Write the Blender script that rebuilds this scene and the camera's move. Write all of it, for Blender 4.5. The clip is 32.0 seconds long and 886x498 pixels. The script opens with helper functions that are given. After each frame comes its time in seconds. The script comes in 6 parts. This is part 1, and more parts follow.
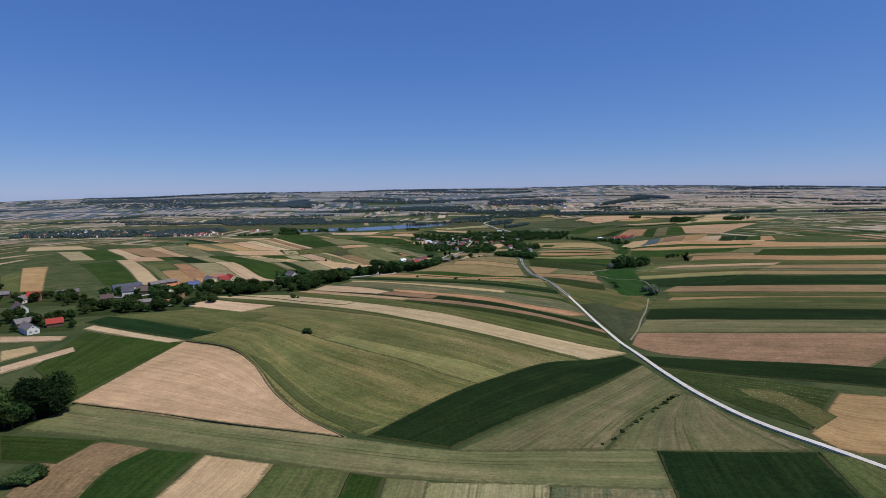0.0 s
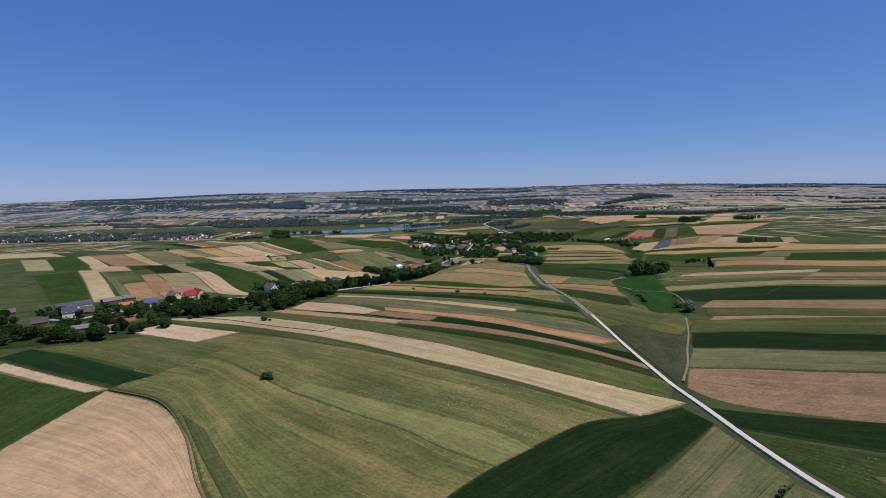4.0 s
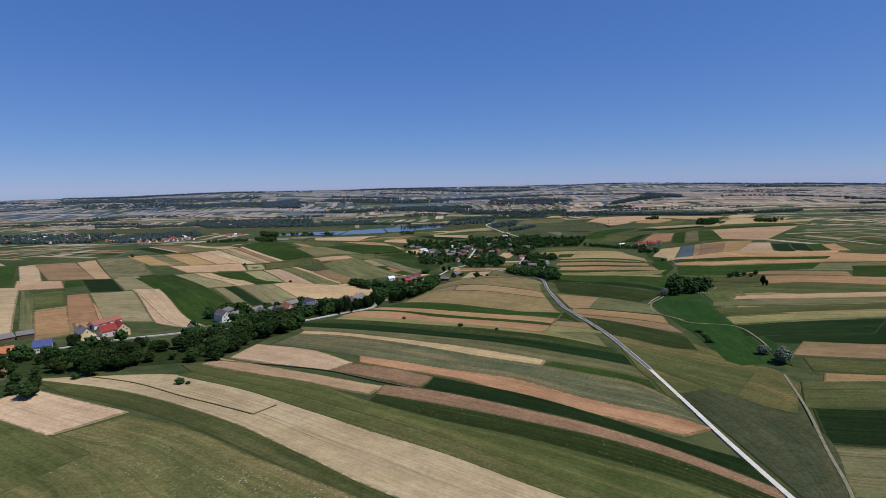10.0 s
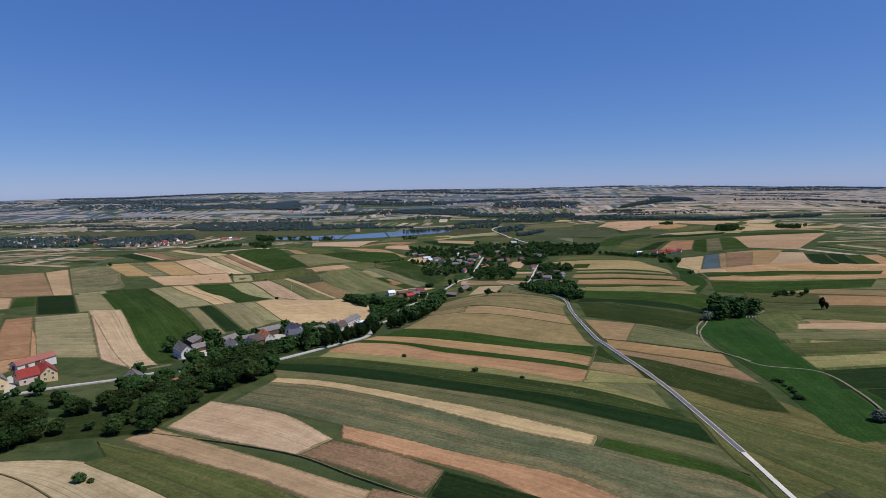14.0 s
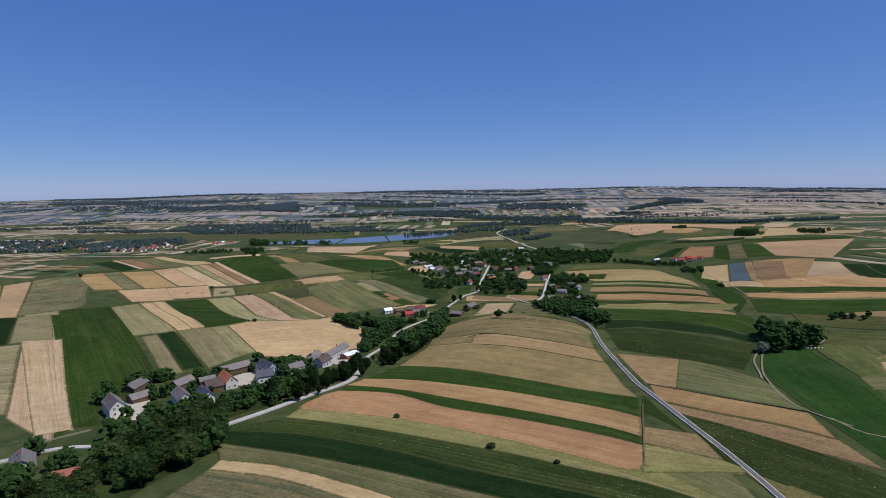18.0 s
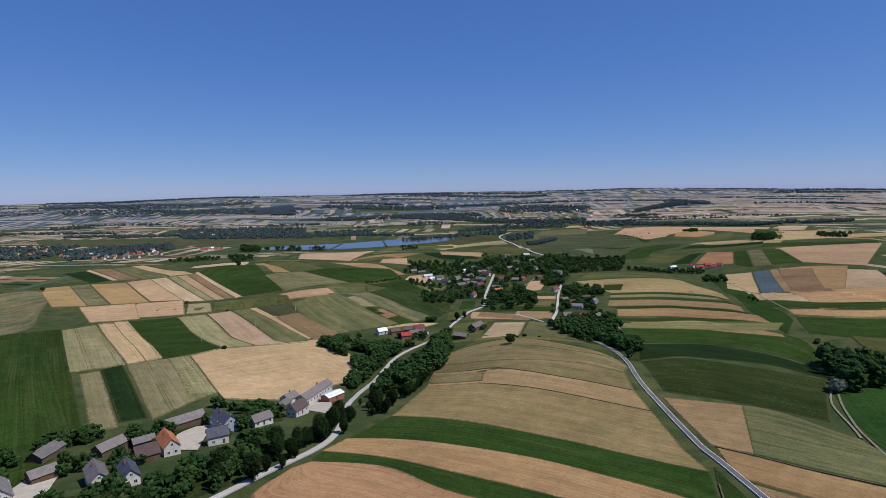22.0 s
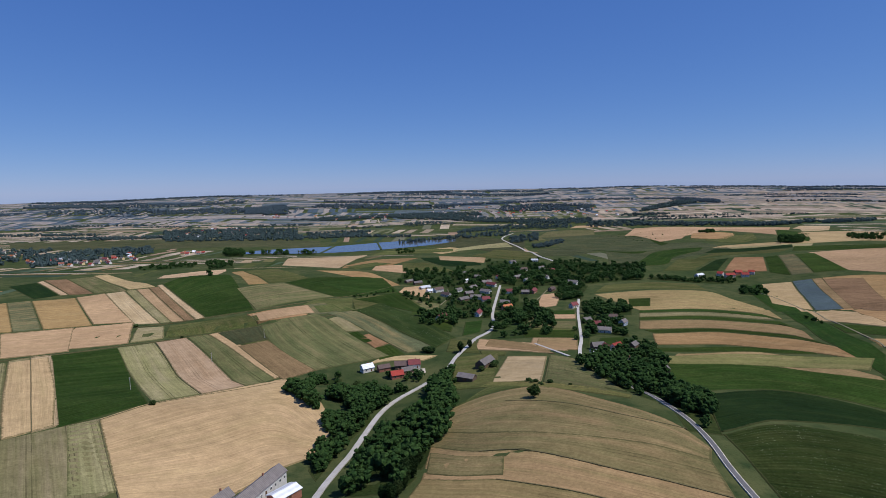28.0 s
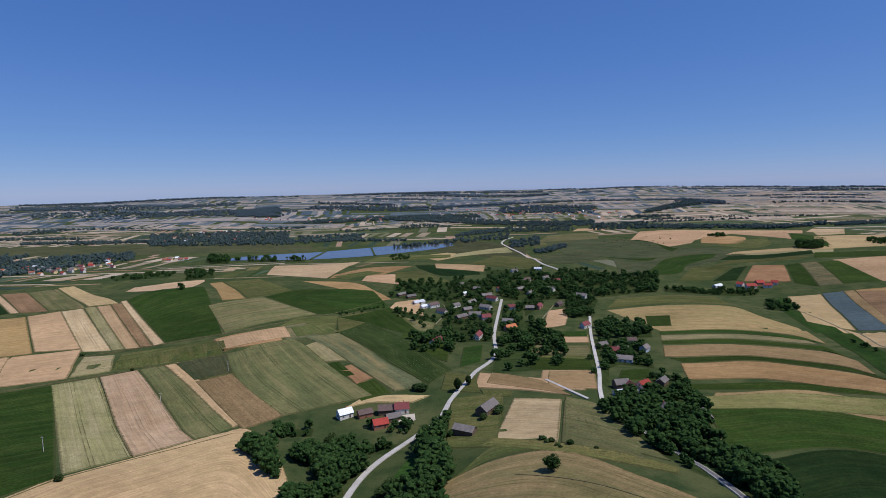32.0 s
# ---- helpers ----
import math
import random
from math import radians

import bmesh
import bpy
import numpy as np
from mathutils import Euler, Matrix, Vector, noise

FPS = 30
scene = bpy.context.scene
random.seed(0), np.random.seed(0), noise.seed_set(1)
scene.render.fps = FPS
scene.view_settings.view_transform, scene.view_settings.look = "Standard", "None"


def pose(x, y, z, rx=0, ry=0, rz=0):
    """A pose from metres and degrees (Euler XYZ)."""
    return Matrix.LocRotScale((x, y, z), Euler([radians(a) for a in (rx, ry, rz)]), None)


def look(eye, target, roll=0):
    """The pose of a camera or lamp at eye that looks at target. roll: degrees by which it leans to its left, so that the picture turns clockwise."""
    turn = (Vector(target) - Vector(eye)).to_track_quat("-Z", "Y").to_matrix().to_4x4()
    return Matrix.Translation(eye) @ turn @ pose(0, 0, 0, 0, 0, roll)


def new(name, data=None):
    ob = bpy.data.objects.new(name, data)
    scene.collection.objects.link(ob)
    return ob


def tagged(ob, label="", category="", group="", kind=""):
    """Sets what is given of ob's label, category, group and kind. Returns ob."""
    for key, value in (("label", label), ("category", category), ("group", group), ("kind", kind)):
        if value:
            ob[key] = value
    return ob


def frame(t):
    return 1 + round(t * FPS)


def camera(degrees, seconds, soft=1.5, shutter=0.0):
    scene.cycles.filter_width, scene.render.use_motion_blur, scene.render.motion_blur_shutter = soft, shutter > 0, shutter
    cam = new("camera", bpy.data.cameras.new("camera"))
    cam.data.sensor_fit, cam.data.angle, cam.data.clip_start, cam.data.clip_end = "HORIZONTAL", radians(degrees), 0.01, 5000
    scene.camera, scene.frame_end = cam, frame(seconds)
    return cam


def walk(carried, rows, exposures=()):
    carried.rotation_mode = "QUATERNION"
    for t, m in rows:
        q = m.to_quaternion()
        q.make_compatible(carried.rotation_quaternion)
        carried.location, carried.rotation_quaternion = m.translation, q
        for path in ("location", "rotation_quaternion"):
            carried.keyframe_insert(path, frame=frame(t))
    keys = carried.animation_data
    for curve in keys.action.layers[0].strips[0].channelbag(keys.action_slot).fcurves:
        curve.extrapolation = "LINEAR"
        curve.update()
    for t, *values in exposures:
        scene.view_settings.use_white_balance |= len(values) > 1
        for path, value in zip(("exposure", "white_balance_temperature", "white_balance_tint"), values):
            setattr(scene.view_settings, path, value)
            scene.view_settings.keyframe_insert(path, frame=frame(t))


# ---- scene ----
cam = camera(75.39, 32.0, soft=0.8)
PATH = [
    (0, (1.56, -0.39, 134.22), (2.17, 99.01, 123.36), -1.05),
    (1, (1.01, 18.79, 134.32), (1.85, 118.18, 123.29), -1.04),
    (2, (0.70, 37.41, 134.24), (1.65, 136.80, 123.23), -1.19),
    (3, (0.49, 55.84, 134.11), (1.51, 155.24, 123.21), -1.34),
    (6, (2.62, 113.44, 134.27), (3.39, 212.84, 123.34), -1.38),
    (7, (2.81, 133.60, 134.74), (3.66, 232.98, 123.70), -1.34),
    (8, (3.48, 153.47, 135.13), (4.18, 252.84, 123.98), -1.17),
    (9, (3.82, 173.41, 135.25), (4.56, 272.79, 124.22), -1.24),
    (10, (3.14, 194.73, 135.99), (4.09, 294.10, 124.77), -1.21),
    (11, (2.23, 215.88, 136.85), (2.70, 315.23, 125.52), -1.05),
    (12, (1.26, 236.21, 137.69), (1.71, 335.57, 126.38), -0.91),
    (13, (0.23, 255.55, 138.50), (0.71, 354.93, 127.41), -0.90),
    (14, (-0.09, 275.46, 139.34), (0.38, 374.86, 128.38), -0.95),
    (17, (-0.27, 336.18, 143.14), (-0.17, 435.58, 132.23), -0.90),
    (18, (-0.50, 356.07, 143.62), (-0.43, 455.47, 132.70), -0.90),
    (19, (-1.30, 375.10, 143.76), (-0.96, 474.52, 132.99), -1.00),
    (20, (-1.85, 393.48, 144.00), (-1.34, 492.92, 133.46), -0.95),
    (21, (-2.23, 412.60, 144.19), (-1.83, 512.04, 133.69), -0.98),
    (22, (-2.29, 432.59, 144.57), (-2.12, 532.03, 133.98), -1.10),
    (23, (-2.37, 452.64, 145.04), (-2.06, 552.07, 134.37), -1.11),
    (24, (-2.58, 471.40, 145.23), (-2.10, 570.82, 134.51), -1.13),
    (25, (-3.14, 489.23, 145.38), (-2.78, 588.65, 134.60), -1.10),
    (28, (-3.14, 542.96, 146.81), (-2.71, 642.35, 135.82), -1.24),
    (29, (-2.58, 560.99, 148.05), (-2.15, 660.40, 137.14), -1.35),
    (30, (-1.54, 579.33, 149.38), (-1.02, 678.73, 138.45), -1.34),
    (31, (-0.42, 598.31, 150.54), (0.27, 697.71, 139.59), -1.37),
    (32, (0.67, 618.17, 151.59), (1.43, 717.57, 140.61), -1.34),
]
walk(cam, [(t, look(eye, target, roll)) for t, eye, target, roll in PATH])

# ---- sky and sun ----
SUN_HEIGHT, SUN_TURN = 58.0, 108.0  # degrees above the horizon; degrees clockwise from straight ahead (+y)
world = bpy.data.worlds.new("world")
scene.world = world
world.use_nodes = True
wn = world.node_tree
sky = wn.nodes.new("ShaderNodeTexSky")
sky.sky_type, sky.sun_disc = "NISHITA", False
sky.sun_elevation, sky.sun_rotation = radians(SUN_HEIGHT), radians(SUN_TURN)
sky.altitude, sky.air_density, sky.dust_density, sky.ozone_density = 3600, 1.0, 2.2, 9.0
# summer haze: pale lilac towards the horizon, a deep blue zenith
split, join = wn.nodes.new("ShaderNodeSeparateColor"), wn.nodes.new("ShaderNodeCombineColor")
wn.links.new(sky.outputs[0], split.inputs[0])
for k, (gain, fall) in enumerate(((0.84, 0.86), (1.23, 0.66), (2.88, 0.40))):
    power, scale = wn.nodes.new("ShaderNodeMath"), wn.nodes.new("ShaderNodeMath")
    power.operation, scale.operation = "POWER", "MULTIPLY"
    power.inputs[1].default_value, scale.inputs[1].default_value = fall, gain
    wn.links.new(split.outputs[k], power.inputs[0])
    wn.links.new(power.outputs[0], scale.inputs[0])
    wn.links.new(scale.outputs[0], join.inputs[k])
wn.links.new(join.outputs[0], wn.nodes["Background"].inputs[0])
wn.nodes["Background"].inputs[1].default_value = 0.10
sun = new("sun", bpy.data.lights.new("sun", "SUN"))
sun.data.energy, sun.data.angle, sun.data.color = 3.75, radians(0.53), (1.0, 0.965, 0.925)
e, a = radians(SUN_HEIGHT), radians(SUN_TURN)
sun.matrix_world = look((0, 0, 400), (-math.sin(a) * math.cos(e), -math.cos(a) * math.cos(e), 400 - math.sin(e)))
scene.view_settings.exposure = 0.0

# ---- materials ----
def material(name, rough=0.9, spec=0.2):
    m = bpy.data.materials.new(name)
    m.use_nodes = True
    b = m.node_tree.nodes["Principled BSDF"]
    b.inputs["Roughness"].default_value, b.inputs["Specular IOR Level"].default_value = rough, spec
    return m, m.node_tree, b


def link(tree, a, b):
    tree.links.new(a, b)


def mix(tree, fac, a, b, how="MIX"):
    """A colour mix; fac, a and b are sockets or plain values."""
    n = tree.nodes.new("ShaderNodeMix")
    n.data_type, n.blend_type = "RGBA", how
    for socket, v in ((n.inputs[0], fac), (n.inputs[6], a), (n.inputs[7], b)):
        if isinstance(v, bpy.types.NodeSocket):
            tree.links.new(v, socket)
        else:
            socket.default_value = (*v, 1) if isinstance(v, tuple) else v
    return n.outputs[2]


def math_node(tree, op, a, b=0.0, c=0.0):
    n = tree.nodes.new("ShaderNodeMath")
    n.operation = op
    for socket, v in zip(n.inputs, (a, b, c)):
        if isinstance(v, bpy.types.NodeSocket):
            tree.links.new(v, socket)
        else:
            socket.default_value = v
    return n.outputs[0]


def steps(tree, v, lo, hi, a=0.0, b=1.0):
    n = tree.nodes.new("ShaderNodeMapRange")
    n.inputs[1].default_value, n.inputs[2].default_value, n.inputs[3].default_value, n.inputs[4].default_value = lo, hi, a, b
    tree.links.new(v, n.inputs[0])
    return n.outputs[0]


def grain(tree, vector, scale, detail=3.0, stretch=None, rough=0.55):
    """Noise in metres: scale is its size in metres; stretch multiplies the coordinates."""
    if stretch:
        s = tree.nodes.new("ShaderNodeVectorMath")
        s.operation = "MULTIPLY"
        tree.links.new(vector, s.inputs[0])
        s.inputs[1].default_value = stretch
        vector = s.outputs[0]
    n = tree.nodes.new("ShaderNodeTexNoise")
    n.inputs["Scale"].default_value, n.inputs["Detail"].default_value, n.inputs["Roughness"].default_value = 1.0 / scale, detail, rough
    tree.links.new(vector, n.inputs["Vector"])
    return n.outputs["Fac"]


def bump(tree, bsdf, height, strength, distance):
    n = tree.nodes.new("ShaderNodeBump")
    n.inputs["Strength"].default_value, n.inputs["Distance"].default_value = strength, distance
    tree.links.new(height, n.inputs["Height"])
    tree.links.new(n.outputs[0], bsdf.inputs["Normal"])


def place_of(tree):
    return tree.nodes.new("ShaderNodeNewGeometry").outputs["Position"]


def crop(name, light, dark, patch, tram=0.0, rows=0.0, spots=None, spot_amount=0.62, vary=0.16, rough=0.34):
    """A crop or stubble: two tones in broad patches, a third in blotches, streaks along the drill rows, tramlines, weeds."""
    m, t, b = material(name, 1.0, 0.02)
    uv, pos = t.nodes.new("ShaderNodeUVMap").outputs[0], place_of(t)
    info = t.nodes.new("ShaderNodeObjectInfo").outputs["Random"]
    broad = steps(t, grain(t, pos, 34, 4), 0.36, 0.66)
    col = mix(t, broad, light, dark)
    blotch = steps(t, grain(t, uv, 38, 6, (0.4, 1.5, 1.0), 0.62), 0.48, 0.68)
    col = mix(t, math_node(t, "MULTIPLY", blotch, 0.85), col, patch)
    band = steps(t, grain(t, uv, 7, 3, (0.03, 1.0, 1.0)), 0.46, 0.66)
    col = mix(t, math_node(t, "MULTIPLY", band, 0.6), col, patch)
    streak = steps(t, grain(t, uv, 1.8, 3, (0.015, 1.0, 1.0)), 0.3, 0.7, 0.84, 1.16)
    streak = math_node(t, "MULTIPLY", streak, steps(t, grain(t, uv, 0.55, 2, (0.03, 1.0, 1.0)), 0.3, 0.7, 0.90, 1.10))
    fine = steps(t, grain(t, pos, 1.3, 5, None, 0.7), 0.3, 0.7, 1 - rough, 1 + rough)
    mottle = steps(t, grain(t, pos, 7, 4), 0.3, 0.7, 0.88, 1.12)
    tone = math_node(t, "MULTIPLY", math_node(t, "MULTIPLY", streak, mottle), fine)
    tone = math_node(t, "MULTIPLY", tone, steps(t, info, 0, 1, 1 - vary, 1 + vary))
    tone = math_node(t, "MULTIPLY", tone, steps(t, grain(t, pos, 5.5, 2, (1.0, 1.0, 0.0)), 0.70, 0.76, 1.0, 0.80))  # lodged and bare spots
    tone = math_node(t, "MULTIPLY", tone, steps(t, grain(t, pos, 95, 3), 0.3, 0.7, 0.86, 1.14))
    sep = t.nodes.new("ShaderNodeSeparateXYZ")
    link(t, uv, sep.inputs[0])
    if tram:
        saw = math_node(t, "PINGPONG", math_node(t, "ADD", sep.outputs[1], 5.0), 9.0)
        line = math_node(t, "LESS_THAN", math_node(t, "ABSOLUTE", math_node(t, "SUBTRACT", saw, 1.1)), 0.26)
        line = math_node(t, "MULTIPLY", line, steps(t, grain(t, uv, 20, 2), 0.35, 0.6, 0.2, 1.0))
        tone = math_node(t, "MULTIPLY", tone, math_node(t, "SUBTRACT", 1.0, math_node(t, "MULTIPLY", line, tram)))
    if rows:
        wave = math_node(t, "SINE", math_node(t, "MULTIPLY", sep.outputs[1], 2 * math.pi / 3.2))
        tone = math_node(t, "MULTIPLY", tone, math_node(t, "ADD", 1.0, math_node(t, "MULTIPLY", wave, steps(t, grain(t, uv, 26, 4, (0.3, 1.0, 1.0)), 0.38, 0.68, 0.0, rows))))
    hue = t.nodes.new("ShaderNodeHueSaturation")
    link(t, steps(t, math_node(t, "FRACT", math_node(t, "MULTIPLY", info, 7.3)), 0, 1, 0.487, 0.513), hue.inputs["Hue"])
    link(t, tone, hue.inputs["Value"])
    link(t, col, hue.inputs["Color"])
    col = hue.outputs[0]
    if spots:
        v = t.nodes.new("ShaderNodeTexVoronoi")
        v.inputs["Scale"].default_value = 1.35
        link(t, pos, v.inputs["Vector"])
        some = t.nodes.new("ShaderNodeSeparateColor")
        link(t, v.outputs["Color"], some.inputs[0])
        dot = math_node(t, "LESS_THAN", v.outputs["Distance"], steps(t, some.outputs[0], 0.35, 1.0, 0.0, 0.36))
        drift = math_node(t, "MULTIPLY", steps(t, grain(t, uv, 5, 4, (0.06, 1.0, 1.0), 0.65), spot_amount - 0.02, spot_amount + 0.14), steps(t, grain(t, pos, 22, 4), 0.38, 0.6))
        dot = math_node(t, "MULTIPLY", dot, drift)
        if rows:
            dot = math_node(t, "MULTIPLY", dot, math_node(t, "GREATER_THAN", wave, 0.1))
        col = mix(t, dot, col, spots)
    rim = t.nodes.new("ShaderNodeUVMap")
    rim.uv_map = "border"
    apart = t.nodes.new("ShaderNodeSeparateXYZ")
    link(t, rim.outputs[0], apart.inputs[0])
    ragged = math_node(t, "ADD", math_node(t, "MINIMUM", apart.outputs[0], apart.outputs[1]), math_node(t, "MULTIPLY", math_node(t, "SUBTRACT", grain(t, pos, 2.6, 4), 0.5), 3.2))
    col = mix(t, steps(t, ragged, 0.15, 0.95, 0.62, 0.0), col, (0.060, 0.064, 0.025))  # weeds creep in along the border
    link(t, col, b.inputs["Base Color"])
    bump(t, b, grain(t, uv, 0.9, 4, (0.25, 1.0, 1.0)), 0.7, 0.35)
    return m


CROPS = {
    "wheat": crop("ripe wheat", (0.44, 0.30, 0.162), (0.40, 0.27, 0.142), (0.37, 0.262, 0.132), tram=0.12, rough=0.14),
    "pale": crop("pale stubble", (0.46, 0.338, 0.20), (0.42, 0.30, 0.17), (0.37, 0.257, 0.138), tram=0.3, rough=0.16),
    "rust": crop("rusty stubble", (0.325, 0.194, 0.088), (0.27, 0.162, 0.075), (0.35, 0.225, 0.108), tram=0.12, rough=0.18),
    "tawny": crop("tawny ripe barley", (0.29, 0.196, 0.094), (0.246, 0.170, 0.080), (0.20, 0.158, 0.067), tram=0.2, rough=0.18),
    "brown": crop("dry brown stubble", (0.235, 0.157, 0.08), (0.185, 0.125, 0.062), (0.29, 0.185, 0.095), tram=0.2),
    "olive": crop("ripening barley", (0.122, 0.124, 0.050), (0.088, 0.098, 0.039), (0.20, 0.162, 0.08), tram=0.4, rough=0.24),
    "barley": crop("olive-tan barley", (0.185, 0.150, 0.066), (0.145, 0.126, 0.053), (0.27, 0.185, 0.090), tram=0.3, rough=0.24),
    "lime": crop("half-ripe oats", (0.235, 0.205, 0.095), (0.185, 0.17, 0.078), (0.31, 0.25, 0.145), tram=0.5, rough=0.22),
    "straw": crop("dry yellow-green meadow", (0.19, 0.175, 0.065), (0.15, 0.148, 0.053), (0.26, 0.20, 0.09), tram=0.15, rough=0.26),
    "grass": crop("mown meadow", (0.075, 0.088, 0.028), (0.058, 0.072, 0.022), (0.135, 0.12, 0.047), tram=0.1),
    "fallow": crop("fallow grass", (0.118, 0.116, 0.038), (0.082, 0.088, 0.028), (0.20, 0.15, 0.062), tram=0.15),
    "meadow": crop("lush meadow", (0.025, 0.060, 0.012), (0.019, 0.047, 0.010), (0.04, 0.068, 0.017)),
    "green": crop("green beet", (0.028, 0.052, 0.010), (0.021, 0.040, 0.008), (0.046, 0.064, 0.016), rows=0.14, tram=0.2),
    "dark": crop("dark potato crop", (0.013, 0.028, 0.008), (0.010, 0.022, 0.007), (0.022, 0.038, 0.011), rows=0.14, tram=0.15),
    "grey": crop("grey-green rye", (0.115, 0.118, 0.058), (0.078, 0.090, 0.044), (0.24, 0.165, 0.082), tram=0.2),
    "sage": crop("grey-green clover", (0.060, 0.070, 0.034), (0.042, 0.054, 0.024), (0.095, 0.088, 0.040), tram=0.2),
    "flower": crop("weedy fallow", (0.108, 0.104, 0.036), (0.080, 0.082, 0.028), (0.18, 0.135, 0.058), spots=(0.40, 0.38, 0.28), spot_amount=0.41),
    "weedy": crop("weedy green crop", (0.029, 0.045, 0.012), (0.020, 0.034, 0.009), (0.048, 0.060, 0.018), rows=0.24, spots=(0.36, 0.39, 0.25), spot_amount=0.43),
    "pasture": crop("sunlit green pasture", (0.080, 0.092, 0.028), (0.056, 0.070, 0.020), (0.145, 0.125, 0.046), tram=0.15, rough=0.26),
    "blue": crop("blue-green poppy field", (0.085, 0.115, 0.125), (0.07, 0.095, 0.105), (0.07, 0.10, 0.09), rows=0.1),
    # grass under the stands, the trees' shade put into its dark green
    "scrub": crop("painted tree shade", (0.030, 0.046, 0.014), (0.020, 0.034, 0.010), (0.050, 0.064, 0.020)),
}
CROP_LABELS = {
    "barley": "olive-tan barley striped across the rounded hill",
    "pasture": "green pasture strip with drier yellow patches",
    "wheat": "ripe tan wheat field with faint tramlines", "pale": "pale straw stubble field with wheel tracks", "rust": "rusty orange stubble strip on the slope",
    "tawny": "tawny barley on the rounded hill with tramlines", "brown": "dry brown harvested strip of land", "olive": "olive-yellow ripening barley field", "lime": "yellow-green oats field with tramlines",
    "grass": "dull green mown grass field", "fallow": "dry olive-green fallow grass field", "meadow": "lush bright green meadow", "green": "green beet field in drilled rows",
    "dark": "dark green potato field in rows", "grey": "grey-green rye field with worn patches", "sage": "grey-green clover field beside the road", "flower": "weedy fallow strip with white flowers",
    "weedy": "green crop with pale weeds in rows", "straw": "dry yellow-green meadow on the slope", "scrub": "grass below the trees, darkened with painted shade", "blue": "blue-green poppy field beside tan strips",
}


def ground_paint():
    m, t, b = material("rough grass", 1.0, 0.02)
    pos = place_of(t)
    col = mix(t, steps(t, grain(t, pos, 60, 5), 0.38, 0.62), (0.048, 0.068, 0.024), (0.088, 0.096, 0.038))
    col = mix(t, steps(t, grain(t, pos, 11, 5), 0.45, 0.7), col, (0.034, 0.054, 0.020))
    fine = steps(t, grain(t, pos, 1.3, 4), 0.25, 0.75, 0.75, 1.25)
    col = mix(t, 1.0, col, mix(t, fine, (0.0, 0.0, 0.0), (1.0, 1.0, 1.0)), "MULTIPLY")
    link(t, col, b.inputs["Base Color"])
    bump(t, b, grain(t, pos, 1.6, 5), 0.8, 0.4)
    return m


GROUND = ground_paint()

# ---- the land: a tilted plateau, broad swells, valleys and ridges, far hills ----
SWELL_X = np.array([-910, -650, -390, -130, 130, 390, 650, 910], float)
SWELLS = {}


def swells(y, *heights):
    """Broad swells of the land, west to east, along one line of latitude."""
    SWELLS[y] = heights


swells(110, 3.5, 1.0, 0.5, -1.2, 2.2, 2.0, 0.1, 1.1)
swells(370, 4.7, 1.3, 1.0, 4.0, 4.4, 2.0, 0.2, 1.7)
swells(630, -0.1, 5.1, 10.9, 1.6, -2.8, 1.0, 0.7, 1.2)
swells(890, -0.8, 7.6, 3.9, -5.7, -4.5, 0.0, 1.3, 0.5)
swells(1150, 3.1, 8.8, -7.6, -9.1, -6.7, -8.0, 0.2, 0.5)
swells(1410, 0.5, 3.0, 0.5, 1.5, -3.4, -8.1, -1.0, 0.4)
swells(1670, -3.2, -2.8, -2.5, -1.9, -1.0, -1.4, -0.8, 0.1)
swells(1930, -3.7, -3.3, -4.3, -5.8, -3.7, 0.4, 0.8, 0.6)
FOLDS, LOW = [], -9.0


def fold(width, *nodes):
    """A valley or ridge along a line: nodes of x, y and rise at its axis."""
    FOLDS.append((width, np.array(nodes, float)))


fold(50, (-420, 430, -7.8), (-260, 555, -4.4), (-190, 650, -9.1), (-120, 735, -8.1), (-60, 830, -15.2), (0, 930, -7.6), (20, 1030, 3.5), (60, 1160, 0.3))  # brook
fold(55, (60, 210, -6.3), (110, 330, -11.4), (150, 430, -9.2), (195, 540, -6.2), (225, 650, -0.7), (225, 740, -8.3), (290, 830, -11.0), (340, 960, 1.8), (370, 1090, -12.0), (430, 1250, -2.4))  # meadow
fold(55, (-40, 330, 5.6), (0, 450, 0.1), (40, 560, 1.6), (50, 680, -6.4), (60, 780, 11.5), (50, 870, 9.9), (70, 950, 6.6))  # ridge
fold(70, (-170, 860, 2.4), (-160, 960, -10.3), (-140, 1100, 12.7), (-330, 1320, 16.4))  # spur
fold(70, (420, 1040, 13.4), (520, 1040, 4.6), (440, 1400, -14.8))  # knoll
fold(50, (250, 1020, -5.4), (200, 900, -6.9), (150, 830, 2.8))  # east


def ramp(v, a, b):
    v = np.clip((v - a) / (b - a), 0, 1)
    return v * v * (3 - 2 * v)


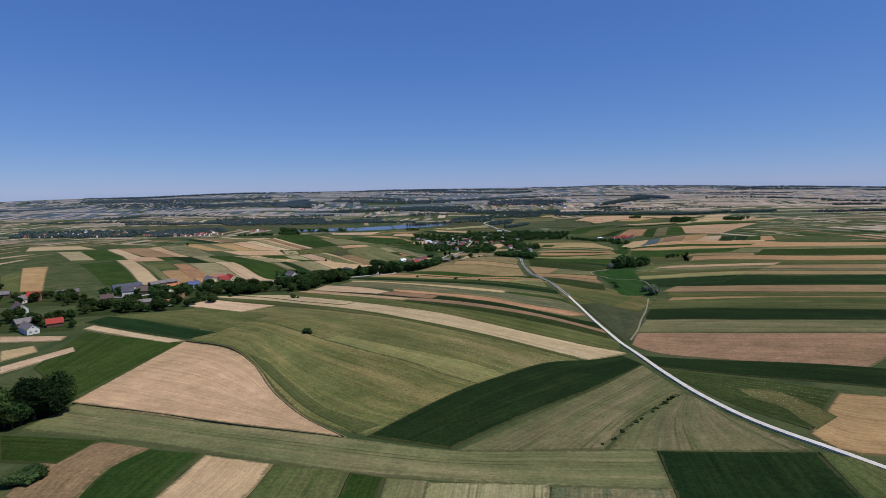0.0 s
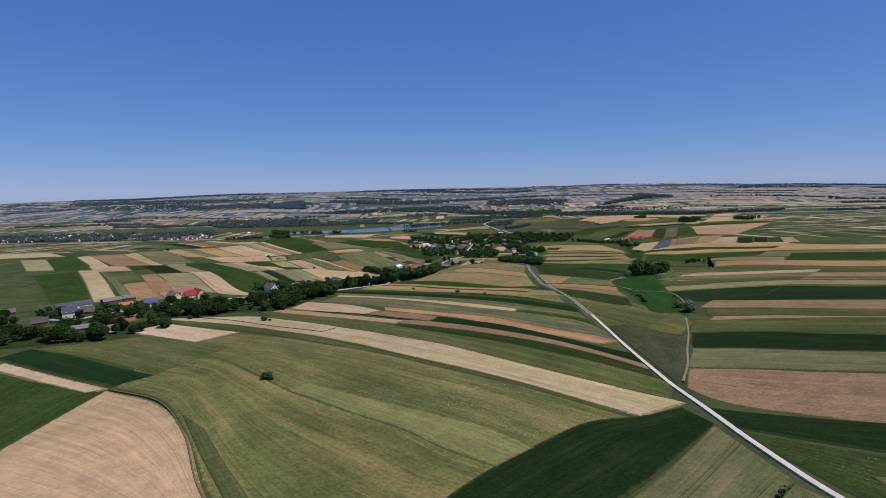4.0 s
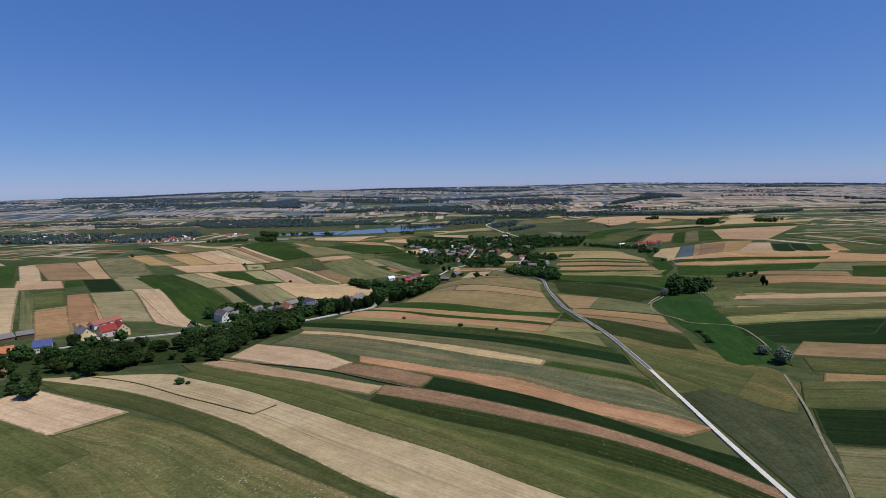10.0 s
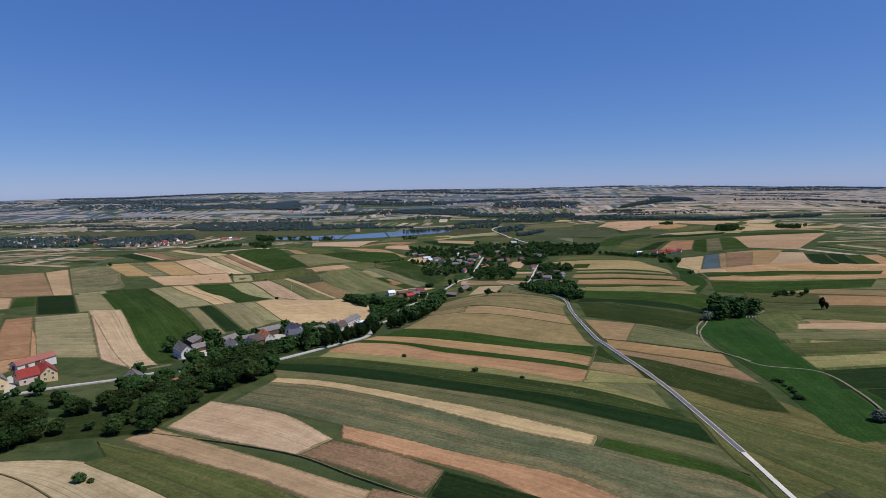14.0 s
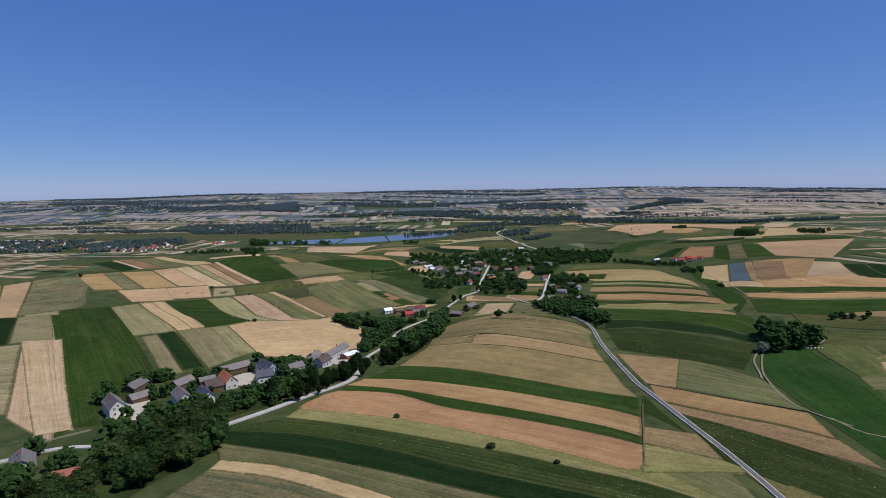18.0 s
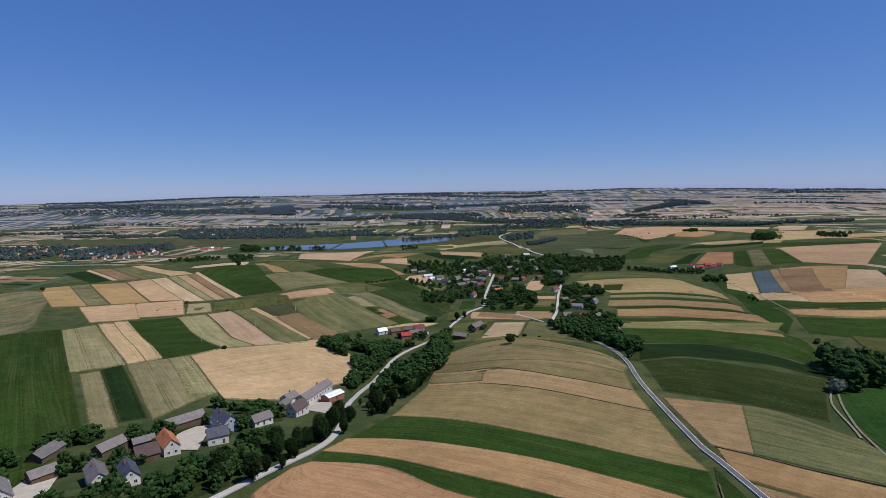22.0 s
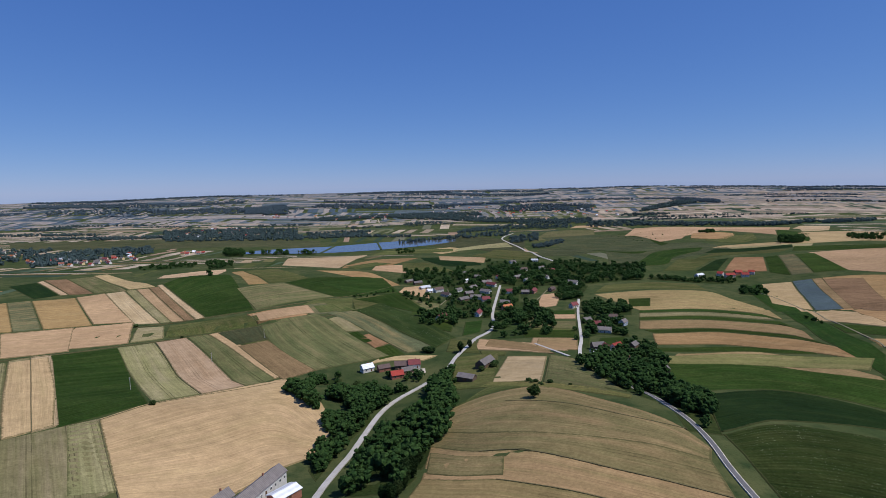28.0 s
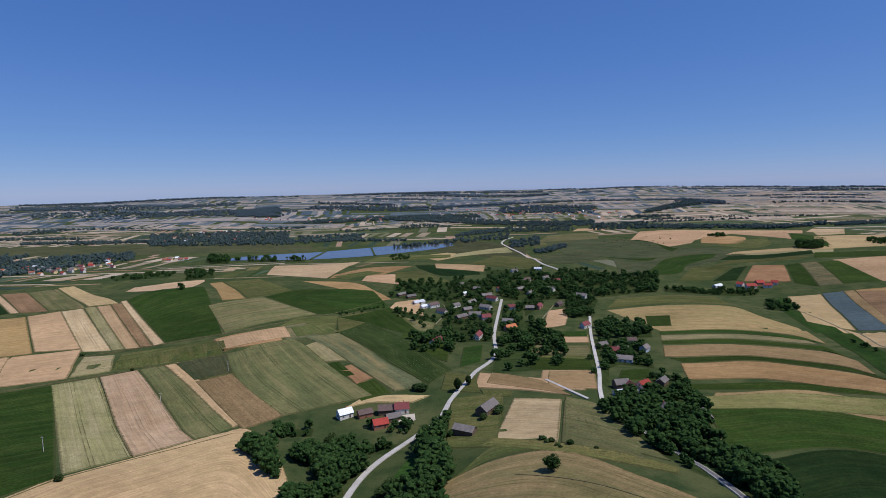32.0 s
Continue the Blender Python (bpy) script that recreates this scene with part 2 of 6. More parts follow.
def ground_z(x, y):
    """Height of the bare ground, for arrays or numbers."""
    x, y = np.asarray(x, float), np.asarray(y, float)
    z = 50.23 + 0.00462 * np.clip(x, -1500, 1500) + -0.02307 * np.clip(y, -200, 2300)
    for cy, heights in SWELLS.items():
        gy = np.exp(-((y - cy) ** 2) / 80000.0)
        for cx, h in zip(SWELL_X, heights):
            z = z + h * gy * np.exp(-((x - cx) ** 2) / 80000.0)
    for width, nodes in FOLDS:
        best, rise = np.full(np.shape(x), 1e18), np.zeros(np.shape(x))
        for a, b in zip(nodes[:-1], nodes[1:]):
            d = b[:2] - a[:2]
            t = np.clip(((x - a[0]) * d[0] + (y - a[1]) * d[1]) / (d @ d), 0, 1)
            q = (x - a[0] - t * d[0]) ** 2 + (y - a[1] - t * d[1]) ** 2
            near = q < best
            best, rise = np.where(near, q, best), np.where(near, a[2] + t * (b[2] - a[2]), rise)
        z = z + rise * np.exp(-best / (2.0 * width * width))
    flat = ramp(y, 1700, 1900) * (1 - ramp(x, 250, 700))
    z = z * (1 - flat) + LOW * flat
    far = ramp(y, 2550, 4300)
    z = z + far * (116 - 0.000004 * x * x - z * 0.9)
    roll = np.sin(x * 0.0021 + y * 0.0011) * np.sin(y * 0.0034 - x * 0.0006 + 1.0) + 0.5 * np.sin(x * 0.0047 - y * 0.0041)
    z = z + roll * 11 * ramp(y, 2500, 3300) * (1 - 0.75 * ramp(y, 3900, 4300))
    z = z + 26 * np.exp(-((x - 1500) ** 2 / 500000 + (y - 3100) ** 2 / 160000))
    return z - 60 * ramp(y, 4320, 4700)


# ---- ground sheet ----
def sheet(name, xs, ys, z, mat):
    """A grid mesh over xs and ys with heights z(x, y)."""
    gx, gy = np.meshgrid(xs, ys)
    verts = np.stack([gx, gy, z(gx, gy)], -1).reshape(-1, 3)
    nx, ny = len(xs), len(ys)
    i = (np.arange(ny - 1)[:, None] * nx + np.arange(nx - 1)).reshape(-1)
    faces = np.stack([i, i + 1, i + nx + 1, i + nx], -1)
    mesh = bpy.data.meshes.new(name)
    mesh.from_pydata(verts.tolist(), [], faces.tolist())
    mesh.polygons.foreach_set("use_smooth", np.ones(len(faces), bool))
    mesh.materials.append(mat)
    return new(name, mesh)


def spread(edges):
    """Grid lines from (start, end, step) pieces."""
    return np.unique(np.concatenate([np.arange(a, b + 0.1, s) for a, b, s in edges]))


ground = sheet("ground", spread([(-5200, -1000, 60), (-1000, -420, 10), (-420, 480, 6), (480, 1000, 10), (1000, 5200, 60)]), spread([(-900, 60, 60), (60, 150, 10), (150, 1150, 6), (1150, 1500, 10), (1500, 2300, 16), (2300, 4700, 30)]), ground_z, GROUND)
tagged(ground, "rolling farmland with rough grass baulks and valleys", "ground", kind="structure")


def resample(points, n):
    """n points at even steps along a smooth line through the given ones."""
    p = np.array(points, float)
    d = np.r_[0, np.cumsum(np.hypot(*np.diff(p, axis=0).T))]
    s = np.linspace(0, d[-1], n)
    if len(p) < 3:
        return np.stack([np.interp(s, d, p[:, k]) for k in (0, 1)], -1)
    out = []
    for k in (0, 1):
        slope = np.gradient(p[:, k], d)
        i = np.clip(np.searchsorted(d, s, side="right") - 1, 0, len(d) - 2)
        h = d[i + 1] - d[i]
        u = (s - d[i]) / h
        out.append((2 * u**3 - 3 * u**2 + 1) * p[i, k] + (u**3 - 2 * u**2 + u) * h * slope[i] + (3 * u**2 - 2 * u**3) * p[i + 1, k] + (u**3 - u**2) * h * slope[i + 1])
    return np.stack(out, -1)


LAID = [0]
TAKEN = np.zeros((760, 600), bool)  # 8 m cells that are already laid out, from x = -3040 and y = 0


def take(a, b, n=60, m=24):
    """Marks the land between two lines as laid out."""
    k = np.linspace(0, 1, m)[:, None, None]
    p = resample(a, n)[None] * (1 - k) + resample(b, n)[None] * k
    i, j = ((p[..., 0] + 3040) / 8).astype(int), (p[..., 1] / 8).astype(int)
    good = (i >= 0) & (i < 760) & (j >= 0) & (j < 600)
    TAKEN[i[good], j[good]] = True




def field(kind, near, far, height=0.0, step=6.0):
    """A field between its near and its far edge, draped on the land: a low slab of crop with its edges going into the ground."""
    LAID[0] += 1
    lift = 0.26 + (height or (0.04, 0.12, 0.20, 0.08, 0.16)[LAID[0] % 5]) + 0.004 * (LAID[0] % 9)
    take(near, far)
    length = lambda p: sum(math.dist(a, b) for a, b in zip(p, p[1:]))  # noqa: E731
    long = max(length(near), length(far))
    n = int(np.clip(round(long / step) + 1, 4, 150))
    a, b = resample(near, n), resample(far, n)
    wide = float(np.hypot(*(b - a).T).mean())
    m = int(np.clip(round(wide / step) + 1, 3, 60))
    k = np.linspace(0, 1, m)[:, None, None]
    xy = a[None] * (1 - k) + b[None] * k
    z = ground_z(xy[..., 0], xy[..., 1]) + lift
    top = np.concatenate([xy, z[..., None]], -1).reshape(-1, 3)
    i = (np.arange(m - 1)[:, None] * n + np.arange(n - 1)).reshape(-1)
    faces = np.stack([i, i + 1, i + n + 1, i + n], -1)
    rim = np.r_[np.arange(n), np.arange(1, m) * n + n - 1, np.arange(n - 2, -1, -1) + (m - 1) * n, np.arange(m - 2, 0, -1) * n]
    edge = top[rim][:, :2]
    out = np.roll(edge, -1, 0) - np.roll(edge, 1, 0)
    out = np.stack([out[:, 1], -out[:, 0]], -1) / (np.hypot(*out.T)[:, None] + 1e-6)
    turn = np.sum(edge[:, 0] * np.roll(edge[:, 1], -1) - np.roll(edge[:, 0], -1) * edge[:, 1])
    edge = edge + out * (0.8 if turn > 0 else -0.8)
    low = np.concatenate([edge, ground_z(edge[:, 0], edge[:, 1])[:, None] - 0.15], -1)  # the crop thins out at its border
    r = np.arange(len(rim))
    s = np.roll(r, -1)
    base = len(top) + len(rim)
    skirt = np.stack([len(top) + s, len(top) + r, base + r, base + s], -1)
    along = np.linspace(0, long, n)[None].repeat(m, 0)
    across = (np.linspace(0, wide, m)[:, None]).repeat(n, 1)
    uv = np.stack([along, across], -1).reshape(-1, 2)
    uv = np.concatenate([uv, uv[rim], uv[rim]])
    ends = np.minimum(along, long - along).reshape(-1)
    sides = np.minimum(across, wide - across).reshape(-1)
    hem = np.stack([np.minimum(sides, 9.0), np.minimum(ends, 9.0)], -1)
    hem = np.concatenate([hem, hem[rim], hem[rim]])
    if np.cross(b[0] - a[0], a[-1] - a[0]) > 0:
        faces, skirt = faces[:, ::-1], skirt[:, ::-1]
    mesh = bpy.data.meshes.new(kind + "_field")
    loops = np.concatenate([faces, skirt])
    mesh.from_pydata(np.concatenate([top, top[rim], low]).tolist(), [], loops.tolist())
    layer = mesh.uv_layers.new(name="rows")
    layer.data.foreach_set("uv", uv[loops.reshape(-1)].astype(np.float32).reshape(-1))
    layer = mesh.uv_layers.new(name="border")
    layer.data.foreach_set("uv", hem[loops.reshape(-1)].astype(np.float32).reshape(-1))
    flags = np.zeros(len(loops), bool)
    flags[: len(faces)] = True
    mesh.polygons.foreach_set("use_smooth", flags)
    mesh.materials.append(CROPS[kind])
    return tagged(new(kind + "_field", mesh), CROP_LABELS[kind], "field", "patchwork of crop fields")


# ---- the fields, strip by strip ----
#  first slope
field("olive", [(-150, 199), (-97, 184), (-52, 169), (-23, 161), (4, 157), (65, 150)], [(-145, 222), (-76, 197), (-26, 184), (4, 177), (41, 178), (70, 177)])
field("wheat", [(-148, 224), (-77, 199), (-31, 186)], [(-141, 311), (-111, 292), (-87, 263), (-65, 224), (-47, 200)])
field("dark", [(-24, 187), (-1, 220), (33, 258), (60, 282), (80, 289), (99, 299)], [(4, 179), (26, 203), (65, 239), (103, 279)], 0.22)
field("olive", [(6, 177), (40, 212), (71, 243), (102, 278)], [(54, 180), (69, 201), (86, 219), (103, 233)])
field("olive", [(56, 179), (71, 201), (102, 230)], [(116, 169), (110, 188), (104, 225)])
field("dark", [(71, 176), (64, 144), (61, 128)], [(116, 167), (110, 139), (107, 124)])
field("grass", [(117, 167), (110, 138)], [(124, 161), (130, 143)])
field("rust", [(123, 180), (125, 166), (133, 162), (144, 158)], [(156, 214), (163, 210), (169, 207), (183, 203)])
field("dark", [(109, 275), (142, 242), (188, 209)], [(109, 298), (145, 272), (207, 231)])
field("weedy", [(109, 253), (116, 208), (125, 184)], [(109, 271), (137, 242), (158, 218)])
field("dark", [(-231, 369), (-141, 317)], [(-223, 391), (-129, 329)])
field("pale", [(-221, 351), (-149, 310)], [(-220, 360), (-142, 314)])
field("pale", [(-252, 323), (-218, 324)], [(-262, 336), (-221, 334)])
field("pale", [(-208, 265), (-194, 300)], [(-216, 275), (-201, 309)])
field("wheat", [(-223, 285), (-216, 302)], [(-237, 304), (-226, 314)])
field("green", [(-151, 228), (-141, 309)], [(-198, 274), (-215, 343)])
field("green", [(-139, 174), (-119, 171)], [(-154, 194), (-115, 187)])
field("brown", [(-121, 151), (-123, 179), (-113, 186)], [(-100, 148), (-101, 169), (-95, 180)])
field("green", [(-99, 148), (-99, 170), (-94, 179)], [(-79, 146), (-78, 158), (-76, 175)])
field("wheat", [(-78, 146), (-76, 158), (-74, 174)], [(-54, 145), (-52, 153), (-51, 167)])
field("grass", [(-52, 145), (-50, 167)], [(-28, 144), (-27, 161)])
field("green", [(-27, 144), (-26, 161)], [(-17, 144), (-16, 158)])
field("olive", [(-16, 144), (-15, 158)], [(-4, 144), (-3, 156)])
field("lime", [(-4, 144), (-3, 155)], [(29, 144), (31, 154)])
field("grey", [(30, 144), (32, 153)], [(63, 142), (65, 150)])
field("rust", [(-376, 510), (-359, 515)], [(-464, 637), (-445, 651)])
field("grass", [(-385, 499), (-375, 508)], [(-440, 573), (-448, 612)])
# right strips
field("brown", [(113, 326), (115, 313), (121, 300), (139, 280), (152, 266), (185, 240)], [(126, 354), (150, 345), (175, 327), (196, 314), (257, 293)])
field("olive", [(127, 356), (150, 347), (177, 329), (199, 316), (261, 296)], [(143, 390), (170, 379), (198, 356), (223, 342), (294, 320)])
field("dark", [(144, 393), (171, 381), (200, 358), (225, 344), (300, 324)], [(161, 427), (192, 414), (223, 388), (252, 373), (339, 353)])
field("grass", [(161, 430), (193, 415), (225, 390), (254, 375), (341, 354)], [(176, 443), (202, 430), (239, 409), (273, 396), (373, 378)])
field("rust", [(185, 456), (216, 432), (242, 412), (276, 399), (378, 381)], [(195, 470), (228, 450), (256, 430), (294, 418), (406, 401)])
field("grass", [(193, 475), (229, 452), (258, 432), (296, 420), (409, 404)], [(203, 499), (242, 471), (272, 450), (313, 438), (431, 420)])
field("tawny", [(201, 506), (234, 483), (274, 453), (314, 439), (427, 417)], [(224, 532), (252, 511), (299, 485), (346, 474), (478, 454)])
field("dark", [(202, 538), (252, 511), (302, 489), (349, 477), (482, 457)], [(225, 571), (290, 572), (348, 547), (404, 536), (559, 514)])
field("olive", [(214, 583), (243, 571), (288, 573)], [(222, 617), (259, 601), (295, 587)])
field("tawny", [(228, 624), (298, 585), (356, 557), (411, 543), (559, 514)], [(242, 641), (312, 608), (375, 582), (433, 566), (586, 533)])
field("grey", [(236, 656), (316, 614), (380, 588), (438, 572), (592, 537)], [(258, 712), (326, 631), (392, 603), (451, 586), (608, 549)])
field("tawny", [(266, 692), (328, 634), (394, 606), (454, 588), (611, 551)], [(290, 737), (345, 661), (418, 636), (482, 619), (657, 585)])
field("grass", [(289, 782), (310, 700), (423, 643), (488, 626), (664, 590)], [(311, 843), (348, 786), (450, 677), (518, 657), (701, 617)])
field("rust", [(348, 784), (453, 681), (521, 660), (705, 620)], [(373, 832), (490, 728), (566, 708), (777, 673)])
field("grass", [(317, 852), (354, 799)], [(328, 887), (376, 842)])
field("tawny", [(333, 896), (432, 776)], [(339, 910), (451, 810)])
field("green", [(433, 775), (570, 713), (761, 661)], [(489, 855), (643, 791), (875, 744)])
field("olive", [(342, 917), (461, 820), (654, 802), (970, 814)], [(351, 949), (502, 884), (706, 858), (1046, 870)])
field("rust", [(352, 961), (595, 862), (682, 832), (935, 789)], [(451, 1203), (640, 919), (733, 886), (1007, 841)])
# right of the road
field("sage", [(111, 443), (112, 384), (112, 334)], [(130, 454), (148, 415), (114, 335)])
field("fallow", [(107, 508), (110, 455), (128, 449), (151, 422)], [(112, 542), (144, 552), (168, 503), (172, 465)])
field("fallow", [(107, 486), (116, 474), (132, 456), (143, 430), (150, 422)], [(112, 522), (136, 512), (150, 492), (175, 485), (174, 456)])
field("grass", [(104, 439), (118, 425), (128, 410)], [(107, 483), (115, 471), (131, 454), (144, 424)])
field("tawny", [(116, 677), (128, 664)], [(116, 733), (156, 727)])
field("olive", [(128, 664), (142, 647), (172, 621)], [(156, 727), (161, 726), (182, 677)])
field("rust", [(110, 643), (129, 621), (154, 601), (165, 588)], [(117, 674), (141, 644), (172, 618)])
field("brown", [(110, 614), (126, 595), (155, 568), (164, 560)], [(111, 637), (127, 619), (152, 599), (165, 586)])
field("weedy", [(109, 583), (123, 565), (131, 553)], [(109, 608), (125, 592), (153, 566)])
field("meadow", [(158, 488), (164, 519), (170, 555), (174, 600), (185, 670), (228, 760)], [(186, 493), (199, 535), (207, 574), (220, 624), (243, 694), (271, 773)])
field("meadow", [(187, 493), (201, 535), (208, 574)], [(189, 486), (206, 525), (210, 557)])
field("meadow", [(290, 909), (301, 973), (355, 1117), (385, 1229), (415, 1320)], [(315, 942), (332, 1004), (385, 1138), (426, 1268), (455, 1368)])
field("grass", [(282, 790), (243, 686), (218, 609), (206, 558)], [(307, 759), (270, 670), (254, 609), (241, 555)])
# ridge strips
field("pale", [(-189, 458), (-135, 438), (-78, 400), (-40, 364), (-15, 342), (3, 332), (25, 322), (43, 313), (58, 304), (72, 294), (78, 289)], [(-168, 461), (-122, 462), (-83, 438), (-47, 407), (-17, 381), (3, 369), (29, 352), (49, 342), (68, 333), (84, 322), (98, 312), (103, 305)])
field("grass", [(-122, 461), (-83, 437), (-47, 406), (-17, 381), (3, 368), (29, 351), (49, 341), (68, 332), (84, 322), (99, 310)], [(-117, 466), (-64, 433), (-30, 405), (4, 380), (30, 362), (51, 350), (70, 340), (87, 329), (101, 315)])
field("pasture", [(-117, 466), (-64, 433), (-30, 405), (4, 380), (30, 362), (51, 350), (70, 340), (87, 329), (101, 315)], [(-128, 479), (-86, 461), (-56, 445), (-26, 417), (4, 395), (33, 383), (56, 373), (78, 363), (96, 349), (105, 339), (108, 332)])
field("weedy", [(-26, 417), (4, 395), (33, 383), (56, 373), (78, 363), (96, 349), (105, 339)], [(-24, 427), (4, 413), (35, 399), (60, 390), (82, 378), (100, 361), (106, 353)])
field("brown", [(-24, 427), (4, 413), (35, 399), (60, 390), (82, 378), (100, 361), (106, 353)], [(-22, 441), (-5, 435), (37, 412), (62, 400), (85, 385), (103, 367), (107, 362)])
field("dark", [(-5, 435), (37, 412), (62, 400), (85, 385), (103, 367), (107, 362)], [(0, 454), (39, 430), (65, 411), (88, 394), (107, 381)], 0.22)
field("grass", [(-162, 438), (-124, 419), (-87, 394), (-54, 365), (-28, 344), (3, 325), (25, 316), (42, 309), (57, 300), (68, 292)], [(-189, 458), (-135, 438), (-78, 400), (-40, 364), (-15, 342), (3, 332), (25, 322), (43, 313), (58, 304), (72, 294)])
field("pale", [(-188, 420), (-137, 391)], [(-179, 444), (-120, 413)])
field("flower", [(-149, 374), (-113, 354), (-78, 316), (-60, 296), (-31, 274), (-8, 260), (4, 249), (17, 241)], [(-118, 409), (-86, 391), (-54, 363), (-27, 343), (3, 324), (25, 315), (42, 308), (57, 299), (68, 291), (75, 285)])
field("straw", [(-60, 295), (-30, 273), (-12, 262), (1, 251), (17, 241)], [(-54, 303), (-30, 288), (1, 274), (18, 267), (31, 255)], 0.3)
field("fallow", [(-138, 314), (-111, 296), (-87, 264), (-63, 224), (-44, 199), (-25, 188)], [(-152, 373), (-112, 353), (-78, 315), (-60, 296), (-31, 274), (-8, 260), (4, 249), (17, 241)])
field("grass", [(-226, 386), (-178, 364), (-129, 330)], [(-186, 400), (-169, 411), (-132, 389), (-111, 374)])
field("rust", [(-38, 481), (-16, 467), (0, 458), (16, 448), (25, 438), (43, 424), (59, 414), (75, 407), (93, 398)], [(-40, 494), (-17, 481), (2, 469), (20, 460), (37, 452), (64, 430), (81, 422), (97, 416), (108, 406)])
field("grey", [(-94, 523), (-65, 508), (-40, 494), (-17, 481), (2, 469), (20, 460), (37, 452), (64, 430), (81, 422), (97, 416), (107, 407)], [(-86, 553), (-62, 547), (-34, 532), (-8, 514), (14, 497), (34, 484), (54, 475), (75, 464), (95, 455), (104, 438)])
field("wheat", [(-86, 553), (-62, 547), (-34, 532), (-8, 514), (14, 497), (34, 484), (54, 475)], [(-85, 561), (-65, 557), (-35, 542), (-9, 526), (15, 512), (36, 498), (58, 484)])
field("green", [(57, 475), (75, 464), (95, 455), (102, 448)], [(61, 482), (78, 474), (98, 463), (103, 457)])
field("olive", [(-85, 561), (-65, 557), (-35, 542), (-9, 526), (15, 512), (36, 498), (58, 484), (79, 475), (99, 464), (103, 459)], [(-93, 578), (-52, 564), (-23, 551), (4, 537), (28, 525), (50, 512), (69, 500), (103, 481)])
field("dark", [(-93, 578), (-52, 564), (-23, 551), (4, 537), (28, 525), (50, 512), (69, 500), (103, 481)], [(-98, 593), (-56, 586), (-24, 571), (4, 554), (30, 540), (54, 529), (75, 517), (105, 501)])
field("weedy", [(-98, 593), (-56, 586), (-24, 571), (4, 554), (30, 540), (54, 529), (75, 517), (105, 501)], [(-74, 610), (-43, 600), (-10, 585), (19, 569), (45, 553), (67, 542), (101, 515)])
field("straw", [(-74, 610), (-43, 600), (-10, 585), (19, 569), (45, 553), (67, 542), (101, 515)], [(-71, 623), (-45, 617), (-11, 605), (20, 586), (47, 565), (69, 552), (72, 557)])
field("rust", [(-64, 651), (-71, 623), (-45, 617), (-11, 605), (20, 586), (47, 565), (69, 552), (72, 557)], [(-58, 658), (-27, 654), (-2, 633), (29, 617), (53, 600), (72, 584), (79, 577)])
field("green", [(-58, 658), (-27, 654), (-2, 633), (29, 617), (53, 600), (72, 584), (79, 577)], [(-56, 670), (-28, 664), (-2, 652), (31, 634), (56, 615), (76, 596), (82, 588)])
field("rust", [(-56, 670), (-28, 664), (-2, 652), (31, 634), (56, 615), (76, 596), (82, 588)], [(-48, 687), (-30, 688), (-2, 685), (36, 671), (63, 648), (85, 624), (91, 615)])
field("green", [(-48, 687), (-30, 688), (-2, 685), (36, 671), (63, 648), (85, 624), (91, 615)], [(-30, 719), (-1, 712), (39, 696), (70, 680), (95, 655), (102, 649)])
field("tawny", [(-30, 719), (-1, 712), (39, 696), (70, 680), (95, 655), (102, 649)], [(-13, 771), (2, 764), (17, 760), (31, 753), (44, 747), (69, 734), (87, 724), (103, 715)])
field("tawny", [(-13, 771), (2, 764), (17, 760), (31, 753), (44, 747), (69, 734), (87, 724), (103, 715)], [(-10, 812), (12, 788), (34, 778), (48, 769), (61, 761), (82, 751), (103, 741)])
field("barley", [(-10, 812), (12, 788), (34, 778), (48, 769), (61, 761), (82, 751), (103, 741)], [(-7, 834), (13, 814), (36, 800), (66, 784), (92, 774), (106, 767)])
field("barley", [(-7, 834), (13, 814), (36, 800), (66, 784), (92, 774), (106, 767)], [(0, 868), (26, 882), (52, 883), (83, 845), (107, 807), (111, 778)])
field("barley", [(-11, 776), (2, 768), (20, 763)], [(-10, 803), (12, 781), (22, 778)], 0.3)
field("wheat", [(-119, 480), (-86, 462), (-56, 446), (-42, 436), (-27, 427)], [(-113, 492), (-81, 474), (-50, 456), (-36, 447), (-22, 439)])
field("pale", [(-109, 493), (-81, 480), (-52, 467)], [(-104, 524), (-68, 508), (-42, 481)])
field("brown", [(-51, 467), (-27, 453), (-7, 438)], [(-41, 479), (-18, 467), (-0, 454)])
field("grass", [(2, 869), (26, 887), (51, 887)], [(8, 875), (32, 905), (53, 902)])
field("olive", [(70, 543), (100, 517)], [(90, 594), (102, 553)])
field("meadow", [(-26, 882), (-13, 879)], [(-18, 907), (-14, 907)], 0.25)
field("green", [(96, 626), (104, 594)], [(106, 653), (104, 621)])
field("brown", [(80, 580), (105, 563)], [(88, 601), (107, 591)])
field("straw", [(69, 549), (111, 553)], [(80, 578), (105, 562)])
# east slope beyond the road
field("weedy", [(121, 743), (158, 731), (182, 711), (187, 704)], [(126, 796), (162, 816), (205, 813), (243, 790)])
field("dark", [(126, 799), (174, 826), (229, 823), (245, 791)], [(153, 877), (209, 901), (249, 855), (256, 804)])
field("green", [(139, 879), (210, 903), (252, 860), (264, 818)], [(167, 964), (218, 977), (254, 944), (290, 900), (281, 847)])
field("tawny", [(165, 961), (219, 967), (258, 927), (284, 902)], [(185, 989), (245, 990), (271, 947), (286, 908)])
field("rust", [(179, 1018), (237, 1019), (271, 981), (296, 942)], [(191, 1059), (257, 1060), (293, 1018), (299, 970)])
field("green", [(195, 1063), (259, 1064), (296, 1021), (299, 976)], [(189, 1075), (263, 1072), (301, 1029), (302, 1001)])
field("tawny", [(186, 1079), (264, 1074), (302, 1031), (303, 1002)], [(198, 1113), (264, 1110), (319, 1076), (318, 1040)])
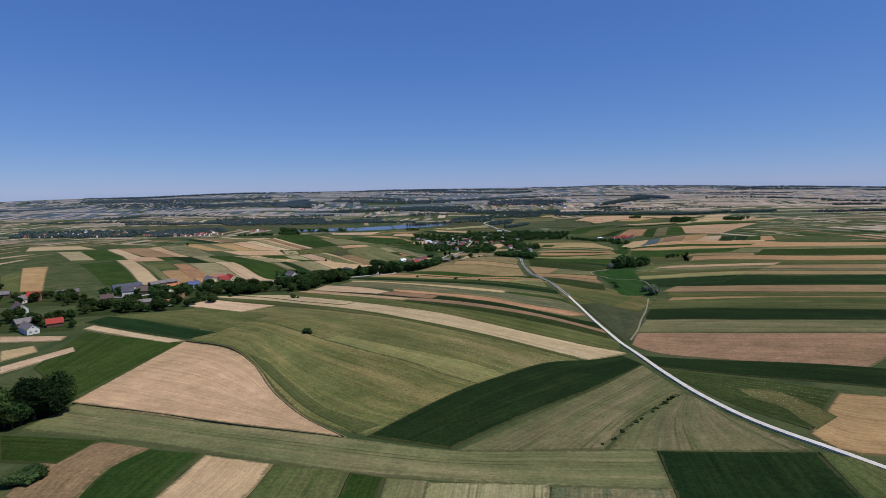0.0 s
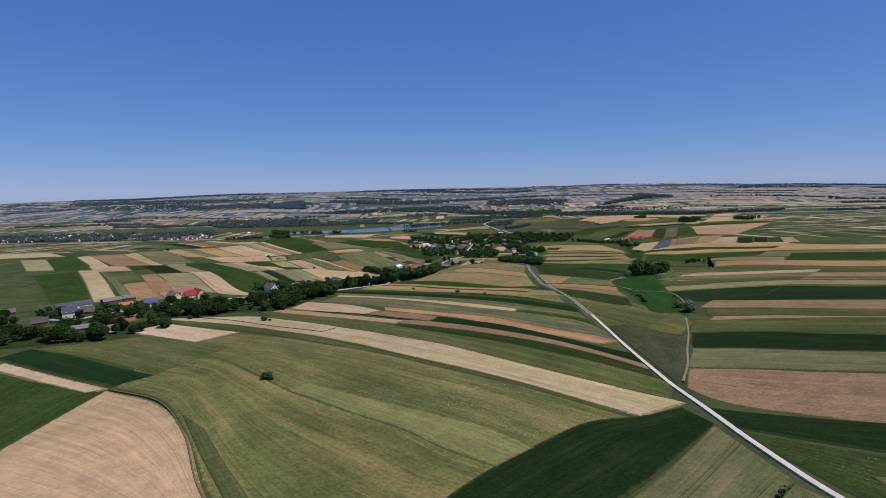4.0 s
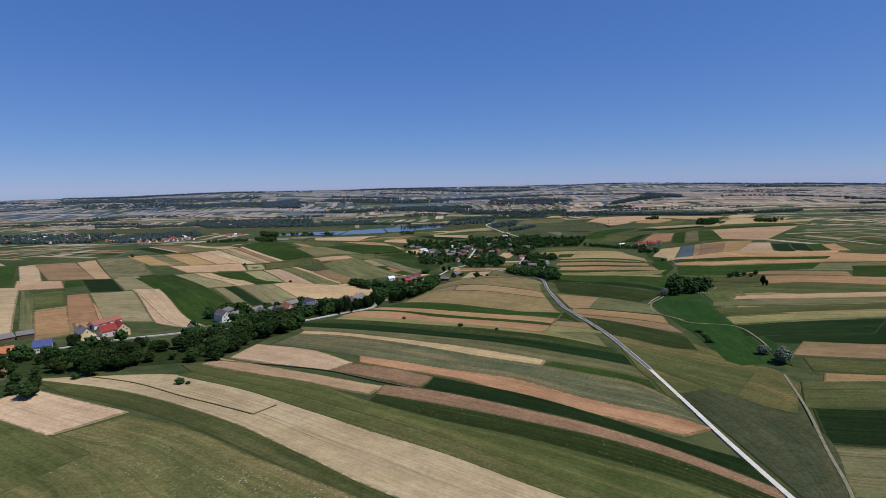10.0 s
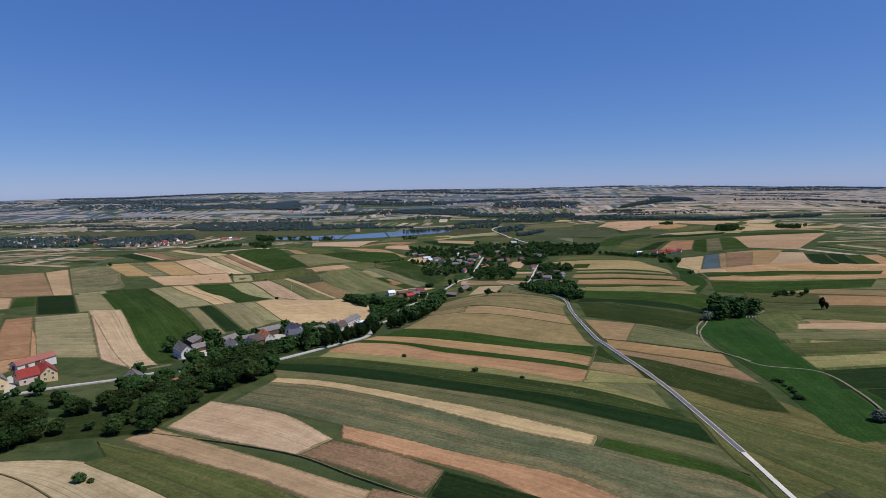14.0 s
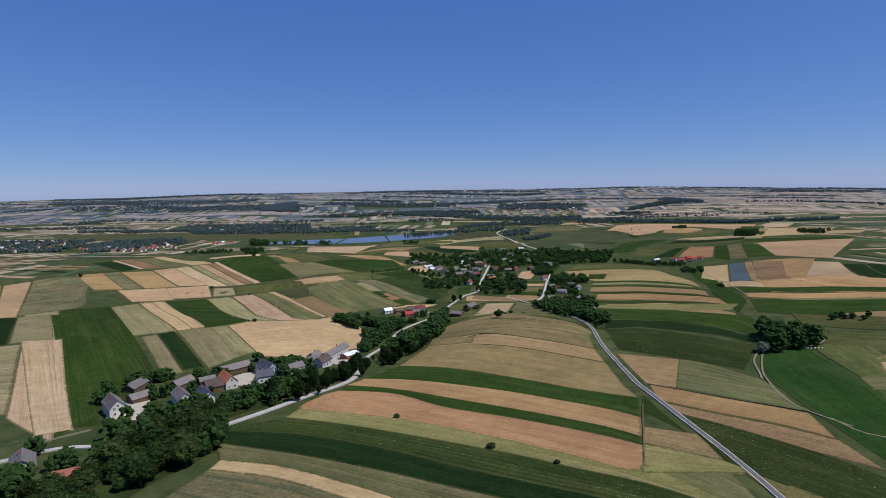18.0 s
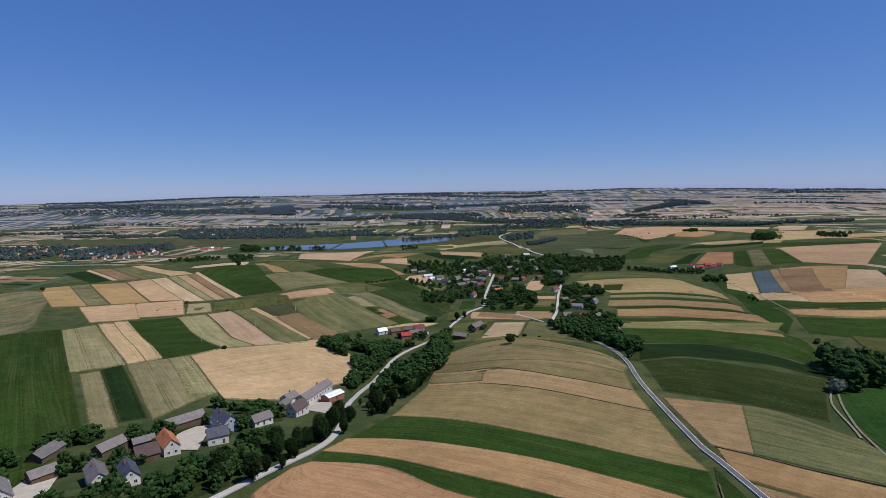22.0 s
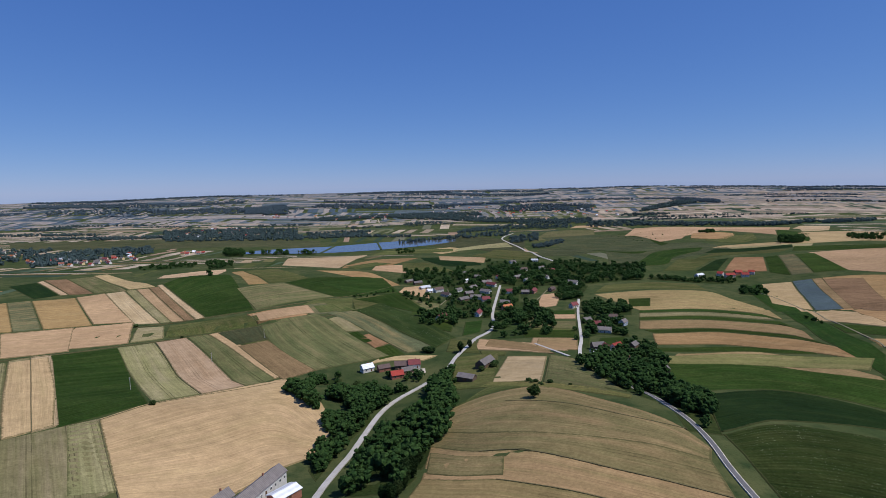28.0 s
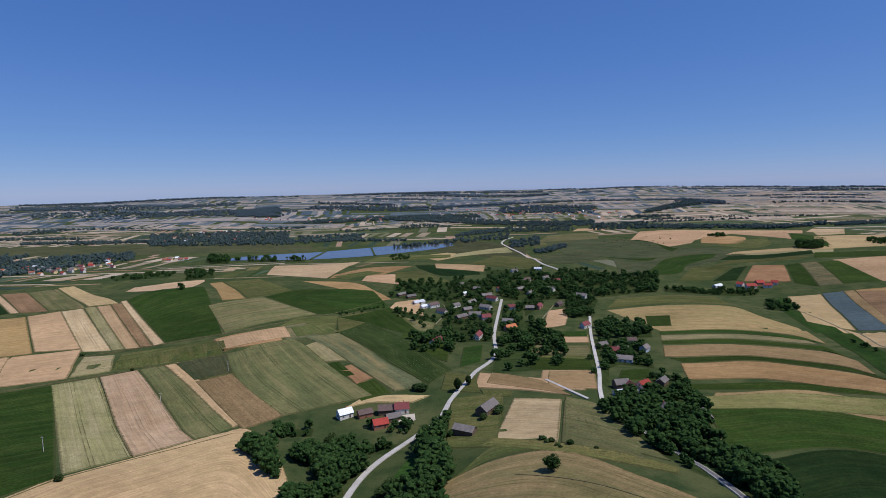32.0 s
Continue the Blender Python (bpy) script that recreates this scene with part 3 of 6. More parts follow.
field("green", [(200, 1119), (267, 1115), (323, 1083), (320, 1053)], [(203, 1129), (273, 1128), (335, 1103)])
field("lime", [(204, 1132), (274, 1131), (334, 1111)], [(210, 1149), (282, 1147), (332, 1128)])
field("green", [(212, 1155), (284, 1153), (338, 1119)], [(215, 1164), (289, 1162), (336, 1136)])
field("tawny", [(217, 1167), (290, 1165), (334, 1142), (342, 1110)], [(195, 1272), (274, 1293), (346, 1285), (352, 1225), (361, 1179)])
field("green", [(212, 1188), (236, 1188)], [(227, 1237), (254, 1237)])
field("grass", [(198, 1284), (279, 1306), (354, 1302)], [(227, 1337), (299, 1361), (368, 1367)])
field("pale", [(28, 914), (58, 894)], [(47, 973), (75, 964)])
field("olive", [(60, 893), (94, 853)], [(77, 962), (90, 931)])
# east quads
field("wheat", [(388, 1208), (408, 1164)], [(464, 1366), (499, 1352)])
field("blue", [(410, 1163), (434, 1153)], [(502, 1354), (525, 1348)])
field("dark", [(424, 1166), (437, 1159)], [(484, 1287), (498, 1283)])
field("brown", [(434, 1153), (446, 1150)], [(526, 1348), (537, 1345)])
field("rust", [(444, 1146), (433, 1093), (448, 1065)], [(538, 1344), (579, 1329), (615, 1296)])
field("wheat", [(362, 1100), (379, 988), (465, 967), (539, 961)], [(400, 1184), (410, 1086), (418, 1031), (508, 1022), (586, 1013)])
field("green", [(335, 1010), (361, 959), (441, 936), (510, 930)], [(352, 1055), (377, 985), (461, 961), (533, 955)])
field("rust", [(323, 957), (348, 937), (422, 911), (484, 900)], [(331, 980), (357, 953), (438, 931), (505, 924)])
field("green", [(307, 905), (337, 877), (384, 862), (437, 848)], [(322, 948), (366, 922), (417, 905), (479, 895)])
field("brown", [(417, 1100), (421, 1041)], [(535, 1338), (569, 1308)])
field("pale", [(431, 1046), (500, 1027)], [(571, 1306), (616, 1238)])
field("dark", [(509, 1033), (529, 1025)], [(604, 1213), (625, 1199)])
field("dark", [(531, 1023), (552, 1020)], [(627, 1196), (641, 1176)])
field("green", [(555, 1019), (578, 1020)], [(637, 1163), (655, 1158)])
field("rust", [(573, 1011), (601, 1012)], [(650, 1147), (669, 1142)])
field("grass", [(603, 1012), (641, 1009)], [(670, 1141), (695, 1132)])
field("rust", [(461, 1470), (514, 1440)], [(522, 1556), (565, 1543)])
field("green", [(514, 1431), (523, 1392)], [(567, 1542), (595, 1551)])
field("grey", [(524, 1391), (550, 1383)], [(597, 1551), (625, 1554)])
field("green", [(553, 1385), (593, 1371)], [(628, 1552), (662, 1554)])
field("dark", [(418, 1478), (453, 1476)], [(485, 1546), (511, 1554)])
field("wheat", [(594, 1370), (615, 1327), (637, 1287)], [(660, 1564), (760, 1577), (885, 1579)])
field("grass", [(364, 1477), (414, 1483)], [(427, 1570), (492, 1562)])
field("green", [(326, 1515), (384, 1526), (425, 1588), (505, 1659)], [(361, 1573), (439, 1682), (493, 1706), (535, 1709)])
field("dark", [(498, 1624), (573, 1617), (683, 1648)], [(540, 1671), (600, 1665), (711, 1697)])
field("wheat", [(542, 1688), (675, 1701), (875, 1724), (1014, 1740)], [(577, 1722), (732, 1757), (953, 1824), (1111, 1849)])
field("rust", [(605, 1927), (649, 1862), (715, 1937)], [(659, 2023), (741, 2066), (754, 2016)])
field("wheat", [(460, 2012), (512, 1924), (669, 2037), (852, 2163), (945, 2091)], [(611, 2345), (731, 2353), (863, 2274), (1012, 2196)])
field("green", [(652, 1600), (760, 1577), (851, 1558)], [(695, 1663), (812, 1644), (919, 1634)])
field("pale", [(977, 2129), (1030, 2077)], [(1076, 2253), (1144, 2216)])
field("wheat", [(830, 1872), (882, 1790), (936, 1755)], [(908, 1990), (1026, 1983), (1085, 1937)])
field("green", [(318, 1743), (376, 1655), (461, 1764)], [(383, 1973), (507, 2101), (523, 1856)])
field("grass", [(127, 1651), (177, 1583)], [(130, 1880), (190, 1862)])
field("pale", [(185, 1864), (199, 1703)], [(172, 1960), (203, 1942)])
# west slope
field("pale", [(-177, 592), (-227, 657), (-293, 744)], [(-166, 601), (-219, 677), (-272, 755)])
field("green", [(-168, 604), (-228, 691), (-360, 884)], [(-156, 606), (-217, 695), (-351, 895)])
field("green", [(-166, 624), (-226, 711), (-350, 895)], [(-176, 697), (-224, 764), (-335, 922)])
field("lime", [(-293, 744), (-273, 757)], [(-376, 862), (-361, 884)])
field("lime", [(-236, 778), (-278, 840), (-330, 916)], [(-213, 802), (-255, 859), (-323, 952)])
field("wheat", [(-212, 803), (-254, 859), (-321, 953)], [(-201, 823), (-244, 888), (-308, 976)])
field("green", [(-197, 820), (-174, 864)], [(-310, 982), (-277, 1017)])
field("dark", [(-220, 787), (-168, 714)], [(-214, 800), (-158, 722)])
field("lime", [(-227, 776), (-174, 700)], [(-220, 785), (-166, 709)])
field("lime", [(-212, 801), (-155, 721)], [(-185, 836), (-140, 771)])
field("wheat", [(-133, 760), (-98, 772), (-82, 808), (-69, 827)], [(-185, 835), (-160, 897), (-124, 960), (-87, 909), (-68, 864)])
field("lime", [(-278, 1017), (-175, 871)], [(-257, 1037), (-161, 903)])
field("pale", [(-256, 1038), (-160, 903)], [(-237, 1055), (-145, 939)])
field("olive", [(-236, 1057), (-145, 941)], [(-221, 1065), (-131, 963)])
field("wheat", [(-220, 1065), (-130, 962)], [(-212, 1071), (-124, 968)])
field("grass", [(-205, 1066), (-161, 1018)], [(-180, 1083), (-147, 1044)])
field("pale", [(-205, 813), (-320, 974)], [(-199, 824), (-311, 985)])
field("lime", [(-214, 805), (-324, 957)], [(-206, 813), (-319, 972)])
field("lime", [(-174, 752), (-211, 800)], [(-154, 755), (-196, 822)])
field("lime", [(-154, 760), (-194, 823)], [(-138, 769), (-184, 832)])
field("wheat", [(-335, 963), (-307, 998)], [(-397, 1045), (-357, 1084)])
field("wheat", [(-323, 995), (-278, 1033)], [(-355, 1085), (-313, 1109)])
field("wheat", [(-348, 1101), (-315, 1111)], [(-448, 1234), (-426, 1255)])
field("rust", [(-378, 1073), (-347, 1096)], [(-484, 1209), (-448, 1231)])
field("grey", [(-394, 1056), (-380, 1072)], [(-500, 1191), (-486, 1209)])
field("rust", [(-420, 1036), (-395, 1056)], [(-518, 1157), (-501, 1191)])
field("pale", [(-424, 1254), (-307, 1101)], [(-405, 1262), (-284, 1103)])
field("lime", [(-405, 1265), (-283, 1103)], [(-393, 1267), (-274, 1106)])
field("wheat", [(-392, 1267), (-273, 1106)], [(-378, 1269), (-262, 1108)])
field("brown", [(-378, 1271), (-262, 1110)], [(-367, 1274), (-252, 1110)])
field("pale", [(-372, 1281), (-250, 1110)], [(-368, 1285), (-245, 1117)])
field("green", [(-244, 1119), (-201, 1137)], [(-367, 1288), (-363, 1346), (-339, 1432)])
field("olive", [(-198, 1137), (-139, 1253)], [(-259, 1253), (-225, 1337)])
field("green", [(-138, 1254), (-106, 1269), (-75, 1333)], [(-224, 1346), (-195, 1417), (-143, 1419)])
field("rust", [(-181, 1088), (-135, 1108)], [(-202, 1119), (-164, 1157)])
field("grey", [(-134, 1112), (-112, 1140)], [(-161, 1158), (-139, 1199)])
field("grass", [(-256, 1055), (-182, 1085)], [(-268, 1091), (-203, 1117)])
field("lime", [(-277, 1035), (-257, 1053)], [(-296, 1085), (-273, 1089)])
field("dark", [(-589, 1313), (-490, 1220)], [(-583, 1358), (-479, 1249)])
field("pale", [(-586, 1365), (-477, 1249)], [(-588, 1379), (-471, 1253)])
field("brown", [(-591, 1386), (-469, 1253)], [(-568, 1402), (-442, 1258)])
field("olive", [(-566, 1402), (-442, 1261)], [(-552, 1442), (-403, 1264)])
field("wheat", [(-557, 1451), (-404, 1271)], [(-551, 1477), (-372, 1275)])
field("pale", [(-429, 1396), (-351, 1337), (-369, 1512)], [(-445, 1449), (-416, 1510), (-381, 1543)])
field("rust", [(-256, 1287), (-239, 1316)], [(-351, 1489), (-339, 1507)])
field("grass", [(-239, 1324), (-206, 1410)], [(-336, 1507), (-290, 1537)])
field("rust", [(-142, 1424), (-76, 1341), (-62, 1349)], [(-213, 1501), (-134, 1478), (-79, 1386)])
field("pale", [(-297, 1599), (-180, 1528)], [(-340, 1800), (-231, 1818), (-171, 1848)])
field("rust", [(-175, 1527), (-94, 1558)], [(-175, 1572), (-116, 1684), (-49, 1688)])
field("dark", [(-35, 1633), (21, 1528), (68, 1543)], [(-44, 1694), (14, 1677), (68, 1569)])
field("wheat", [(-5, 1635), (75, 1575)], [(-7, 1717), (85, 1660)])
field("grass", [(-66, 1473), (20, 1468)], [(-74, 1590), (-31, 1598)])
field("grass", [(-148, 1510), (-93, 1585)], [(-172, 1546), (-126, 1617)])
field("wheat", [(-119, 1494), (-47, 1447)], [(-119, 1559), (-53, 1563)])
field("lime", [(-245, 614), (-214, 624)], [(-311, 707), (-287, 735)])
field("rust", [(-261, 597), (-248, 613)], [(-323, 694), (-312, 707)])
field("pale", [(-210, 620), (-289, 741)], [(-164, 584), (-276, 756)])
field("green", [(-165, 588), (-261, 732), (-345, 851)], [(-183, 698), (-232, 759), (-329, 894)])
field("dark", [(-316, 717), (-295, 733)], [(-383, 813), (-361, 832)])
field("lime", [(-295, 736), (-280, 758)], [(-360, 832), (-352, 860)])
field("brown", [(-408, 797), (-376, 826)], [(-551, 982), (-527, 1032)])
field("wheat", [(-376, 826), (-365, 836)], [(-525, 1033), (-525, 1078)])
field("grey", [(-367, 841), (-355, 887), (-413, 1009)], [(-528, 1087), (-519, 1130), (-490, 1146)])
field("grass", [(-314, 638), (-302, 657)], [(-362, 697), (-343, 720)])
field("wheat", [(-384, 714), (-355, 740)], [(-434, 787), (-394, 796)])
field("rust", [(-258, 559), (-244, 574)], [(-302, 622), (-291, 643)])
field("green", [(-355, 741), (-346, 757)], [(-390, 797), (-381, 809)])
field("pale", [(-286, 547), (-266, 548)], [(-410, 727), (-393, 734)])
field("green", [(-317, 541), (-285, 543)], [(-423, 673), (-405, 716)])
field("olive", [(-278, 573), (-391, 734)], [(-270, 576), (-349, 690)])
field("brown", [(-248, 544), (-238, 570)], [(-305, 628), (-294, 649)])
field("rust", [(-239, 573), (-243, 617)], [(-294, 652), (-299, 685)])
field("pale", [(-401, 746), (-410, 789)], [(-553, 955), (-552, 990)])
field("green", [(-431, 721), (-417, 757)], [(-563, 903), (-556, 955)])
field("lime", [(-465, 722), (-440, 732)], [(-592, 889), (-565, 903)])
field("pale", [(-669, 928), (-577, 964)], [(-748, 1048), (-653, 1045)])
field("brown", [(-211, 446), (-203, 460)], [(-226, 466), (-217, 482)])
# village plots
field("wheat", [(23, 1001), (56, 987), (80, 973)], [(29, 1030), (49, 1020), (72, 1012)])
field("wheat", [(65, 985), (95, 983)], [(77, 1038), (113, 1043)])
field("grass", [(71, 1067), (119, 1066)], [(88, 1127), (134, 1120)])
field("wheat", [(90, 1136), (137, 1132)], [(99, 1160), (143, 1160)])
field("wheat", [(105, 1190), (131, 1205)], [(127, 1275), (156, 1288)])
field("grass", [(129, 1012), (155, 1018)], [(140, 1040), (159, 1040)])
field("meadow", [(15, 1050), (32, 1067)], [(21, 1119), (39, 1130)])
field("wheat", [(-60, 1299), (-18, 1255)], [(-55, 1331), (-27, 1347)])
field("grass", [(-0, 1002), (26, 990)], [(4, 1034), (25, 1024)])
# ridge strips, middle
# plots west of the village
field("green", [(-99, 1143), (-52, 1205)], [(-111, 1248), (-91, 1274), (-60, 1296)])
field("grass", [(-139, 1119), (-100, 1137)], [(-158, 1169), (-146, 1231), (-114, 1250)])
field("green", [(167, 994), (238, 993), (280, 964)], [(173, 1007), (247, 1008), (285, 971)])
field("grass", [(-36, 1070), (4, 1043)], [(-39, 1104), (-25, 1117)])
field("grass", [(29, 982), (45, 977)], [(27, 995), (47, 987)])
# fallow land west of the gravel road
field("grass", [(158, 427), (186, 420), (207, 406), (239, 391), (310, 370)], [(177, 460), (206, 451), (231, 437), (269, 422), (354, 403)], 0.22)
field("weedy", [(106, 560), (125, 538), (139, 524), (154, 519)], [(111, 620), (134, 591), (153, 566), (161, 551)], 0.22)
field("fallow", [(110, 530), (126, 514), (146, 499), (167, 481)], [(107, 556), (124, 535), (138, 521), (154, 512)], 0.22)
field("grass", [(110, 486), (121, 465), (136, 442)], [(109, 526), (125, 511), (144, 496), (165, 478)], 0.22)
field("wheat", [(262, 687), (309, 664), (384, 647)], [(275, 708), (325, 685), (405, 669)], 0.22)
field("olive", [(224, 646), (287, 636), (358, 622)], [(238, 675), (305, 659), (382, 646)], 0.22)
field("grass", [(215, 613), (266, 608), (335, 599)], [(221, 637), (283, 630), (356, 619)], 0.22)
field("straw", [(209, 585), (247, 584), (311, 575)], [(214, 607), (262, 604), (330, 594)], 0.22)
field("dark", [(199, 551), (220, 549), (269, 534)], [(209, 581), (244, 580), (305, 569)], 0.22)
# plots in and round the village
field("wheat", [(-66, 977), (-53, 987), (-19, 985)], [(-54, 996), (-35, 999), (-8, 994)], 0.22)
field("olive", [(73, 1090), (125, 1081)], [(87, 1125), (134, 1120)], 0.22)
field("green", [(70, 1038), (116, 1040)], [(72, 1082), (123, 1074)], 0.22)
field("tawny", [(71, 987), (104, 986)], [(81, 1033), (116, 1038)], 0.22)
field("green", [(93, 1158), (141, 1153)], [(99, 1176), (146, 1176)], 0.22)
field("grass", [(2, 914), (28, 901)], [(7, 985), (41, 987)], 0.22)
field("olive", [(64, 904), (84, 883), (103, 864)], [(79, 968), (93, 956), (99, 937)], 0.22)
field("fallow", [(20, 906), (58, 877), (80, 861), (100, 849)], [(27, 916), (61, 890), (84, 874), (103, 856)], 0.22)
field("straw", [(154, 955), (217, 959), (259, 937), (288, 921)], [(160, 977), (234, 986), (276, 958), (305, 939)], 0.22)
field("green", [(-168, 1344), (-106, 1288), (-60, 1299)], [(-179, 1376), (-142, 1421), (-92, 1406)], 0.22)
field("grass", [(-97, 1158), (-75, 1196), (-26, 1215)], [(-113, 1241), (-85, 1277), (-52, 1278)], 0.22)
# plots west of the village street
field("brown", [(-181, 1030), (-123, 959)], [(-159, 1043), (-102, 974)], 0.26)
field("sage", [(-213, 1068), (-183, 1033)], [(-177, 1082), (-159, 1045)], 0.26)
field("olive", [(-177, 1082), (-158, 1044), (-102, 974)], [(-131, 1120), (-89, 1060), (-47, 1000)], 0.26)
field("grey", [(-123, 1129), (-73, 1067), (-32, 1006)], [(-97, 1158), (-51, 1080), (-10, 1014)], 0.26)
field("weedy", [(-98, 1163), (-46, 1078), (-9, 1014)], [(-78, 1224), (-32, 1150), (9, 1042)], 0.26)
field("green", [(-65, 1020), (-54, 991)], [(-48, 1029), (-35, 1003)], 0.26)
field("rust", [(-79, 1053), (-61, 1021)], [(-71, 1061), (-51, 1033)], 0.26)
field("green", [(-97, 1056), (-83, 1031)], [(-82, 1067), (-65, 1039)], 0.26)
field("lime", [(-115, 1097), (-93, 1066)], [(-109, 1113), (-76, 1070)], 0.26)
field("wheat", [(-197, 1116), (-180, 1089)], [(-152, 1171), (-135, 1128)], 0.26)
field("grass", [(-262, 1070), (-252, 1056)], [(-191, 1114), (-179, 1088)], 0.26)
field("grass", [(-145, 1167), (-130, 1129)], [(-120, 1205), (-98, 1166)], 0.26)
field("green", [(-111, 1241), (-84, 1223)], [(-60, 1299), (-10, 1152)], 0.26)
# land behind the village
field("wheat", [(450, 1963), (511, 1906), (588, 1937)], [(553, 2164), (669, 2249), (760, 2234)])
field("rust", [(616, 1952), (638, 1872), (703, 1933)], [(667, 2055), (715, 2057), (744, 1988)])
field("sage", [(283, 1496), (382, 1542), (478, 1605), (573, 1670)], [(393, 1943), (457, 1871), (545, 1846), (583, 1824)])
field("grass", [(605, 1843), (635, 1765), (713, 1828)], [(659, 1983), (724, 1947), (792, 1993)])
field("lime", [(522, 1636), (591, 1639), (673, 1662), (715, 1643)], [(553, 1678), (642, 1716), (726, 1723), (761, 1707)])
field("grass", [(455, 1565), (521, 1589), (587, 1587), (622, 1591)], [(514, 1619), (582, 1621), (638, 1629), (666, 1628)])
field("wheat", [(809, 2012), (817, 1930)], [(768, 2194), (936, 2143)])
field("green", [(817, 1930), (771, 1735)], [(927, 2113), (905, 1943)])
field("wheat", [(784, 1745), (862, 1730), (945, 1679)], [(875, 1906), (962, 1919), (891, 1792)])
field("pale", [(933, 2014), (1017, 2037)], [(1037, 2201), (1126, 2192)])
field("grass", [(-163, 1826), (-57, 1867), (27, 1894)], [(-145, 1926), (-60, 1951), (28, 1948)])
field("lime", [(27, 1894), (116, 1945), (176, 1962)], [(43, 1960), (107, 2022), (174, 2074)])
field("wheat", [(-2, 1830), (57, 1929)], [(-45, 1934), (29, 1992)])
field("grass", [(59, 1697), (125, 1631), (184, 1642)], [(128, 1915), (166, 1877), (183, 1714)])
field("sage", [(188, 1663), (258, 1658), (321, 1721)], [(234, 1908), (319, 1940), (381, 1952)])
field("olive", [(240, 2094), (363, 2139), (428, 2135)], [(339, 2371), (420, 2400), (491, 2378)])
field("wheat", [(435, 2469), (531, 2456)], [(475, 2555), (567, 2515)])
# foreground patches
field("flower", [(124, 216), (128, 205), (127, 191), (127, 183)], [(124, 230), (135, 224), (139, 207), (140, 192)], 0.22)
field("grass", [(-94, 278), (-69, 238), (-47, 207), (-28, 189)], [(-81, 265), (-59, 232), (-40, 208), (-21, 196)], 0.22)
# valley floor by the pond
field("sage", [(-1236, 2187), (-862, 2084), (-577, 2117), (-317, 2035)], [(-1404, 2408), (-1035, 2392), (-673, 2377), (-358, 2231)])
field("green", [(-40, 1120), (5, 1069)], [(-36, 1175), (11, 1154)], 0.22)
field("olive", [(-47, 1214), (-11, 1177)], [(-47, 1255), (-5, 1223)], 0.22)
field("grass", [(36, 970), (38, 915)], [(25, 973), (18, 921)])
field("green", [(126, 1012), (156, 1015)], [(138, 1040), (160, 1044)], 0.22)
field("tawny", [(32, 1007), (64, 986), (83, 971)], [(38, 1029), (61, 1015), (71, 1006)], 0.22)
field("sage", [(-29, 2037), (104, 1887), (171, 1728)], [(-16, 2360), (132, 2228), (226, 2092)])
field("sage", [(289, 1904), (375, 1688), (465, 1693)], [(288, 2187), (447, 2187), (529, 2018)])


# ---- surfaces of roads, water and buildings ----
def mottled(name, a, b, size, rough=0.9, spec=0.2, height=0.05, vary=0.1):
    """A plain surface of two mottled tones with fine relief."""
    m, t, bs = material(name, rough, spec)
    pos = place_of(t)
    col = mix(t, steps(t, grain(t, pos, size, 4), 0.35, 0.65), a, b)
    info = t.nodes.new("ShaderNodeObjectInfo").outputs["Random"]
    fine = math_node(t, "MULTIPLY", steps(t, grain(t, pos, size * 0.12, 4), 0.25, 0.75, 0.86, 1.14), steps(t, info, 0, 1, 1 - vary, 1 + vary))
    hue = t.nodes.new("ShaderNodeHueSaturation")
    link(t, fine, hue.inputs["Value"])
    link(t, col, hue.inputs["Color"])
    link(t, hue.outputs[0], bs.inputs["Base Color"])
    bump(t, bs, grain(t, pos, size * 0.15, 3), 0.4, height)
    return m


GRAVEL = mottled("pale gravel", (0.66, 0.60, 0.50), (0.56, 0.51, 0.42), 4)
ASPHALT = mottled("worn asphalt", (0.135, 0.131, 0.132), (0.105, 0.102, 0.105), 5)
DIRT = mottled("dry dirt track", (0.24, 0.21, 0.13), (0.17, 0.155, 0.085), 3)
CONCRETE = mottled("light road concrete", (0.50, 0.47, 0.43), (0.42, 0.39, 0.35), 5)
ROADS = {
    "gravel_road": (GRAVEL, "straight pale gravel road between fields"), "asphalt_road": (GRAVEL, "narrow grey asphalt road with pale gravel shoulders"),
    "valley_road": (CONCRETE, "light concrete road through the valley trees"), "village_lane": (CONCRETE, "pale village lane between gardens"),
    "field_track": (DIRT, "dry dirt track along the field edge"),
}


def ribbon(name, points, width, lift, mat, step=6.0, parent=None, thick=0.6):
    """A band along a line, draped on the land, with sides that go into it."""
    length = sum(math.dist(a, b) for a, b in zip(points, points[1:]))
    n = max(int(length / step) + 1, 3)
    p = resample(points, n)
    d = np.gradient(p, axis=0)
    d /= np.hypot(*d.T)[:, None]
    side = np.stack([-d[:, 1], d[:, 0]], -1)
    rows = []
    for k, drop in ((-0.5, thick), (-0.5, 0), (0, -0.03), (0.5, 0), (0.5, thick)):
        q = p + side * (k * width)
        z = np.maximum(ground_z(q[:, 0], q[:, 1]), ground_z(p[:, 0], p[:, 1]) - 0.2) + lift - drop
        rows.append(np.concatenate([q, z[:, None]], -1))
    verts = np.stack(rows, 1).reshape(-1, 3)
    i = (np.arange(n - 1)[:, None] * 5 + np.arange(4)).reshape(-1)
    faces = np.stack([i, i + 5, i + 6, i + 1], -1)[:, ::-1]
    mesh = bpy.data.meshes.new(name)
    mesh.from_pydata(verts.tolist(), [], faces.tolist())
    mesh.materials.append(mat)
    ob = new(name, mesh)
    ob.parent = parent
    return ob, p


LANES = []  # points along the roads that trees keep clear of


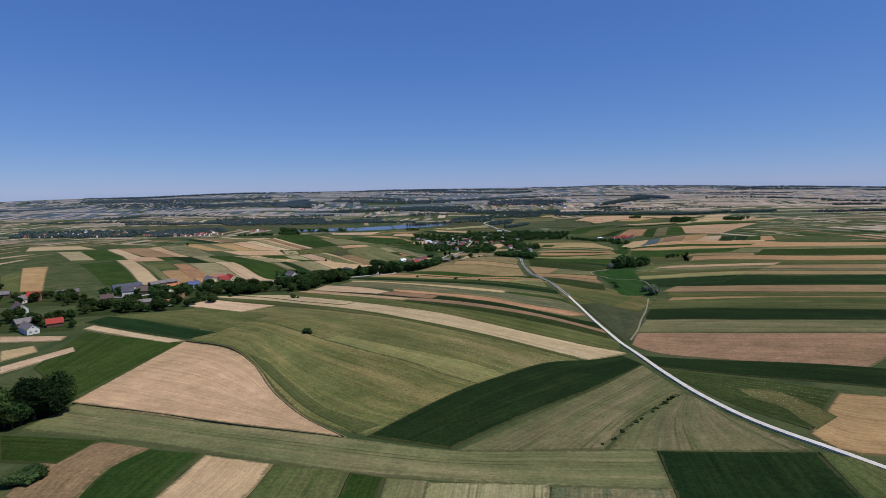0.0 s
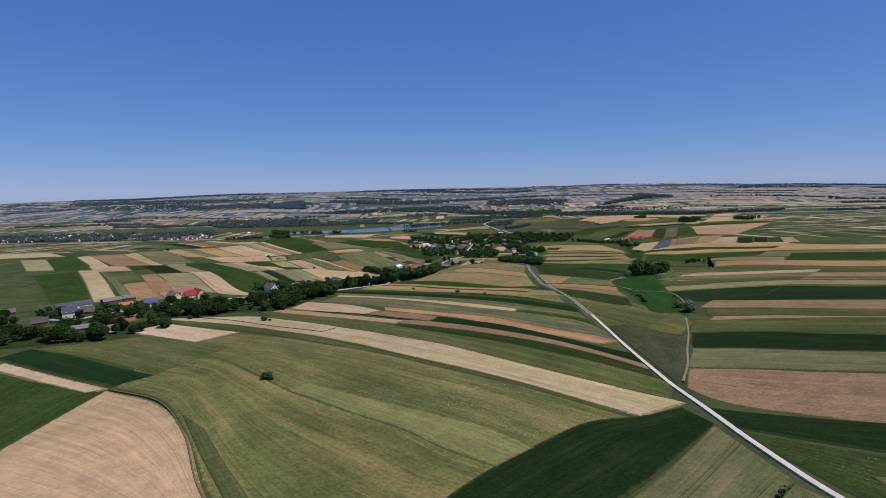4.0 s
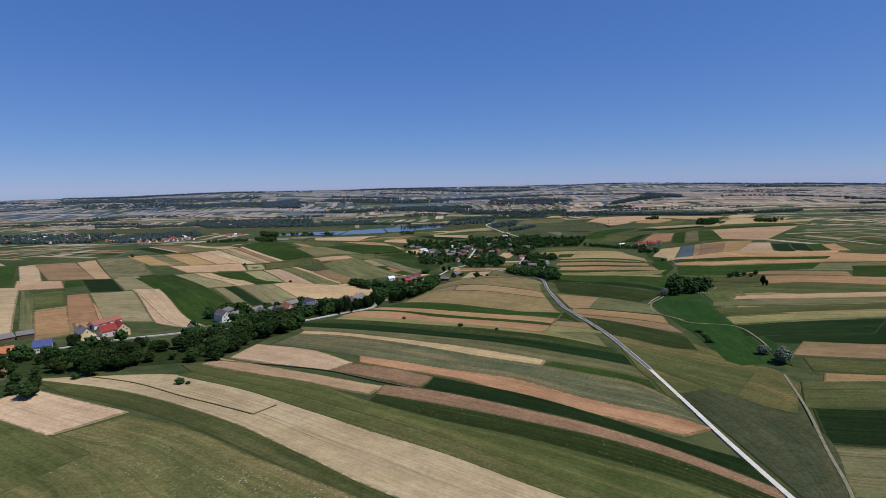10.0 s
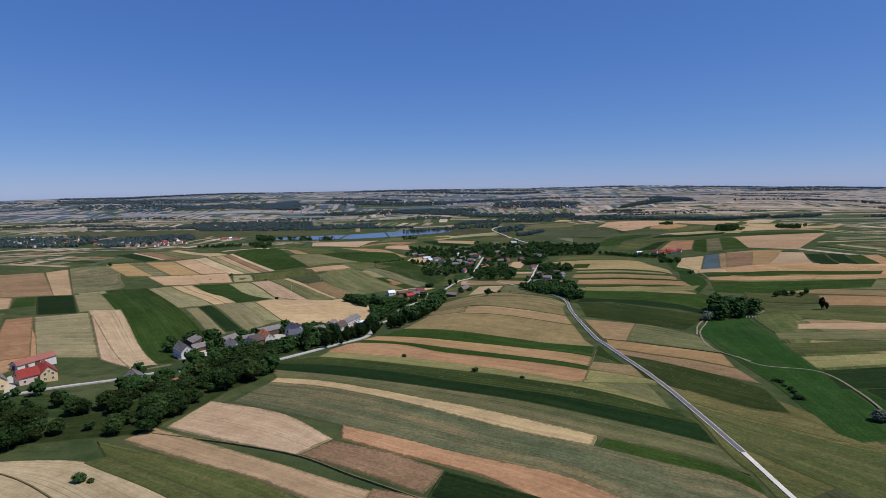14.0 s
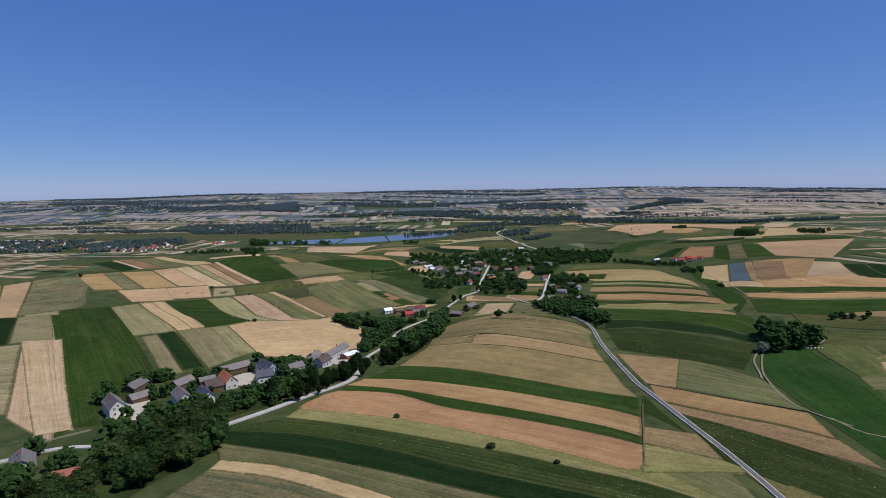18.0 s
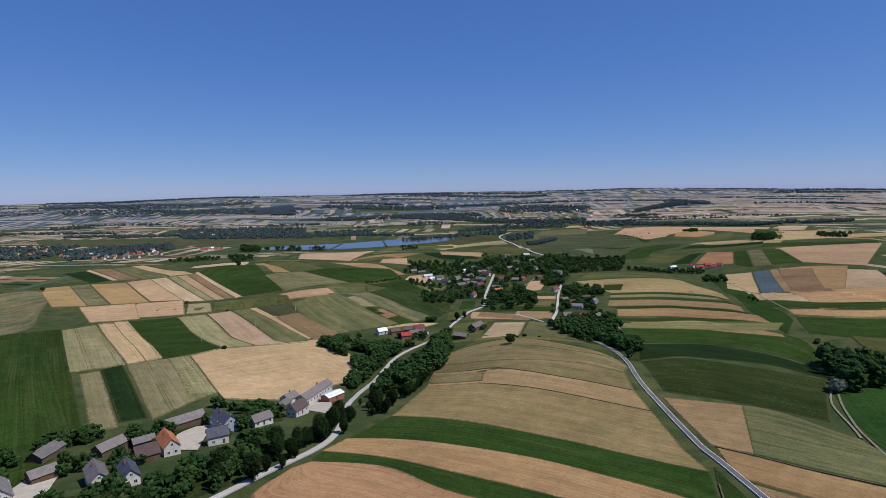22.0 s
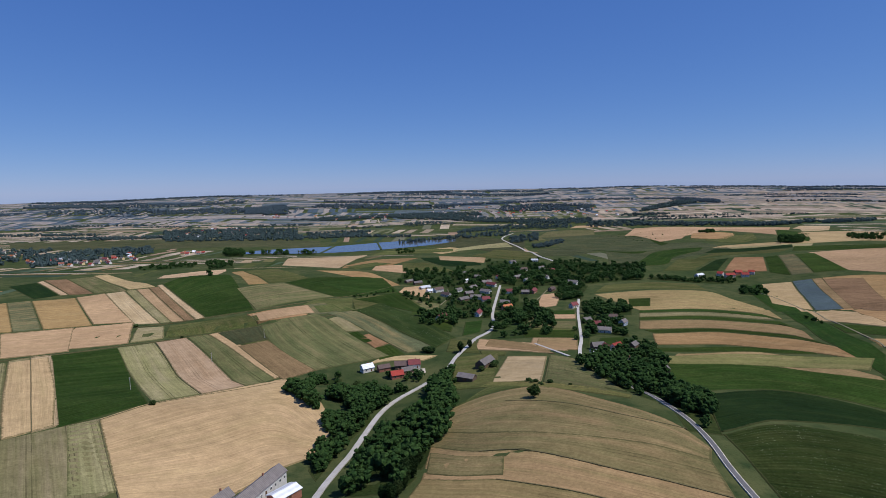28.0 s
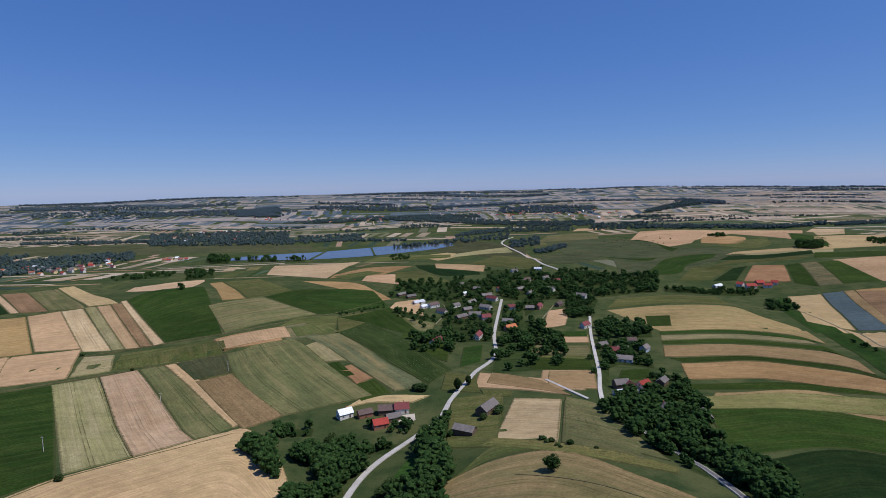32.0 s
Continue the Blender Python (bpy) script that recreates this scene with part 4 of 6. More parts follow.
def road(kind, width, points):
    mat, label = ROADS[kind]
    ob, p = ribbon(kind, points, width, 0.60, mat)
    tagged(ob, label, "road", kind="structure")
    if kind == "asphalt_road":
        ribbon("carriageway", points, width - 0.7, 0.65, ASPHALT, parent=ob, thick=0.2)
    if kind in ("valley_road", "village_lane", "asphalt_road"):
        LANES.append(resample(points, 120))
    take([tuple(v) for v in points], [(x + 4, y) for x, y in points], 160, 2)
    return ob


def water_paint():
    m, t, b = material("pond water", 0.12, 0.2)
    pos = place_of(t)
    col = mix(t, steps(t, grain(t, pos, 90, 4, (0.4, 1.0, 1.0)), 0.35, 0.65), (0.085, 0.095, 0.10), (0.11, 0.118, 0.12))
    link(t, col, b.inputs["Base Color"])
    bump(t, b, grain(t, pos, 2.5, 4), 0.03, 0.02)
    return m


WATER = water_paint()
REED = mottled("reed belt", (0.06, 0.085, 0.03), (0.04, 0.06, 0.025), 8)


def pond(near, far):
    """The fish pond on the valley floor, with two dykes across it."""
    n, level = 40, LOW + 0.55
    a, b = resample(near, n), resample(far, n)
    k = np.linspace(0, 1, 5)[:, None, None]
    p = (a[None] * (1 - k) + b[None] * k).reshape(-1, 2)
    i = (np.arange(4)[:, None] * n + np.arange(n - 1)).reshape(-1)
    faces = np.stack([i, i + 1, i + n + 1, i + n], -1)
    mesh = bpy.data.meshes.new("water")
    mesh.from_pydata(np.concatenate([p, np.full((len(p), 1), level)], -1).tolist(), [], faces.tolist())
    mesh.materials.append(WATER)
    tagged(new("water", mesh), "broad grey-blue fish pond on the valley floor", "pond", kind="structure")
    for s in (14, 23):
        ob, _ = ribbon("dyke", [tuple(a[s]), tuple((a[s] + b[s]) / 2), tuple(b[s])], 5, 1.5, REED, thick=2.2)
        tagged(ob, "low grassy dyke across the fish pond", "dyke", kind="structure")
    take(near, far)


# ---- roads and tracks ----
road("gravel_road", 2.1, [(140, 120), (131, 145), (122, 168), (113, 191), (108, 222), (107, 258), (108, 303), (108, 350), (108, 395), (109, 430), (110, 478)])
road("asphalt_road", 2.9, [(110, 476), (110, 529), (110, 575), (110, 615), (111, 662), (111, 700), (111, 728), (111, 749), (112, 768), (115, 789), (117, 812), (115, 850), (108, 900), (98, 952)])
road("valley_road", 3.2, [(-276, 471), (-251, 465), (-243, 481), (-228, 505), (-188, 550), (-168, 562), (-158, 573), (-118, 577), (-98, 600), (-86, 620), (-73, 646), (-58, 676), (-58, 761), (-50, 839), (-35, 904), (-19, 930), (-4, 950), (7, 985), (21, 1019), (28, 1039), (40, 1067), (54, 1175), (80, 1342)])
road("village_lane", 2.8, [(98, 952), (105, 983), (118, 1031), (132, 1094), (148, 1167), (167, 1242)])
road("village_lane", 2.4, [(74, 1009), (84, 983), (92, 963)])
road("field_track", 1.1, [(230, 760), (206, 718), (187, 680), (173, 622), (181, 601)])
road("field_track", 1.1, [(183, 677), (224, 757), (237, 773)])
road("field_track", 1.1, [(178, 611), (181, 594), (205, 581), (204, 545), (196, 518)])
road("field_track", 1.1, [(417, 1286), (400, 1170), (348, 1027), (324, 954)])
road("field_track", 1.1, [(311, 846), (310, 822), (288, 785), (273, 777)])
road("valley_road", 4.5, [(205, 1580), (191, 1662), (195, 1814), (191, 1956), (179, 2071), (175, 2189), (199, 2283), (227, 2349)])
road("field_track", 1.1, [(-5, 1215), (8, 1288), (5, 1313)])
road("field_track", 1.1, [(102, 1208), (140, 1306)])
road("field_track", 1.1, [(115, 335), (130, 364), (138, 383), (158, 427), (176, 472)])
road("field_track", 1.1, [(-169, 582), (-157, 599)])
pond([(-524, 1937), (-423, 1928), (-304, 1915), (-204, 1937), (-104, 1994), (-8, 2073), (41, 2145)], [(-473, 2001), (-389, 2041), (-308, 2061), (-230, 2108), (-132, 2170), (-40, 2194), (38, 2206)])


# ---- buildings ----
RNG = np.random.default_rng(7)
BUILT = []  # where houses stand: x, y and radius
def scatter(count, near, far, rng, space):
    """Spots between two lines, kept apart where there is room."""
    a, b = resample(near, 50), resample(far, 50)
    got = []
    for _ in range(count * 12):
        i, k = rng.integers(0, 50), rng.uniform()
        p = a[i] * (1 - k) + b[i] * k + rng.normal(0, 0.6, 2)
        if all((p[0] - q[0]) ** 2 + (p[1] - q[1]) ** 2 > space * space for q in got):
            got.append(p)
        if len(got) == count:
            break
    return got


WALLS = {
    "white": mottled("white plaster", (0.68, 0.66, 0.61), (0.58, 0.56, 0.51), 1.8), "yellow": mottled("yellow plaster", (0.72, 0.55, 0.30), (0.66, 0.50, 0.27), 1.8),
    "pink": mottled("pale pink plaster", (0.70, 0.55, 0.48), (0.64, 0.50, 0.43), 1.8), "brick": mottled("red brick", (0.34, 0.15, 0.10), (0.28, 0.12, 0.08), 0.8),
    "timber": mottled("weathered timber", (0.15, 0.11, 0.075), (0.11, 0.08, 0.055), 0.8), "bluegrey": mottled("blue-grey plaster", (0.38, 0.43, 0.48), (0.33, 0.38, 0.43), 1.8),
}


def roof_paint(name, a, b, rough=0.8, seam=0.34):
    """Roofing in courses: dark lines along the slope's rows and patchy weathering."""
    m, t, bs = material(name, rough, 0.3)
    pos = place_of(t)
    sep = t.nodes.new("ShaderNodeSeparateXYZ")
    link(t, pos, sep.inputs[0])
    course = math_node(t, "SINE", math_node(t, "MULTIPLY", sep.outputs[2], 2 * math.pi / seam))
    col = mix(t, steps(t, grain(t, pos, 2.2, 5), 0.35, 0.65), a, b)
    hue = t.nodes.new("ShaderNodeHueSaturation")
    info = t.nodes.new("ShaderNodeObjectInfo").outputs["Random"]
    link(t, math_node(t, "MULTIPLY", steps(t, course, -1, 1, 0.86, 1.1), steps(t, info, 0, 1, 0.82, 1.18)), hue.inputs["Value"])
    link(t, col, hue.inputs["Color"])
    link(t, hue.outputs[0], bs.inputs["Base Color"])
    bump(t, bs, course, 0.5, 0.05)
    return m


ROOFS = {
    "grey": roof_paint("grey fibre-cement roof", (0.195, 0.172, 0.158), (0.15, 0.132, 0.124)), "orange": roof_paint("orange tile roof", (0.50, 0.17, 0.07), (0.42, 0.14, 0.06)),
    "red": roof_paint("red tile roof", (0.36, 0.05, 0.035), (0.29, 0.04, 0.03)), "brickred": roof_paint("faded red roof", (0.33, 0.12, 0.08), (0.27, 0.10, 0.07)),
    "maroon": roof_paint("maroon sheet roof", (0.20, 0.05, 0.05), (0.16, 0.045, 0.045)), "slate": roof_paint("dark slate roof", (0.085, 0.085, 0.11), (0.06, 0.06, 0.08), 0.6),
    "umber": roof_paint("dark brown roof", (0.13, 0.085, 0.075), (0.10, 0.07, 0.06)), "zinc": roof_paint("pale zinc sheet roof", (0.72, 0.74, 0.78), (0.62, 0.64, 0.68), 0.45, 0.8),
    "blueroof": roof_paint("blue sheet roof", (0.07, 0.09, 0.22), (0.055, 0.07, 0.18), 0.5),
}
ROOF_WORDS = {"grey": "grey fibre-cement", "orange": "orange tile", "red": "red tile", "brickred": "faded red tile", "maroon": "maroon sheet", "slate": "dark slate",
              "umber": "dark brown", "zinc": "pale zinc", "blueroof": "blue sheet"}
WALL_WORDS = {"white": "white plastered", "yellow": "yellow plastered", "pink": "pale pink", "brick": "red brick", "timber": "weathered timber", "bluegrey": "blue-grey"}
PANE, _, pane_b = material("window glass", 0.08, 0.5)
pane_b.inputs["Base Color"].default_value = (0.03, 0.035, 0.045, 1)
FRAME = mottled("white window frame", (0.75, 0.74, 0.72), (0.68, 0.67, 0.65), 1.0)
DOOR = mottled("brown door boards", (0.16, 0.09, 0.05), (0.12, 0.07, 0.04), 0.7)
YARD = mottled("trodden yard", (0.52, 0.46, 0.37), (0.44, 0.38, 0.30), 4)


def part(name, bm, mat, parent, label=""):
    mesh = bpy.data.meshes.new(name)
    bm.to_mesh(mesh)
    bm.free()
    mesh.materials.append(mat)
    ob = new(name, mesh)
    ob.parent = parent
    return tagged(ob, label)


def box(bm, x0, x1, y0, y1, z0, z1):
    v = [bm.verts.new((x, y, z)) for z in (z0, z1) for y in (y0, y1) for x in (x0, x1)]
    for f in ((0, 2, 3, 1), (4, 5, 7, 6), (0, 1, 5, 4), (2, 6, 7, 3), (0, 4, 6, 2), (1, 3, 7, 5)):
        bm.faces.new([v[i] for i in f])


def block(name, size, mat, parent, label=""):
    bm = bmesh.new()
    box(bm, *size)
    return part(name, bm, mat, parent, label)


def prism(bm, x0, x1, profile):
    """A closed profile of (y, z) drawn out along x."""
    a, b = [[bm.verts.new((x, y, z)) for y, z in profile] for x in (x0, x1)]
    bm.faces.new(a[::-1])
    bm.faces.new(b)
    for i in range(len(profile)):
        j = (i + 1) % len(profile)
        bm.faces.new((a[i], a[j], b[j], b[i]))


def opening(root, kind, along, face, z0, w, h, axis):
    """A framed window or a door set 6 cm proud of a wall. axis 'x': on a long wall at y = face; 'y': on a gable at x = face."""
    out = 1 if face > 0 else -1
    lo, hi = sorted((face + out * 0.003, face + out * 0.07))
    lo2, hi2 = sorted((face + out * 0.07, face + out * 0.10))

    def at(a0, a1, c0, c1, y):
        return (a0, a1, *y, c0, c1) if axis == "x" else (*y, a0, a1, c0, c1)

    holder = block("door" if kind == "door" else "window", at(along - w / 2, along + w / 2, z0, z0 + h, (lo, hi)), DOOR if kind == "door" else FRAME, root)
    if kind == "window":
        for k in (-1, 1):
            mid = along + k * w * 0.23
            block("pane", at(mid - w * 0.19, mid + w * 0.19, z0 + h * 0.1, z0 + h * 0.9, (lo2, hi2)), PANE, holder)
    return holder


def house(kind, a, b, width, wall, rise, wall_mat, roof_mat):
    """A gabled house, barn or shed whose ridge runs from a to b; the gable at a is its front."""
    width, wall, rise = width * 0.84, wall * 0.88, rise * 0.84
    a, b = Vector((*a, 0)), Vector((*b, 0))
    d = b - a
    length, mid = d.length, (a + b) / 2
    kind_words = {"house": "house", "barn": "barn", "shed": "shed"}[kind]
    root = tagged(new({"house": "house", "barn": "barn", "shed": "farm_shed"}[kind]), f"{WALL_WORDS[wall_mat]} {kind_words} with {ROOF_WORDS[roof_mat]} gable roof", kind_words, "farmsteads")
    turn = math.atan2(d.y, d.x)
    corners = [mid + Matrix.Rotation(turn, 3, "Z") @ Vector((sx * length / 2, sy * width / 2, 0)) for sx in (-1, 1) for sy in (-1, 1)]
    heights = [float(ground_z(c.x, c.y)) for c in corners]
    base = max(heights)
    deep = base - min(heights) + 0.5
    root.matrix_world = Matrix.Translation((mid.x, mid.y, base)) @ Matrix.Rotation(turn, 4, "Z")
    BUILT.append((mid.x, mid.y, max(length, width) * 0.55))
    hl, hw = length / 2, width / 2
    bm = bmesh.new()
    prism(bm, -hl, hl, [(-hw, -deep), (hw, -deep), (hw, wall), (0, wall + rise), (-hw, wall)])
    part("wall", bm, WALLS[wall_mat], root)
    over, slope = 0.45, rise / hw
    for s in (-1, 1):
        bm = bmesh.new()
        low, thick = wall - over * slope, 0.16
        prof = [(0, wall + rise + 0.02), (s * (hw + over), low + 0.02), (s * (hw + over), low + thick + 0.02), (0, wall + rise + thick + 0.05)]
        prism(bm, -hl - 0.4, hl + 0.4, prof if s < 0 else prof[::-1])
        part("roof", bm, ROOFS[roof_mat], root)
    if kind == "house":
        block("chimney", (hl * 0.3 - 0.3, hl * 0.3 + 0.3, 0.5, 1.1, wall + rise - 0.9, wall + rise + 0.9), WALLS["brick"], root)
        floors = 2 if wall > 4.3 else 1
        for s in (-1, 1):
            for f in range(floors):
                z = 0.9 + f * 2.5
                many = max(int(length / 3.2), 2)
                for k in range(many):
                    x = -hl + (k + 0.5) * length / many
                    if f == 0 and s < 0 and k == many // 2:
                        opening(root, "door", x, s * hw, 0.1, 1.0, 2.05, "x")
                    else:
                        opening(root, "window", x, s * hw, z, 1.2, 1.3, "x")
            for f in range(floors):
                for k in (-1, 1):
                    opening(root, "window", k * width * 0.22, s * hl, 0.9 + f * 2.5, 1.2, 1.3, "y")
            opening(root, "window", 0.0, s * hl, wall + 0.4, 1.0, 1.1, "y")
    elif kind == "barn":
        opening(root, "door", 0.0, -hw, 0.1, 2.8, min(wall - 0.4, 2.9), "x")
        if length > 16:
            opening(root, "door", -hl * 0.55, -hw, 0.1, 1.6, 2.1, "x")
        opening(root, "door", 0.0, -hl, 0.1, 2.4, min(wall - 0.2, 2.6), "y")
    else:
        opening(root, "door", 0.0, -hw, 0.1, 1.2, 2.0, "x")
    return root


def yard(near, far):
    """A trodden farmyard between the buildings."""
    n = 10
    a, b = resample(near, n), resample(far, n)
    k = np.linspace(0, 1, 8)[:, None, None]
    p = (a[None] * (1 - k) + b[None] * k).reshape(-1, 2)
    i = (np.arange(7)[:, None] * n + np.arange(n - 1)).reshape(-1)
    mesh = bpy.data.meshes.new("yard")
    mesh.from_pydata(np.concatenate([p, ground_z(p[:, 0], p[:, 1])[:, None] + 0.4], -1).tolist(), [], np.stack([i, i + 1, i + n + 1, i + n], -1).tolist())
    mesh.materials.append(YARD)
    BUILT.append((*p.mean(0), 0.42 * float(np.ptp(p, axis=0).max())))
    tagged(new("farmyard", mesh), "pale trodden farmyard between the buildings", "yard", kind="structure")


def hamlet(count, near, far):
    """Far houses of a village, each a small gabled building."""
    for x, y in scatter(count, near, far, RNG, 16):
        th, l, w = RNG.uniform(-0.5, 0.5), RNG.uniform(7.5, 12), RNG.uniform(6, 7.5)
        c, s = math.cos(th) * l / 2, math.sin(th) * l / 2
        wall_mat = ("white", "white", "yellow", "white", "pink")[RNG.integers(0, 5)]
        roof_mat = ("red", "grey", "zinc", "brickred", "maroon", "orange", "grey")[RNG.integers(0, 7)]
        far_house((x - c, y - s), (x + c, y + s), w, RNG.uniform(2.8, 4.0), RNG.uniform(2.4, 3.2), wall_mat, roof_mat)


def far_house(a, b, width, wall, rise, wall_mat, roof_mat):
    """A village house seen from afar: walls, two roof slopes and two windows."""
    a, b = Vector((*a, 0)), Vector((*b, 0))
    d, mid = b - a, (a + b) / 2
    base = float(ground_z(mid.x, mid.y)) + 0.2
    root = tagged(new("village_house"), f"{WALL_WORDS[wall_mat]} village house with {ROOF_WORDS[roof_mat]} roof", "house", "far village houses")
    root.matrix_world = Matrix.Translation((mid.x, mid.y, base)) @ Matrix.Rotation(math.atan2(d.y, d.x), 4, "Z")
    hl, hw = d.length / 2, width / 2
    bm = bmesh.new()
    prism(bm, -hl, hl, [(-hw, -2), (hw, -2), (hw, wall), (0, wall + rise), (-hw, wall)])
    part("wall", bm, WALLS[wall_mat], root)
    for s in (-1, 1):
        bm = bmesh.new()
        prof = [(0, wall + rise + 0.02), (s * (hw + 0.4), wall - 0.3), (s * (hw + 0.4), wall - 0.1), (0, wall + rise + 0.25)]
        prism(bm, -hl - 0.4, hl + 0.4, prof if s < 0 else prof[::-1])
        part("roof", bm, ROOFS[roof_mat], root)
    for k in (-1, 1):
        block("window", (k * hl * 0.5 - 0.7, k * hl * 0.5 + 0.7, -hw - 0.06, -hw - 0.003, 1.0, 2.4), PANE, root)


POLE = mottled("grey pole concrete", (0.50, 0.48, 0.45), (0.42, 0.40, 0.37), 0.8)


def utility_pole(x, y):
    """A tapered concrete pole with a crossarm and three insulators."""
    root = tagged(new("utility_pole"), "pale concrete utility pole standing in a field", "pole", "utility poles")
    root.location = (x, y, float(ground_z(x, y)))
    bm = bmesh.new()
    bmesh.ops.create_cone(bm, cap_ends=True, segments=8, radius1=0.2, radius2=0.12, depth=9.0, matrix=Matrix.Translation((0, 0, 4.1)))
    part("post", bm, POLE, root)
    block("crossarm", (-0.8, 0.8, -0.25, -0.12, 8.1, 8.22), POLE, root)
    for k in (-0.7, 0.0, 0.7):
        bm = bmesh.new()
        bmesh.ops.create_cone(bm, cap_ends=True, segments=8, radius1=0.07, radius2=0.04, depth=0.25, matrix=Matrix.Translation((k, -0.19, 8.345)))
        part("insulator", bm, PANE, root)


EDGE = mottled("dry grass edge", (0.15, 0.122, 0.056), (0.090, 0.085, 0.036), 5)


def baulk(points):
    """A narrow unmown grass edge between two fields."""
    ob, _ = ribbon("field_edge", points, 0.5, 0.66, EDGE, step=4.0, thick=0.9)
    tagged(ob, "narrow unmown grass edge between fields", "field edge", kind="structure")


def hives(a, b):
    """A row of white beehives: box, lid and landing board."""
    for k in range(5):
        x, y = a[0] + (b[0] - a[0]) * k / 4, a[1] + (b[1] - a[1]) * k / 4
        root = tagged(new("beehive"), "white wooden beehive on the meadow edge", "beehive", "row of beehives")
        root.location = (x, y, float(ground_z(x, y)) + 0.35)
        block("hive_box", (-0.4, 0.4, -0.4, 0.4, -0.4, 0.75), FRAME, root)
        block("lid", (-0.48, 0.48, -0.48, 0.48, 0.753, 0.88), ROOFS["zinc"], root)
        block("landing_board", (-0.3, 0.3, -0.6, -0.403, 0.0, 0.05), FRAME, root)


# ---- houses and barns ----
house("barn", (-141.4, 707.3), (-128.9, 721.3), 9, 3.4, 3, "timber", "grey")
house("house", (-121.6, 672.4), (-130.7, 684.4), 8, 4.6, 4, "white", "orange")
house("barn", (-155.7, 674.0), (-150.9, 685.7), 8, 3, 2.8, "timber", "grey")
house("barn", (-177.5, 667.5), (-176.2, 679.5), 9, 3, 2.8, "timber", "grey")
house("house", (-107.7, 704.5), (-118.3, 715.0), 10, 5, 4.5, "bluegrey", "slate")
house("house", (-111.9, 685.8), (-104.1, 690.2), 8, 4.6, 3.6, "white", "slate")
house("house", (-100.2, 711.7), (-93.3, 719.2), 8, 3.4, 3, "white", "grey")
house("house", (-86.5, 757.2), (-77.0, 785.6), 9, 4.2, 3, "white", "grey")
house("house", (-97.0, 760.0), (-93.2, 768.1), 8, 3.4, 3, "white", "grey")
house("house", (-84.7, 728.5), (-80.6, 738.8), 8, 4, 4, "white", "umber")
house("shed", (-74.1, 765.0), (-67.0, 774.7), 9, 3.2, 1.4, "brick", "zinc")
house("shed", (-95.6, 743.9), (-93.2, 752.6), 6, 3, 2.4, "timber", "grey")
house("shed", (-145.6, 684.5), (-138.7, 690.4), 6, 2.8, 2, "timber", "grey")
house("barn", (-133.9, 664.8), (-127.2, 670.8), 9, 3.6, 4, "timber", "umber")
house("house", (-157.1, 621.2), (-167.2, 632.3), 9, 5, 4.4, "white", "grey")
house("barn", (-165.9, 646.5), (-160.2, 654.3), 8, 3, 2.4, "timber", "grey")
house("barn", (-177.2, 665.6), (-176.1, 674.6), 9, 3, 2.4, "timber", "grey")
house("house", (-131.9, 636.9), (-141.1, 648.5), 8, 4, 3.5, "white", "grey")
house("house", (-120.8, 638.5), (-128.8, 649.1), 7, 4, 3.5, "white", "slate")
house("barn", (-238.2, 586.2), (-230.1, 606.3), 8, 3.4, 2.4, "white", "brickred")
house("house", (-214.8, 556.6), (-209.7, 564.6), 8, 4.4, 4, "pink", "red")
house("house", (-202.8, 563.3), (-212.9, 574.3), 9, 5, 4.4, "yellow", "red")
house("house", (-216.2, 546.5), (-227.0, 556.9), 9, 4.6, 4.2, "yellow", "grey")
house("house", (-150.5, 549.5), (-157.4, 559.3), 9, 3, 3.4, "white", "grey")
house("shed", (-134.5, 541.0), (-126.0, 545.5), 8, 2.8, 2.6, "timber", "brickred")
house("barn", (-291.6, 507.9), (-274.5, 524.2), 10, 4.4, 2.8, "white", "slate")
house("house", (-264.9, 474.6), (-257.3, 479.4), 9, 5, 4, "white", "slate")
house("house", (-257.4, 483.7), (-248.8, 486.4), 8, 3.6, 4, "timber", "umber")
house("barn", (-272.7, 536.1), (-263.8, 548.0), 8, 3, 2.4, "timber", "grey")
house("barn", (-264.2, 551.8), (-257.4, 557.7), 7, 3, 2.2, "timber", "grey")
house("house", (-238.0, 498.8), (-230.8, 504.3), 9, 3.6, 3.4, "white", "orange")
house("house", (-226.7, 513.5), (-218.9, 517.9), 8, 4, 3.4, "white", "blueroof")
house("shed", (-226.5, 423.9), (-218.3, 430.3), 7, 2.8, 2, "timber", "grey")
house("shed", (-208.0, 420.7), (-200.6, 425.8), 7, 2.8, 2.2, "white", "brickred")
house("house", (-341.2, 471.3), (-332.7, 474.4), 9, 5, 4, "brick", "red")
house("house", (-341.1, 460.6), (-341.7, 469.6), 7, 4, 3.4, "white", "grey")
house("house", (-297.3, 405.1), (-308.5, 415.1), 8, 4.4, 3.6, "white", "umber")
house("barn", (-386.6, 487.9), (-372.8, 494.1), 8, 3.2, 2.6, "timber", "grey")
house("barn", (-332.1, 494.8), (-318.9, 503.6), 8, 3.2, 2.6, "timber", "grey")
house("barn", (-269.2, 358.4), (-261.2, 369.6), 9, 3.4, 2.8, "timber", "grey")
house("house", (-245.1, 341.1), (-256.9, 350.4), 8, 3.8, 3.2, "white", "grey")
house("barn", (-249.4, 358.8), (-242.2, 364.2), 8, 3, 3, "timber", "red")
house("house", (-265.7, 445.0), (-258.4, 450.3), 7, 3.4, 3, "timber", "umber")
house("house", (-64.9, 965.2), (-57.4, 970.2), 7, 3.6, 3, "white", "zinc")
house("barn", (-40.2, 970.6), (-29.8, 971.8), 8, 3.4, 3, "timber", "umber")
house("house", (-29.9, 970.5), (-21.0, 971.8), 8, 3.8, 3.4, "white", "maroon")
house("house", (-41.4, 950.0), (-33.0, 953.2), 7, 3.2, 3, "brick", "red")
